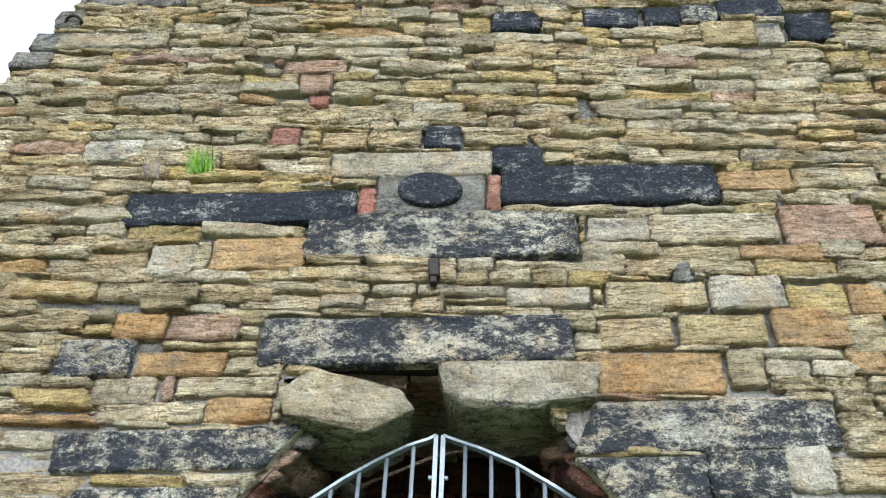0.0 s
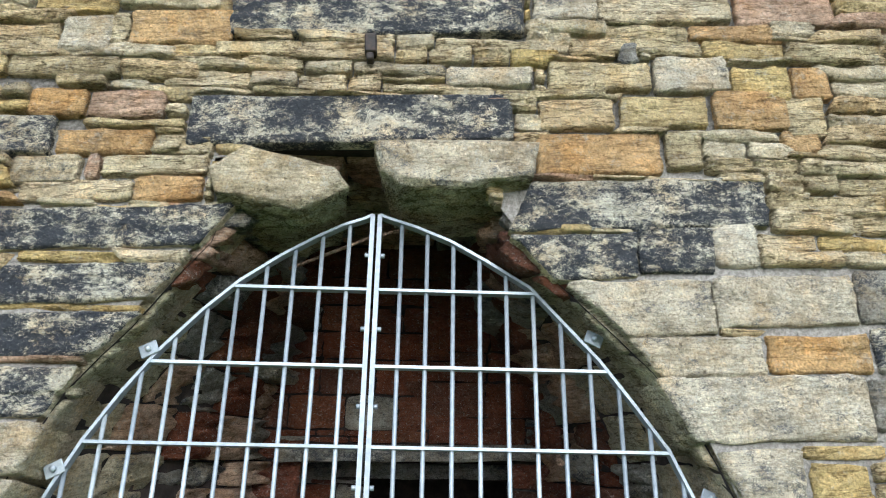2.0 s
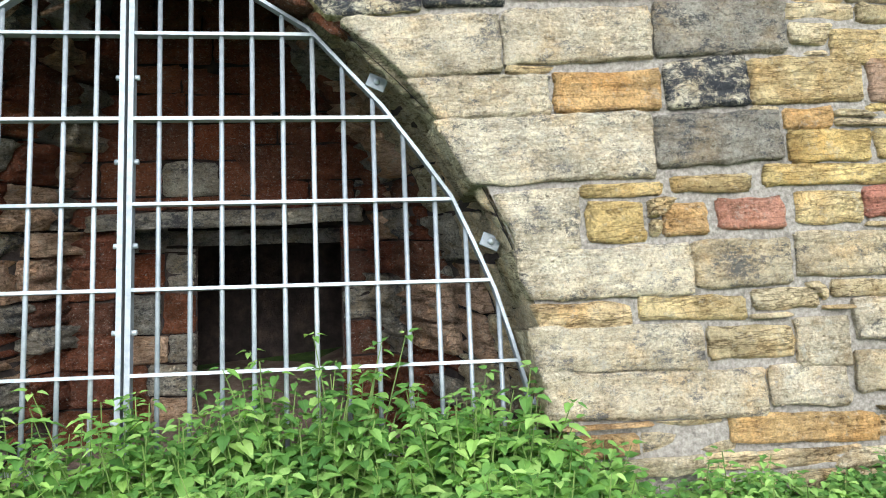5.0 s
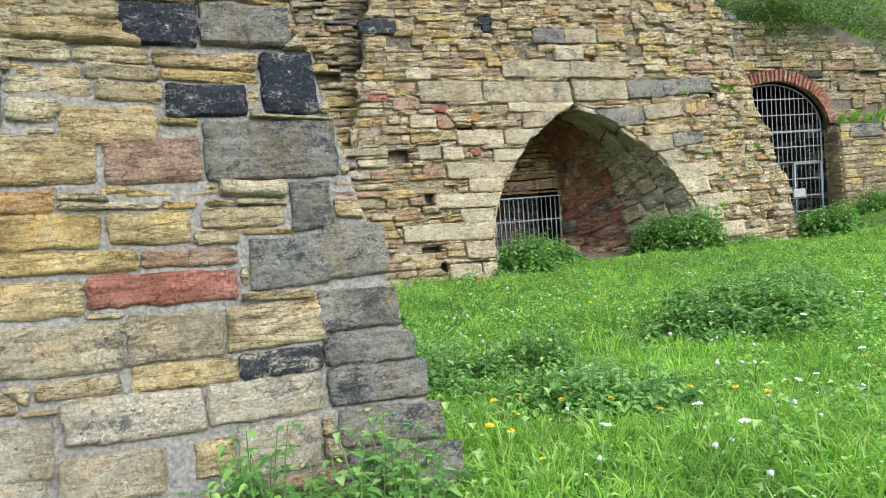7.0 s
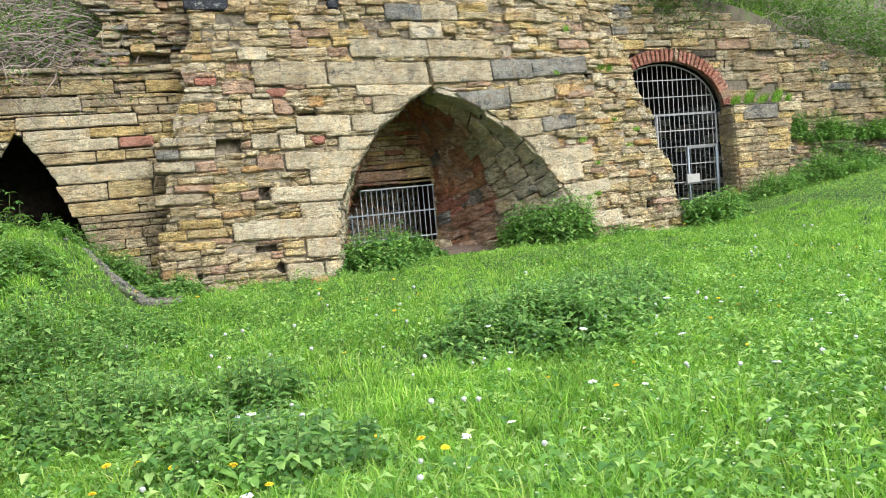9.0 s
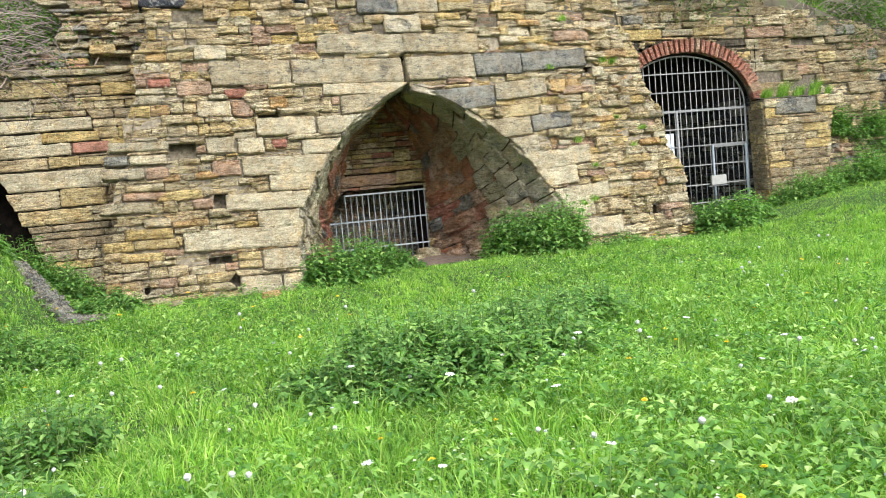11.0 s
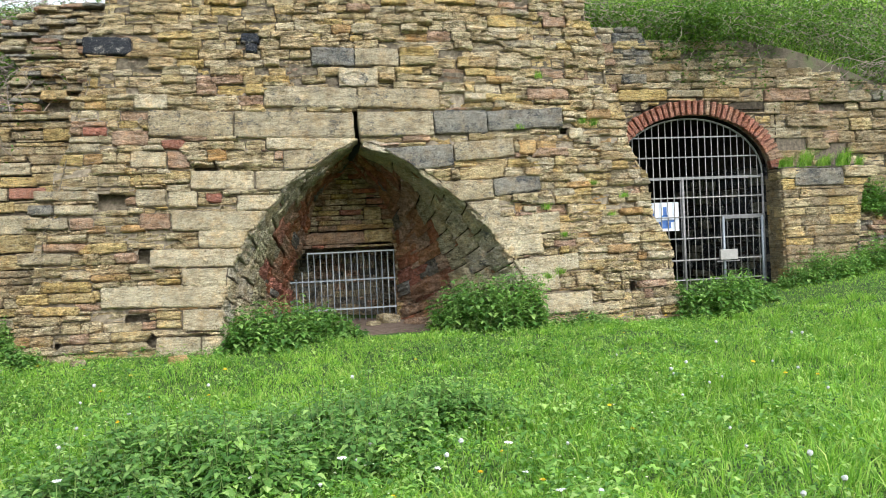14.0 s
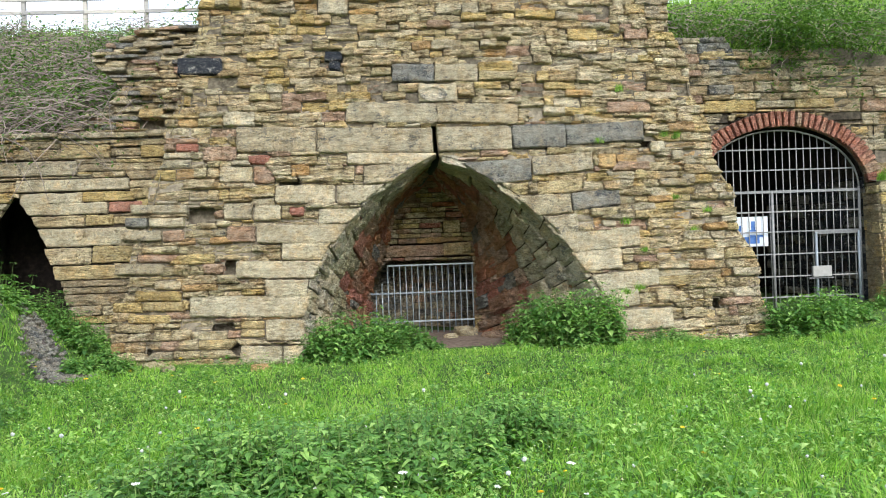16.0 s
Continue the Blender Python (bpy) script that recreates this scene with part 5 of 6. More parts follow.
steps = [0, 0.35, 0.8, 1.3, 2.0, 2.8, 3.7, 4.7, 5.8, 7.0, 9.0, 14, 30, 90]
for x in xs:
    V.append((x, hill_start(x) + 0.02, hill_foot(x) - 0.9))
    for d in steps:
        y = hill_start(x) + d
        z = hill_foot(x) + hill_rise(x) * float(ss(-1.5, 8.2, d) - ss(-1.5, 8.2, 0)) + 0.18 * noise.noise(Vector((x * 0.7, y * 0.9, 1))) * min(1, d)
        V.append((x, y, z))
n = len(steps) + 1
F = [(i * n + j, (i + 1) * n + j, (i + 1) * n + j + 1, i * n + j + 1) for i in range(len(xs) - 1) for j in range(n - 1)]
bank = new("embankment", mesh_of("embankment", V, F, BANKSOIL))
tagged(bank, "scrub covered hillside above the stone walls", "bank", kind="structure")


def hill_at(x, d):
    return hill_start(x) + d, hill_foot(x) + hill_rise(x) * float(ss(-1.5, 8.2, d) - ss(-1.5, 8.2, 0))

# ---- gates, signs and iron ----
GL = curve([(0.0, -1.70), (0.49, -1.67), (0.71, -1.63), (1.04, -1.55), (1.38, -1.39), (1.73, -1.18), (2.10, -0.86), (2.33, -0.55), (2.45, -0.33), (2.51, -0.17)])
GR = curve([(0.0, 1.50), (0.53, 1.46), (0.67, 1.43), (1.04, 1.32), (1.41, 1.16), (1.78, 0.90), (2.15, 0.57), (2.36, 0.24), (2.46, 0.0), (2.51, -0.17)])
arch_gate = empty("barred_gate", "galvanised steel barred gate filling the pointed kiln arch", "gate")
gate_at = lambda s, v, off=0.0: near_surf(s, v, -0.2 + off)


def flat_bar(name, pts, wide, deep, mat, parent):
    """A flat steel bar along points in the gate's own plane."""
    V, F = [], []
    for i, (s, v) in enumerate(pts):
        a, b = pts[max(0, i - 1)], pts[min(len(pts) - 1, i + 1)]
        d = Vector((b[0] - a[0], b[1] - a[1])).normalized()
        for sx, off in ((-1, -deep / 2), (1, -deep / 2), (1, deep / 2), (-1, deep / 2)):
            V.append(gate_at(s - d.y * wide / 2 * sx, v + d.x * wide / 2 * sx, off))
        if i:
            o = 4 * i
            F += [(o - 4 + k, o + k, o + (k + 1) % 4, o - 4 + (k + 1) % 4) for k in range(4)]
    F += [(0, 1, 2, 3), (len(V) - 1, len(V) - 2, len(V) - 3, len(V) - 4)]
    return piece(name, mesh_of(name, V, F, mat, smooth=False), parent)


vs = [0.0, 0.3, 0.6, 0.8, 1.0, 1.2, 1.4, 1.6, 1.8, 2.0, 2.15, 2.28, 2.38, 2.45, 2.49]
flat_bar("frame", [(GL(v), v) for v in vs] + [(-0.19, 2.51)], 0.014, 0.05, GALV, arch_gate)
flat_bar("frame", [(GR(v), v) for v in vs] + [(-0.155, 2.51)], 0.014, 0.05, GALV, arch_gate)
for v in (0.0, 0.345, 0.70, 1.04, 1.39, 1.75, 2.12):
    flat_bar("rail", [(GL(v), v), (-0.19, v)], 0.014, 0.045, GALV, arch_gate)
    flat_bar("rail", [(-0.155, v), (GR(v), v)], 0.014, 0.045, GALV, arch_gate)
for s in (-0.19, -0.155):
    flat_bar("post", [(s, 0.0), (s, 2.51)], 0.022, 0.05, GALV, arch_gate)
for k in range(-12, 14):
    s = -0.172 + 0.1265 * k
    if k == 0:
        continue
    fn = GL if s < -0.17 else GR
    top = max((v for v in np.linspace(0, 2.5, 251) if (fn(v) < s if s < -0.17 else fn(v) > s)), default=0)
    if top > 0.15:
        tube_part("bar", [gate_at(s, 0.0), gate_at(s, float(top))], 0.0105, GALV, arch_gate, sides=8)
for v in (0.2, 0.52, 0.87, 1.22, 1.57, 1.93, 2.3):
    for s in (-0.208, -0.137):
        tube_part("bolt", [gate_at(s - 0.012, v), gate_at(s + 0.012, v)], 0.012, GALV, arch_gate, sides=6)
for s, v in ((-1.13, 1.80), (-1.44, 1.27), (-1.66, 0.5), (0.83, 1.90), (1.29, 1.20), (1.48, 0.53)):
    d = -1 if s < 0 else 1
    bm = bmesh.new()
    box(bm, (0, 0, 0), (0.085, 0.008, 0.06), Matrix.Translation(gate_at(s + d * 0.03, v, 0.03)) @ pose(0, 0, 0, -13, 2 + d * 25, 8.6), 0.003)
    br = part("bracket", bm, GALV, arch_gate)
    tube_part("bolt", [gate_at(s + d * 0.03, v, 0.03), gate_at(s + d * 0.03, v, 0.055)], 0.014, GALV, br, sides=6)
rod = empty("iron_rod", "thin rusty iron rod lying across the arch behind the gate", "rod")
tube_part("rod_shaft", [near_surf(-0.62, 2.32, -0.45), near_surf(-0.2, 2.5, -0.42), near_surf(0.28, 2.62, -0.4)], 0.009, STONE["brown"], rod)

spike = empty("wall_fitting", "small square black iron fitting fixed to the kiln face", "fitting")
bm = bmesh.new()
box(bm, (0, 0, 0), (0.06, 0.10, 0.11), Matrix.Translation(near_surf(-0.23, 3.33, 0.06)) @ pose(0, 0, 0, -10, 0, 8), 0.008)
part("fitting_body", bm, BLACKIRON, spike)
bm = bmesh.new()
box(bm, (0, 0, 0), (0.035, 0.06, 0.04), Matrix.Translation(near_surf(-0.23, 3.255, 0.07)) @ pose(0, 0, 0, -10, 0, 8), 0.006)
part("fitting_tongue", bm, BLACKIRON, spike)
for s, v, r in ((-3.06, 4.60, 0.09), (-2.86, 5.42, 0.06)):
    hook = empty("iron_hook", "rusted iron ring hook driven into the kiln face", "hook", group="iron hooks")
    tube_part("ring", [near_surf(s + r * math.cos(a), v + r * 0.6 * math.sin(a), 0.02 + 0.05 * math.sin(a)) for a in np.linspace(0.1, 3.0, 9)], 0.012, BLACKIRON, hook)
V, F = [], []
for ring, (r, off) in enumerate(((1.0, 0.0), (0.98, 0.055), (0.9, 0.062), (0.0, 0.062))):
    for k in range(32):
        a = 2 * math.pi * k / 32
        V.append(near_surf(-0.28 + 0.19 * r * math.cos(a), 3.92 + 0.125 * r * math.sin(a), off))
for ring in range(3):
    for k in range(32):
        q = (k + 1) % 32
        F.append((ring * 32 + k, ring * 32 + q, ring * 32 + 32 + q, ring * 32 + 32 + k))
piece("oval_plaque", mesh_of("oval_plaque", V, F, STONE["dark"]), near_core, "dark worn oval stone plaque")

# grate in the far arch
grate = empty("iron_grate", "dull steel bar grate closing the kiln eye", "grate")
for k in range(18):
    x = 10.16 - 0.102 * k
    tube_part("bar", [(x, 15.10, -0.05), (x, 15.10, 1.25 if k < 15 else 1.06 - 0.12 * (k - 14))], 0.0105, GALV, grate)
for z in (0.29, 0.77, 1.235):
    bm = bmesh.new()
    x0 = 8.42 if z < 1 else 8.74
    box(bm, ((x0 + 10.18) / 2, 15.085, z), (10.18 - x0, 0.012, 0.024))
    part("rail", bm, GALV, grate)

# gate in the brick arch
side_gate = empty("barred_gate", "tall arched grey steel bar gate under a brick arch", "gate")
GY = 15.24


def gz_top(x):
    k = (x - GATE_X) / (GATE_A - 0.03)
    return GATE_Z + (GATE_B - 0.04) * math.sqrt(max(0.0, 1 - k * k))


V = [Vector((GATE_X + (GATE_A - 0.03) * math.cos(a), GY, GATE_Z + (GATE_B - 0.04) * math.sin(a))) for a in np.linspace(0, math.pi, 41)]
tube_part("frame", V, 0.018, OLDSTEEL, side_gate)
for x in (GATE_X - GATE_A + 0.03, GATE_X + GATE_A - 0.03):
    tube_part("post", [(x, GY, -0.1), (x, GY, GATE_Z)], 0.024, OLDSTEEL, side_gate)
tube_part("post", [(15.47, GY, -0.1), (15.47, GY, 2.28)], 0.026, OLDSTEEL, side_gate)
for k in range(1, 23):
    x = GATE_X - GATE_A + 0.03 + 0.1265 * k
    if x < GATE_X + GATE_A - 0.06:
        tube_part("bar", [(x, GY, 0.0), (x, GY, gz_top(x))], 0.0095, OLDSTEEL, side_gate)
for z in (0.1, 0.44, 0.80, 1.19, 1.58, 1.93, 2.28, 2.66, 3.02):
    w = GATE_A - 0.03 if z < GATE_Z else (GATE_A - 0.03) * math.sqrt(1 - ((z - GATE_Z) / (GATE_B - 0.04)) ** 2)
    bm = bmesh.new()
    box(bm, (GATE_X, GY - 0.012, z), (2 * w, 0.014, 0.045 if z == 2.28 else 0.022))
    part("rail", bm, OLDSTEEL, side_gate)
part("wicket_frame", (lambda b: (box(b, (16.62, GY - 0.03, 1.545), (0.86, 0.03, 0.05)), b)[1])(bmesh.new()), OLDSTEEL, side_gate)
for x in (16.22, 16.99):
    tube_part("wicket_post", [(x, GY - 0.03, 0.0), (x, GY - 0.03, 1.56)], 0.027, GALV, side_gate)
bm = bmesh.new()
box(bm, (16.28, GY - 0.07, 0.87), (0.34, 0.06, 0.19), None, 0.008)
lock = part("lock_box", bm, TIN, side_gate, "pale tin lock cover plate")
bm = bmesh.new()
box(bm, (16.28, GY - 0.05, 0.755), (0.44, 0.03, 0.02))
part("bolt_bar", bm, OLDSTEEL, lock)

sign = empty("information_board", "white board with blue pictures fixed behind the gate bars", "sign")
bm = bmesh.new()
box(bm, (15.02, GY + 0.05, 1.60), (0.76, 0.015, 0.52), None, 0.003)
part("board", bm, SIGNWHITE, sign)
for x, z, w, h in ((14.95, 1.45, 0.58, 0.12), (15.13, 1.70, 0.07, 0.16), (15.12, 1.615, 0.12, 0.03), (14.85, 1.66, 0.14, 0.10), (14.83, 1.74, 0.05, 0.06), (15.18, 1.52, 0.26, 0.035), (14.78, 1.53, 0.12, 0.03)):
    bm = bmesh.new()
    box(bm, (x, GY + 0.039, z), (w, 0.004, h))
    part("print", bm, SIGNBLUE, sign)

# timber fence on the hilltop
fence = empty("timber_fence", "pale post and rail fence along the hilltop", "fence")
for k in range(-8, 10):
    bm = bmesh.new()
    box(bm, (1.3 + 1.5 * k, 22.0, 7.55), (0.10, 0.10, 1.3), None, 0.01)
    part("post", bm, FENCE, fence)
for z in (7.72, 8.05):
    for k in range(-8, 9):
        bm = bmesh.new()
        box(bm, (2.05 + 1.5 * k, 21.93, z), (1.49, 0.04, 0.09), None, 0.006)
        part("rail", bm, FENCE, fence)

# ---- plants ----
RNG = np.random.default_rng(5)


def fast_mesh(name, verts, faces, mat, smooth=False):
    """A mesh from numpy arrays of vertices and equal-sided faces."""
    me = bpy.data.meshes.new(name)
    n, k = faces.shape
    me.vertices.add(len(verts))
    me.vertices.foreach_set("co", verts.astype(np.float32).ravel())
    me.loops.add(n * k)
    me.loops.foreach_set("vertex_index", faces.astype(np.int32).ravel())
    me.polygons.add(n)
    me.polygons.foreach_set("loop_start", np.arange(0, n * k, k, dtype=np.int32))
    me.polygons.foreach_set("use_smooth", np.full(n, smooth))
    me.materials.append(mat)
    me.update(calc_edges=True)
    return me


def leaf_arrays(base, way, length, width, fold=0.25, droop=0.25):
    """Pointed leaves: two bent halves along a midrib. base, way: n x 3."""
    n = len(base)
    way = way / np.linalg.norm(way, axis=1)[:, None]
    side = np.cross(way, np.array([0, 0, 1.0])) + 1e-6
    side /= np.linalg.norm(side, axis=1)[:, None]
    up = np.cross(side, way)
    L, W = length[:, None], width[:, None]
    mid = base + way * L * 0.45
    tip = base + way * L - np.array([0, 0, 1.0]) * L * droop
    left = mid + side * W * 0.5 + up * W * fold
    right = mid - side * W * 0.5 + up * W * fold
    verts = np.stack([base, left, mid - up * W * 0.03, right, tip], 1).reshape(-1, 3)
    o = (np.arange(n) * 5)[:, None]
    faces = np.concatenate([o + np.array([[0, 2, 1]]), o + np.array([[1, 2, 4]]), o + np.array([[0, 3, 2]]), o + np.array([[2, 3, 4]])], 0)
    return verts, faces


def broad_leaf_arrays(base, way, length, width, droop=0.3):
    """Heart-shaped leaves with a bent midrib, for plants seen close by."""
    n = len(base)
    way = way / np.linalg.norm(way, axis=1)[:, None]
    side = np.cross(way, np.array([0, 0, 1.0])) + 1e-6
    side /= np.linalg.norm(side, axis=1)[:, None]
    up = np.cross(side, way)
    L, W = length[:, None], width[:, None]
    down = np.array([0, 0, 1.0]) * L * droop
    m1, m2, tip = base + way * L * 0.28 - down * 0.05, base + way * L * 0.62 - down * 0.4, base + way * L - down
    rows_ = [base]
    for m, k, f in ((base, 0.30, 0.10), (m1, 0.52, 0.16), (m2, 0.36, 0.12)):
        rows_ += [m - way * L * (0.06 if k == 0.30 else 0) + side * W * k + up * W * f, m - way * L * (0.06 if k == 0.30 else 0) - side * W * k + up * W * f]
    verts = np.stack(rows_ + [m1, m2, tip], 1).reshape(-1, 3)
    o = (np.arange(n) * 10)[:, None]
    tri = [(0, 7, 1), (1, 7, 3), (3, 7, 8), (3, 8, 5), (5, 8, 9), (0, 2, 7), (2, 4, 7), (4, 8, 7), (4, 6, 8), (6, 9, 8)]
    return verts, np.concatenate([o + np.array([t]) for t in tri], 0)


def blade_arrays(root, height, width, lean_dir, lean):
    n = len(root)
    d = np.stack([np.cos(lean_dir), np.sin(lean_dir), np.zeros(n)], 1)
    face = RNG.uniform(0, math.pi, n)
    w = np.stack([np.cos(face), np.sin(face), np.zeros(n)], 1) * width[:, None] * 0.5
    up = np.array([0, 0, 1.0])
    h = height[:, None]
    m = root + up * h * 0.55 + d * h * lean[:, None] * 0.3
    t = root + up * h * (1 - 0.35 * lean[:, None]) + d * h * lean[:, None]
    verts = np.stack([root - w, root + w, m - w * 0.8, m + w * 0.8, t], 1).reshape(-1, 3)
    o = (np.arange(n) * 5)[:, None]
    faces = np.concatenate([o + np.array([[0, 1, 3]]), o + np.array([[0, 3, 2]]), o + np.array([[2, 3, 4]])], 0)
    return verts, faces


def near_base_y(x):
    return 3.12 + 0.151 * (x + 0.47)


def on_meadow(x, y, margin=0.0):
    far_line = 12.38 + 0.17 * np.maximum(0, x - 11) - margin
    funnel_mouth = (x > 7.7) & (x < 11.9) & (y < 13.3)
    ok = np.where((x > 4.95) & (x < 14.4), (y < far_line) | funnel_mouth, np.where(x < 4.95, y < 13.4, y < np.where(x > 17.0, 14.55, 15.0)))
    kiln = (x < 4.0 - 0.15 * (y - 3.8)) & (y > near_base_y(x) - margin) & (y < 9.0)
    t = np.clip(((x - 4.95) * -0.95 + (y - 11.2) * 1.3) / 2.5925, 0, 1)
    track = np.hypot(x - (4.95 - 0.95 * t), y - (11.2 + 1.3 * t)) < 0.2
    floor = (x > 8.9) & (x < 11.0) & (y > 12.75)
    return ok & ~kiln & ~track & ~floor


def patchiness(x, y, scale, seed):
    rs = np.random.default_rng(seed)
    out = np.zeros_like(x)
    for k in range(6):
        a, b, c = rs.uniform(-1, 1, 3)
        f = scale * (0.6 + k * 0.5)
        out += np.sin(x * f * a * 2 + y * f * b * 2 + c * 9 + k) / (1 + k * 0.4)
    return out / 2.2


def scatter(n, x0, x1, y0, y1):
    x, y = RNG.uniform(x0, x1, n), RNG.uniform(y0, y1, n)
    keep = on_meadow(x, y)
    return x[keep], y[keep]


# meadow grass: a short sward, thickest where the walk passes, with taller tussocks in it
parts_xy = [scatter(150000, 2.5, 15.5, 1.8, 12.8), scatter(50000, 3.0, 11.0, 2.2, 6.5), scatter(60000, -6, 24, -4, 15), scatter(50000, 14, 24, 6, 14.6)]
gx_, gy_ = np.concatenate([p[0] for p in parts_xy]), np.concatenate([p[1] for p in parts_xy])
rough_ = patchiness(gx_, gy_, 1.3, 3)
hgt = np.clip(0.065 + 0.03 * rough_ + RNG.gamma(2.0, 0.018, len(gx_)), 0.03, 0.26) * (0.5 + 0.5 * ss(12.0, 8.0, gy_))
root = np.stack([gx_, gy_, ground_height(gx_, gy_) - 0.01], 1)
v_, f_ = blade_arrays(root, hgt, RNG.uniform(0.006, 0.013, len(gx_)), RNG.uniform(0, 2 * math.pi, len(gx_)), RNG.uniform(0.3, 1.3, len(gx_)))
grass = new("meadow_grass", fast_mesh("meadow_grass", v_, f_, GRASS))
tagged(grass, "fresh green uneven meadow grass in front of the kilns", "grass", kind="stuff")

tx, ty = scatter(2600, 2.5, 16.5, 2.0, 12.4)
keep = patchiness(tx, ty, 0.9, 21) + RNG.normal(0, 0.6, len(tx)) > -0.1
tx, ty = tx[keep], ty[keep]
size = RNG.gamma(3.0, 0.33, len(tx)) * (0.35 + 0.65 * ss(11.5, 8.5, ty))
per = 46
ang = RNG.uniform(0, 2 * math.pi, (len(tx), per))
rad = np.sqrt(RNG.uniform(0, 1, (len(tx), per))) * (0.05 + 0.075 * size[:, None])
bx_, by_ = (tx[:, None] + rad * np.cos(ang)).ravel(), (ty[:, None] + rad * np.sin(ang)).ravel()
bh = (np.clip(0.09 + 0.11 * size, 0.08, 0.34)[:, None] * RNG.uniform(0.5, 1.15, (len(tx), per))).ravel()
lean_to = (ang + RNG.normal(0, 0.7, ang.shape)).ravel()
ok = on_meadow(bx_, by_)
v_, f_ = blade_arrays(np.stack([bx_, by_, ground_height(bx_, by_) - 0.01], 1)[ok], bh[ok], RNG.uniform(0.006, 0.012, ok.sum()), lean_to[ok], RNG.uniform(0.25, 1.0, ok.sum()))
tussocks = new("grass_tussocks", fast_mesh("grass_tussocks", v_, f_, GRASS))
tagged(tussocks, "long green grass tussocks standing out of the meadow", "grass", kind="stuff")

# low broad-leaved weeds in rosettes among the grass
wx, wy = scatter(15000, 2.5, 19.0, 1.8, 12.6)
keep = patchiness(wx, wy, 1.1, 9) + RNG.normal(0, 0.6, len(wx)) > 0.1
wx, wy = wx[keep], wy[keep]
big = RNG.gamma(4.0, 0.25, len(wx)) * (0.5 + 0.5 * ss(12.0, 8.5, wy))
per = 13
an = RNG.uniform(0, 2 * math.pi, (len(wx), per))
out_ = np.sqrt(RNG.uniform(0, 1, (len(wx), per))) * 0.10 * big[:, None]
ux, uy = (wx[:, None] + out_ * np.cos(an)).ravel(), (wy[:, None] + out_ * np.sin(an)).ravel()
rise = (RNG.uniform(0.03, 0.17, (len(wx), per)) * np.clip(big, 0.4, 1.5)[:, None]).ravel()
wl = (RNG.uniform(0.022, 0.062, (len(wx), per)) * np.clip(big, 0.5, 1.4)[:, None]).ravel()
an = an.ravel() + RNG.normal(0, 0.5, an.size)
ok = on_meadow(ux, uy)
v_, f_ = leaf_arrays(np.stack([ux, uy, ground_height(ux, uy) + rise], 1)[ok], np.stack([np.cos(an), np.sin(an), RNG.uniform(-0.3, 0.6, an.size)], 1)[ok], wl[ok], (wl * RNG.uniform(0.5, 0.8, wl.size))[ok])
weeds = new("meadow_weeds", fast_mesh("meadow_weeds", v_, f_, WEED))
tagged(weeds, "low broad green weed leaves among the grass", "weeds", kind="stuff")


# tiny pale blossoms and grass heads sprinkled over the meadow
fx, fy = scatter(7000, 3.0, 16.0, 2.0, 11.5)
keep = patchiness(fx, fy, 1.7, 31) + RNG.normal(0, 0.5, len(fx)) > 0.25
fx, fy = fx[keep], fy[keep]
fb = np.stack([fx, fy, ground_height(fx, fy) + RNG.uniform(0.08, 0.26, len(fx))], 1)
an = RNG.uniform(0, 2 * math.pi, len(fx))
fl = RNG.uniform(0.010, 0.024, len(fx))
v_, f_ = leaf_arrays(fb, np.stack([np.cos(an), np.sin(an), RNG.uniform(-0.2, 0.2, len(fx))], 1), fl, fl * 0.9, 0.1, 0.1)
blossom = new("tiny_blossom", fast_mesh("tiny_blossom", v_, f_, BLOSSOM))
tagged(blossom, "tiny pale white blossoms scattered through the grass", "flowers", kind="stuff")


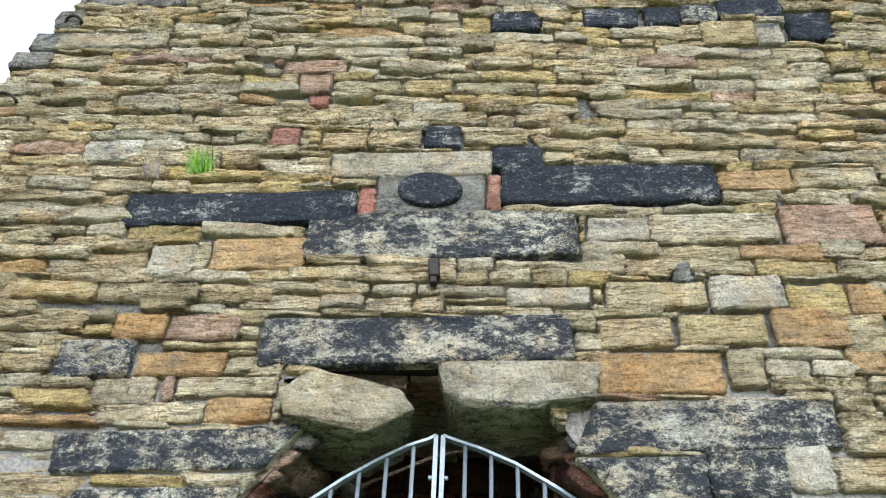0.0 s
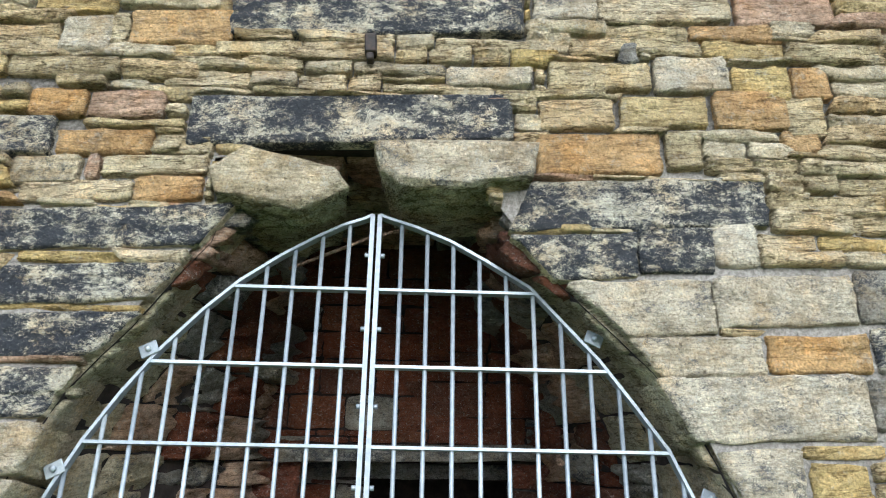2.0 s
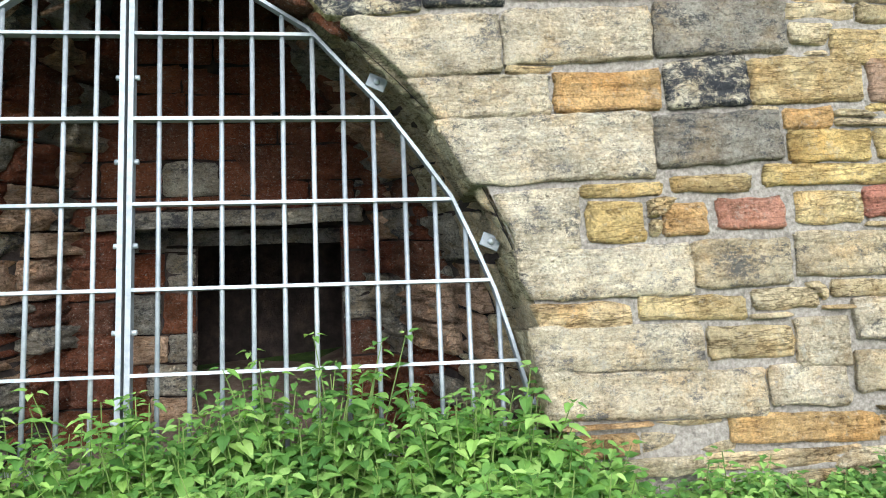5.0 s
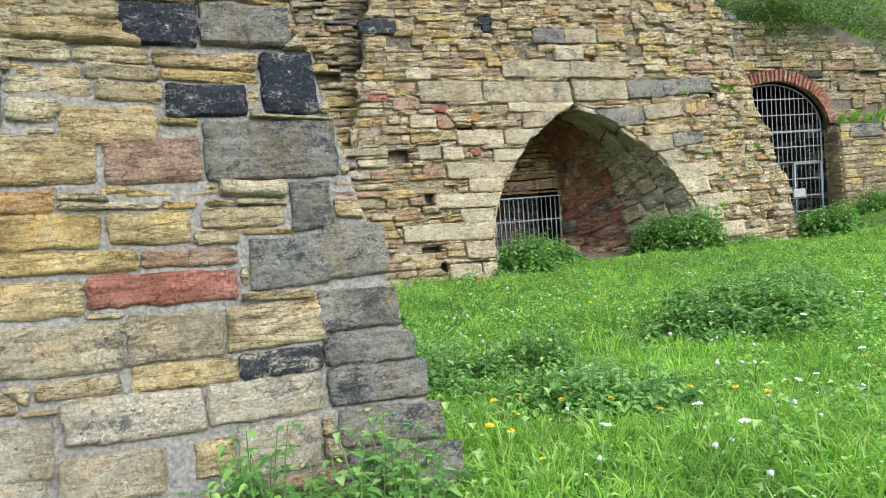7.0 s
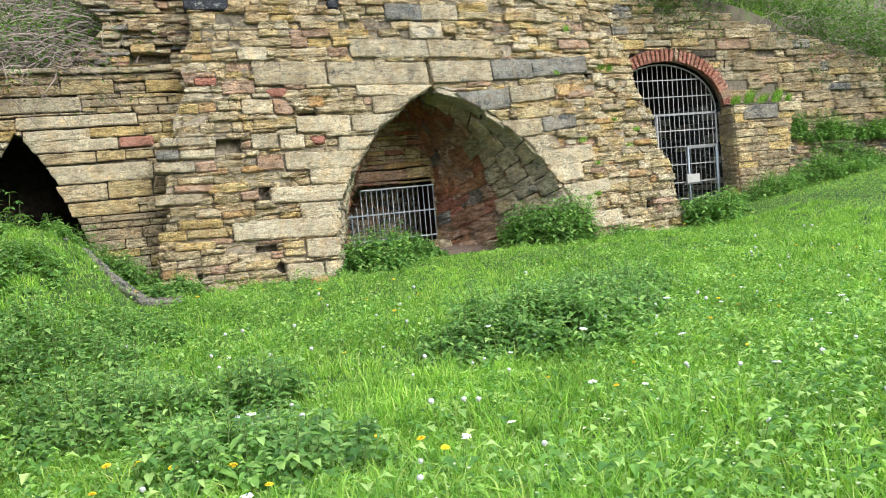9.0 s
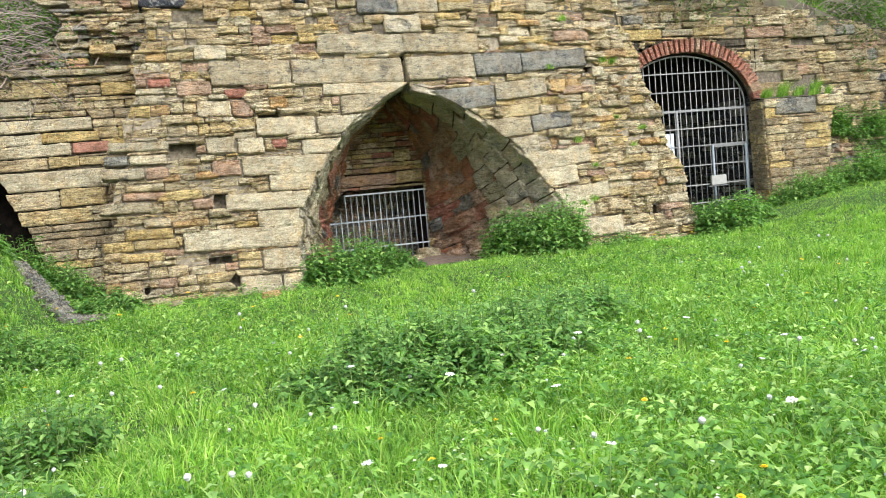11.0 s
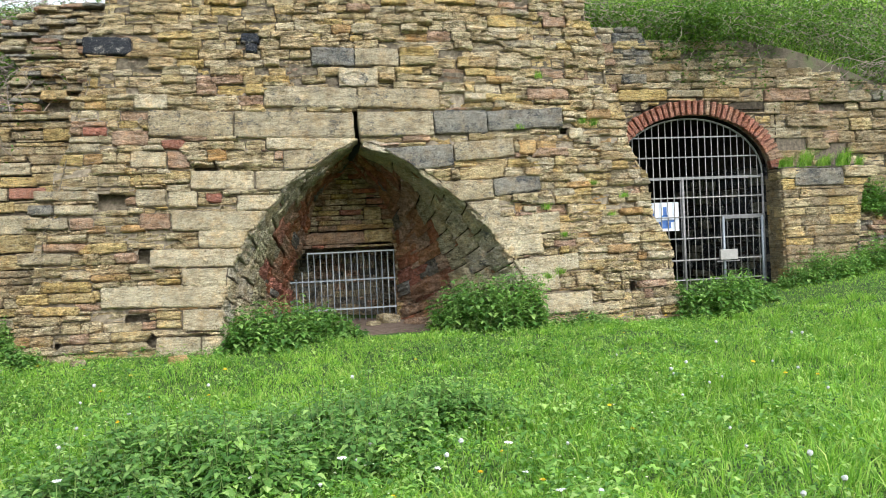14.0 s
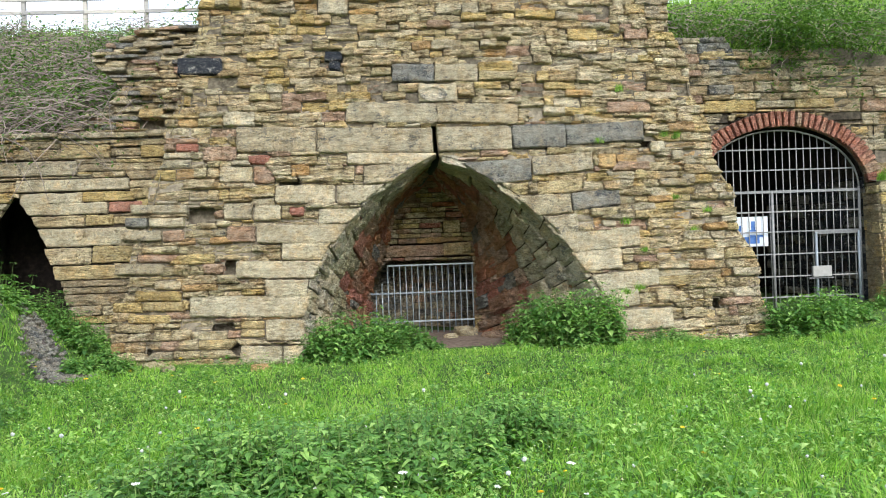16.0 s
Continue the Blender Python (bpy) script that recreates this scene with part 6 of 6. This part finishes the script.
def nettle_clump(name, cx, cy, rx, ry, high, stems, leaf, label, category="nettles", z=None, turn=0.0, mat=None):
    """Upright stems with pairs of drooping leaves, taller in the middle."""
    thing = empty(name, label, category, group="wild plants")
    stems = int(stems * 1.35)
    r, a = RNG.uniform(0, 1, stems) ** 0.68 * RNG.uniform(0.75, 1.15, stems), RNG.uniform(0, 2 * math.pi, stems)
    px_, py_ = r * rx * np.cos(a), r * ry * np.sin(a)
    px_, py_ = cx + px_ * math.cos(turn) - py_ * math.sin(turn), cy + px_ * math.sin(turn) + py_ * math.cos(turn)
    gz = ground_height(px_, py_) if z is None else np.full(stems, z)
    ragged = patchiness(px_, py_, 3.2, int(cx * 7 + cy * 13) % 1000)
    h = high * np.clip((1 - 0.6 * r ** 3) * RNG.uniform(0.45, 1.15, stems) * (1 + 0.35 * ragged), 0.22, 1.35)
    lean = RNG.uniform(-0.25, 0.25, (stems, 2)) + np.stack([(px_ - cx) / max(rx, 0.1), (py_ - cy) / max(ry, 0.1)], 1) * 0.18
    nodes = 6
    B, D, L = [], [], []
    for k in range(nodes):
        t = (k + 1.0) / nodes
        p = np.stack([px_ + lean[:, 0] * h * t, py_ + lean[:, 1] * h * t, gz + h * t], 1)
        a0 = RNG.uniform(0, 2 * math.pi, stems)
        for q in range(3 if k > 2 else 2):
            aa = a0 + q * math.pi / 2 + RNG.uniform(-0.3, 0.3, stems)
            D.append(np.stack([np.cos(aa), np.sin(aa), RNG.uniform(-0.35, 0.45, stems)], 1))
            B.append(p + D[-1] * 0.02)
            L.append(leaf * 1.05 * (1.15 - 0.6 * t * t) * RNG.uniform(0.6, 1.3, stems))
    B, D, L = np.concatenate(B), np.concatenate(D), np.concatenate(L)
    v_, f_ = broad_leaf_arrays(B, D, L, L * 0.70)
    piece("foliage", fast_mesh("foliage", v_, f_, mat or NETTLE), thing, kind="stuff")
    top = np.stack([px_ + lean[:, 0] * h, py_ + lean[:, 1] * h, gz + h], 1)
    low = np.stack([px_, py_, gz - 0.02], 1)
    w = np.array([[0.004, 0, 0]])
    v_ = np.stack([low - w, low + w, top + w * 0.5, top - w * 0.5, low + w[:, [1, 0, 2]], low - w[:, [1, 0, 2]], top - w[:, [1, 0, 2]] * 0.5, top + w[:, [1, 0, 2]] * 0.5], 1).reshape(-1, 3)
    o = (np.arange(stems) * 8)[:, None]
    tagged(piece("stalkwork", fast_mesh("stalkwork", v_, np.concatenate([o + np.array([[0, 1, 2, 3]]), o + np.array([[4, 5, 6, 7]])], 0), STEM), thing), kind="stuff")
    return thing


TALL = "tall green nettle clump growing in the meadow"
BASE = "dense green nettles growing against the kiln foot"
nettle_clump("nettle_clump", 8.2, 6.7, 0.8, 0.45, 0.44, 130, 0.08, TALL, turn=0.3)
nettle_clump("nettle_clump", 7.4, 6.8, 0.6, 0.45, 0.30, 70, 0.07, TALL)
nettle_clump("nettle_clump", 8.9, 7.1, 0.6, 0.45, 0.36, 70, 0.075, TALL)
nettle_clump("nettle_clump", 8.0, 7.2, 0.8, 0.45, 0.46, 150, 0.075, TALL)
nettle_clump("nettle_clump", 9.0, 7.75, 0.75, 0.45, 0.46, 150, 0.075, TALL)
nettle_clump("nettle_clump", 5.3, 5.0, 0.7, 0.6, 0.34, 120, 0.07, TALL)
nettle_clump("nettle_clump", 5.4, 6.4, 0.5, 0.4, 0.30, 70, 0.065, TALL)
nettle_clump("nettle_clump", 4.5, 6.6, 0.7, 0.9, 0.40, 130, 0.07, TALL)
nettle_clump("nettle_clump", 4.0, 8.4, 0.9, 1.0, 0.42, 150, 0.07, TALL)
nettle_clump("nettle_clump", 4.7, 9.6, 0.5, 0.5, 0.35, 70, 0.065, TALL)
nettle_clump("nettle_clump", 9.7, 8.3, 0.8, 0.45, 0.44, 140, 0.075, TALL)
nettle_clump("nettle_clump", 8.15, 12.55, 0.62, 0.45, 0.55, 170, 0.09, BASE)
nettle_clump("nettle_clump", 8.85, 13.0, 0.6, 0.4, 0.36, 110, 0.09, BASE)
nettle_clump("nettle_clump", 11.3, 12.45, 0.72, 0.42, 0.66, 220, 0.09, BASE)
nettle_clump("nettle_clump", 10.85, 12.8, 0.4, 0.35, 0.55, 90, 0.09, BASE)
nettle_clump("nettle_clump", 12.6, 12.35, 0.5, 0.2, 0.22, 60, 0.055, BASE)
nettle_clump("nettle_clump", 14.75, 12.75, 0.6, 0.45, 0.55, 160, 0.09, BASE)
nettle_clump("nettle_clump", 15.4, 13.3, 0.55, 0.4, 0.38, 110, 0.09, BASE)
nettle_clump("nettle_clump", 17.3, 14.0, 0.9, 0.4, 0.42, 170, 0.065, "leafy green bramble patch below the buttress")
nettle_clump("nettle_clump", 19.2, 14.2, 1.3, 0.6, 0.5, 200, 0.075, "leafy green bramble patch below the buttress")
nettle_clump("nettle_clump", 20.0, 14.9, 0.8, 0.4, 1.0, 170, 0.075, "leafy green bramble patch below the buttress")
nettle_clump("nettle_clump", 22.2, 13.6, 1.3, 0.8, 0.5, 180, 0.075, "leafy green bramble patch below the buttress")
nettle_clump("nettle_clump", 4.5, 12.95, 0.5, 0.35, 0.45, 120, 0.075, "dark green nettles beside the small wall opening")
nettle_clump("nettle_clump", 2.9, 12.5, 0.6, 0.5, 0.28, 110, 0.08, "dark green nettles beside the small wall opening")
nettle_clump("nettle_clump", 5.3, 11.75, 0.28, 0.25, 0.26, 50, 0.07, "dark green nettles beside the small wall opening")
MOUND = "mixed green nettles and weeds covering the mound"
for x, y, rx, ry, high, n in ((3.3, 10.4, 0.8, 0.7, 0.24, 130), (2.9, 11.8, 0.6, 0.5, 0.2, 90), (2.2, 9.6, 1.0, 0.9, 0.34, 140), (4.1, 13.05, 0.4, 0.25, 0.6, 80), (2.75, 13.0, 0.5, 0.3, 1.0, 130), (4.75, 12.75, 0.35, 0.3, 0.4, 70), (3.95, 12.1, 0.22, 0.3, 0.2, 30), (5.0, 11.55, 0.2, 0.25, 0.18, 30)):
    nettle_clump("nettle_clump", x, y, rx, ry, high, n, 0.075, MOUND)
nettle_clump("nettle_clump", 3.6, 13.25, 0.35, 0.2, 0.5, 14, 0.2, "broad round leaves growing in the wall opening", "plant")
nettle_clump("nettle_clump", 3.3, 13.2, 0.5, 0.25, 0.95, 70, 0.12, "dark green nettles beside the small wall opening")
nettle_clump("nettle_clump", 2.3, 11.2, 1.0, 1.0, 0.25, 150, 0.075, "dark green nettles beside the small wall opening")
IVY = "dark green ivy and bramble hanging over the rubble bank"
for x, y, z, rx, ry, high, n in ((19.0, 15.02, 1.55, 0.4, 0.16, 0.75, 90), (20.2, 15.0, 1.45, 0.9, 0.2, 0.55, 150), (21.7, 14.9, 1.4, 0.9, 0.25, 0.65, 150), (20.9, 14.75, 0.75, 0.8, 0.15, 0.5, 110), (22.9, 14.8, 1.3, 0.9, 0.3, 0.8, 150)):
    nettle_clump("ivy_clump", x, y, rx, ry, high, n, 0.075, IVY, "ivy", z=z)
GATE = "bright green nettles crowding the foot of the barred gate"
for s, d, rx, high, n in ((-1.45, 0.0, 0.4, 0.36, 70), (-0.7, -0.05, 0.5, 0.5, 110), (0.05, 0.0, 0.5, 0.68, 140), (0.55, 0.05, 0.35, 0.72, 80), (1.1, -0.02, 0.45, 0.52, 110), (1.55, -0.15, 0.3, 0.42, 60), (0.3, -0.4, 0.6, 0.40, 110), (-0.6, -0.45, 0.6, 0.34, 90), (1.2, -0.5, 0.5, 0.32, 80), (-1.5, -0.4, 0.4, 0.28, 60)):
    p = near_surf(s, 0.0, -0.1) + INWARD * d
    nettle_clump("nettle_clump", p.x, p.y, rx, 0.24, high, n, 0.085, GATE, turn=0.15)
for s, d, rx, high, n in ((2.1, -0.2, 0.4, 0.24, 60), (2.7, -0.25, 0.4, 0.22, 60), (3.55, -0.25, 0.35, 0.42, 70), (3.9, -0.35, 0.3, 0.36, 50)):
    p = near_surf(s, 0.0, 0.0) + INWARD * d
    nettle_clump("nettle_clump", p.x, p.y, rx, 0.18, high, n, 0.06, "green weeds along the foot of the kiln wall", turn=0.15)

# flowers
def flower(name, cx, cy, high, head, r, label, category):
    thing = empty(name, label, category, group=name + "s")
    thing.location = (cx, cy, float(ground_height(cx, cy)))
    stalk, F = tube([(0, 0, -0.02), (0.008, 0.004, high * 0.6), (0.012, 0.0, high)], 0.0028, 5)
    piece("stalk", mesh_of("stalk", stalk, F, STEM), thing)
    bm = bmesh.new()
    if name == "dandelion":
        for ring, (rr, zz, k) in enumerate(((1.0, 0.0, 18), (0.75, 0.25, 14), (0.45, 0.4, 10))):
            for i in range(k):
                a = 2 * math.pi * (i + 0.5 * ring) / k
                d = Vector((math.cos(a), math.sin(a), 0))
                q = Vector((-d.y, d.x, 0)) * r * 0.16
                tip = d * r * rr + Vector((0.012, 0, high + zz * r))
                bm.faces.new([bm.verts.new(Vector((0.012, 0, high)) + q * 0.5), bm.verts.new(tip - q), bm.verts.new(tip + d * r * 0.1), bm.verts.new(tip + q)])
    elif name == "dandelion_clock":
        bmesh.ops.create_icosphere(bm, subdivisions=2, radius=r * 0.8, matrix=Matrix.Translation((0.012, 0, high)))
        for v in bm.verts:
            v.co += (v.co - Vector((0.012, 0, high))) * random.uniform(-0.12, 0.35)
    else:
        for i in range(34):
            a, q = random.uniform(0, 2 * math.pi), math.sqrt(random.random()) * r
            c = Vector((0.012 + q * math.cos(a), q * math.sin(a), high + 0.01 - q * q * 4))
            bmesh.ops.create_circle(bm, cap_ends=True, segments=5, radius=0.007, matrix=Matrix.Translation(c) @ pose(0, 0, 0, random.uniform(-40, 40), random.uniform(-40, 40), 0))
    part("head", bm, head, thing)
    return thing


protos = [flower("dandelion", 5.0, 4.9, 0.16, YELLOW, 0.022, "open yellow dandelion flower in the grass", "flower"),
          flower("dandelion_clock", 5.6, 5.3, 0.22, PUFF, 0.018, "round white dandelion seed head in the grass", "flower"),
          flower("white_umbel", 5.3, 5.1, 0.30, PETAL, 0.026, "flat white cow parsley flower head", "flower")]
rr = random.Random(12)
spots = [(0, 60, 4.2, 13.5, 2.6, 12.0), (1, 150, 4.2, 15.0, 2.6, 10.0), (2, 26, 4.4, 10.0, 3.2, 8.0)]
for kind, count, x0, x1, y0, y1 in spots:
    for _ in range(count):
        x, y = rr.uniform(x0, x1), y0 + (y1 - y0) * rr.random() ** 1.2
        if on_meadow(np.array([x]), np.array([y]))[0]:
            copy_thing(protos[kind], pose(x, y, float(ground_height(x, y)), rr.uniform(-12, 12), rr.uniform(-12, 12), rr.uniform(0, 360)) @ Matrix.Scale(rr.uniform(0.6, 1.05), 4))
for x, y in ((4.75, 5.0), (4.9, 4.75), (5.05, 5.2), (4.85, 5.3), (4.6, 5.1), (5.15, 4.6), (12.9, 12.0), (13.0, 12.15), (12.4, 11.9), (13.6, 12.1), (6.1, 12.0)):
    copy_thing(protos[0], pose(x, y, float(ground_height(x, y)), 5, -6, x * 77))

# tufts rooted in the masonry
def tuft(name, p, out, blades, high, mat, label):
    thing = empty(name, label, "grass tuft", group="wall plants")
    n = blades
    root = np.array([p]) + RNG.normal(0, 0.025, (n, 3)) * np.array([[1.5, 0.4, 0.4]])
    v_, f_ = blade_arrays(root, RNG.uniform(0.5, 1.1, n) * high, np.full(n, 0.007), RNG.uniform(-2.6, -0.5, n), RNG.uniform(0.2, 1.0, n))
    piece("greenery", fast_mesh("greenery", v_, f_, mat), thing, kind="stuff")


WALLTUFT = "small green grass tuft rooted in the masonry"
tuft("grass_tuft", near_surf(-1.65, 4.02, 0.03), NEAR_N, 90, 0.17, GRASS, WALLTUFT)
tuft("grass_tuft", near_surf(-1.95, 3.98, 0.03), NEAR_N, 14, 0.2, TWIG, "dry brown grass stems rooted in the masonry")
for x, z, h in ((12.3, 3.75, 0.13), (11.9, 2.95, 0.1), (12.95, 3.05, 0.1), (13.15, 3.02, 0.14), (12.2, 1.75, 0.12), (13.25, 1.6, 0.1), (12.3, 0.8, 0.14), (13.5, 1.9, 0.1), (13.0, 2.1, 0.08), (12.45, 1.35, 0.08), (12.1, 0.75, 0.12)):
    tuft("grass_tuft", far_surf(x, z, 0.04), Vector((0, -1, 0)), 60, h, GRASS, WALLTUFT)
for k in range(9):
    tuft("grass_tuft", Vector((17.2 + 0.19 * k, 14.85 + 0.1 * (k % 2), 2.38)), Vector((0, -1, 0)), 110, 0.24 + 0.07 * ((k * 5) % 4), GRASS, "tall green grass on the buttress top")


def shrub(name, cx, cy, cz, rx, ry, rz, leaves, twigs, label, leaf=0.06, mat=None):
    """A bush: arching twigs and many small leaves gathered in uneven sprays."""
    thing = empty(name, label, "shrub", group="hillside shrubs")
    V, F, ends = [], [], []
    rs = random.Random(int(cx * 100) + int(cz * 10))
    for _ in range(twigs):
        a, q = rs.uniform(0, 2 * math.pi), rs.random() ** 0.5
        p = Vector((cx + rx * q * math.cos(a), cy + ry * q * math.sin(a), cz - rz * 0.55 + rz * 0.7 * rs.random()))
        turn, rise = rs.uniform(0, 2 * math.pi), rs.uniform(0.1, 1.0)
        pts, step = [p], 0.5 * (rx + rz) * rs.uniform(0.25, 0.5)
        for k in range(4):
            turn += rs.uniform(-0.6, 0.6)
            rise -= rs.uniform(0.15, 0.55)
            p = p + Vector((math.cos(turn), math.sin(turn) * 0.7, rise * 0.8)) * step
            pts.append(p)
        vs, fs = tube(pts, [0.009, 0.0085, 0.0075, 0.006, 0.004], 3, False)
        o = len(V)
        V += vs
        F += [tuple(i + o for i in f) for f in fs]
        ends += pts[1:]
    piece("twig_tangle", mesh_of("twig_tangle", V, F, TWIG), thing, kind="stuff")
    if leaves:
        ends = np.array([tuple(e) for e in ends])
        pick = RNG.integers(0, len(ends), leaves)
        base = ends[pick] + RNG.normal(0, 0.13, (leaves, 3))
        an = RNG.uniform(0, 2 * math.pi, leaves)
        L = RNG.uniform(0.6, 1.3, leaves) * leaf
        v_, f_ = leaf_arrays(base, np.stack([np.cos(an), np.sin(an), RNG.uniform(-0.6, 0.5, leaves)], 1), L, L * 0.6)
        piece("foliage", fast_mesh("foliage", v_, f_, mat or SHRUB), thing, kind="stuff")
    return thing


BRAMBLE = "tangled brown bramble stems with sparse green leaves"
for k in range(96):
    rs = random.Random(200 + k)
    x, d = (rs.uniform(-3.5, 5.2), 5.8 * rs.random() ** 1.2) if k < 64 else (rs.uniform(1.6, 4.9), rs.uniform(0.2, 4.2))
    y, z = hill_at(x, d)
    shrub("bramble", x, y, z + 0.2, 1.0, 0.8, 0.55, 420 if k % 3 else 1500, 70, BRAMBLE, 0.07)
for k in range(16):
    rs = random.Random(400 + k)
    x, d = rs.uniform(13.8, 22.5), rs.uniform(0.1, 3.0)
    y, z = hill_at(x, d)
    shrub("bramble", x, y, z + 0.2, 0.9, 0.6, 0.5, 900, 60, BRAMBLE, 0.06)
GREENBUSH = "leafy green shrub growing along the wall top"
for k, (x, d, r, h, n) in enumerate(((14.5, 0.9, 0.55, 0.4, 700), (15.9, 0.2, 0.6, 0.75, 2600), (16.6, 0.5, 0.7, 0.8, 2000), (17.9, 0.9, 0.7, 0.5, 900), (15.2, 1.6, 1.0, 0.9, 1800), (19.0, 1.4, 1.1, 0.7, 1500), (21.0, 2.0, 1.3, 0.9, 1800), (23.0, 1.4, 1.6, 1.5, 4000), (25.0, 2.5, 1.8, 2.0, 4000), (20.0, 0.8, 1.2, 0.9, 2600), (21.8, 0.9, 1.3, 1.1, 3000), (18.4, 1.8, 1.3, 1.0, 2600), (24.2, 0.7, 1.4, 1.6, 3600), (22.0, 3.4, 1.8, 1.8, 3600), (19.6, 3.2, 1.6, 1.4, 3000), (16.8, 2.4, 1.4, 1.0, 2600), (14.0, 1.4, 0.9, 0.7, 1400), (6.0, 2.0, 0.9, 0.5, 900), (4.3, 1.2, 0.5, 0.3, 500), (3.6, 4.6, 0.7, 0.4, 600))):
    y, z = hill_at(x, d)
    shrub("shrub", x, y - 0.1, z + h * 0.45, r, r * 0.8, h, int(n * 1.6), 34, GREENBUSH, 0.075)

# rough grass on the bank
bx, bd = RNG.uniform(-7, 26, 60000), RNG.uniform(0, 8, 60000)
ok = (bx < 5.2) | (bx > 13.6)
bx, bd = bx[ok], bd[ok]
keep = RNG.uniform(0, 1, len(bx)) < np.where(bx < 6, 0.4, np.where(bd < 2.5, 0.45, 0.8))
bx, bd = bx[keep], bd[keep]
hs = np.array([hill_start(x) for x in bx])
hf = np.array([hill_foot(x) for x in bx])
bz = hf + np.array([hill_rise(x) for x in bx]) * (ss(-1.5, 8.2, bd) - ss(-1.5, 8.2, 0))
v_, f_ = blade_arrays(np.stack([bx, hs + bd, bz - 0.03], 1), RNG.uniform(0.12, 0.4, len(bx)), RNG.uniform(0.008, 0.016, len(bx)), RNG.uniform(-2.6, -0.5, len(bx)), RNG.uniform(0.3, 1.0, len(bx)))
bankgrass = new("bank_grass", fast_mesh("bank_grass", v_, f_, GRASS))
tagged(bankgrass, "rough green grass over the hillside bank", "grass", kind="stuff")


# loose stones and bricks on the ground
def loose_stone(x, y, size, mat, label, name="stone_block", z=None):
    rs = random.Random(int(x * 1000))
    bm = bmesh.new()
    bmesh.ops.create_cube(bm, size=1.0)
    bmesh.ops.subdivide_edges(bm, edges=bm.edges[:], cuts=2, use_grid_fill=True)
    for v in bm.verts:
        n = v.co.normalized()
        v.co = v.co.lerp(n * 0.62, 0.45) + Vector((rs.uniform(-0.05, 0.05), rs.uniform(-0.05, 0.05), rs.uniform(-0.05, 0.05)))
    g = float(ground_height(x, y)) if z is None else z
    bmesh.ops.transform(bm, matrix=pose(x, y, g + size[2] * 0.3, rs.uniform(-8, 8), rs.uniform(-8, 8), rs.uniform(0, 180)) @ Matrix.Diagonal((*size, 1)), verts=bm.verts)
    me = bpy.data.meshes.new(name)
    bm.to_mesh(me)
    bm.free()
    me.materials.append(mat)
    tagged(new(name, me), label, "stone", "loose stones")


loose_stone(9.95, 14.4, (0.36, 0.3, 0.2), STONE["grey"], "grey rubble block lying on the funnel floor")
loose_stone(9.7, 14.1, (0.18, 0.16, 0.11), STONE["buff"], "small pale rubble stone on the funnel floor")
loose_stone(10.35, 14.0, (0.3, 0.24, 0.14), STONE["brown"], "brown rubble block lying on the funnel floor")
loose_stone(10.6, 13.5, (0.32, 0.26, 0.14), STONE["buff"], "pale rubble block lying on the funnel floor")
loose_stone(7.15, 11.85, (0.24, 0.13, 0.10), STONE["orange"], "broken orange brick lying in the grass")
loose_stone(5.75, 12.1, (0.24, 0.2, 0.12), STONE["buff"], "pale rubble stone lying at the kiln foot")
loose_stone(5.95, 12.0, (0.16, 0.14, 0.08), STONE["grey"], "small grey stone lying at the kiln foot")

# worn soil strip with gravel on the mound and bare earth in the arches
def soil_patch(name, cx, cy, rx, ry, label, turn=0.0, mat=SOIL):
    V, F = [], []
    n, rings = 28, 5
    for r in range(rings + 1):
        for k in range(n):
            a = 2 * math.pi * k / n
            q = r / rings * (1 + 0.16 * math.sin(3 * a + cx) + 0.1 * math.sin(7 * a))
            dx, dy = rx * q * math.cos(a), ry * q * math.sin(a)
            x, y = cx + dx * math.cos(turn) - dy * math.sin(turn), cy + dx * math.sin(turn) + dy * math.cos(turn)
            V.append((x, y, float(ground_height(x, y)) + (0.035 if rx > 0.5 else 0.012) * (1 - (r / rings) ** 4) - 0.005))
    for r in range(rings):
        for k in range(n):
            q = (k + 1) % n
            F.append((r * n + k, r * n + q, (r + 1) * n + q, (r + 1) * n + k))
    ob = new(name, mesh_of(name, V, F, mat))
    tagged(ob, label, "soil", kind="structure")


soil_patch("soil_path", 4.48, 11.85, 0.25, 0.85, "bare brown soil track on the mound", 0.63, TRACK)
soil_patch("soil_floor", 9.6, 14.3, 1.25, 1.4, "bare reddish soil floor inside the kiln arch")
soil_patch("soil_floor", -0.6, 5.1, 1.5, 2.2, "dark soil floor inside the barred arch")
gxs = [(4.95 - 0.95 * q + RNG.normal(0, 0.12), 11.2 + 1.3 * q + RNG.normal(0, 0.1), RNG.uniform(0.012, 0.05)) for q in RNG.uniform(0, 1.0, 700) ** 1.7]
V, F = [], []
for x, y, r in gxs:
    z = float(ground_height(x, y)) + 0.035
    o = len(V)
    V += [(x + r, y, z), (x, y + r * 0.8, z), (x - r, y, z), (x, y - r * 0.9, z), (x, y, z + r * 0.8), (x, y, z - r)]
    F += [(o, o + 1, o + 4), (o + 1, o + 2, o + 4), (o + 2, o + 3, o + 4), (o + 3, o, o + 4), (o + 1, o, o + 5), (o + 2, o + 1, o + 5), (o + 3, o + 2, o + 5), (o, o + 3, o + 5)]
gravel = new("gravel", mesh_of("gravel", V, F, STONE["slate"], smooth=False))
tagged(gravel, "grey and pink gravel spilled on the soil track", "gravel", kind="stuff")
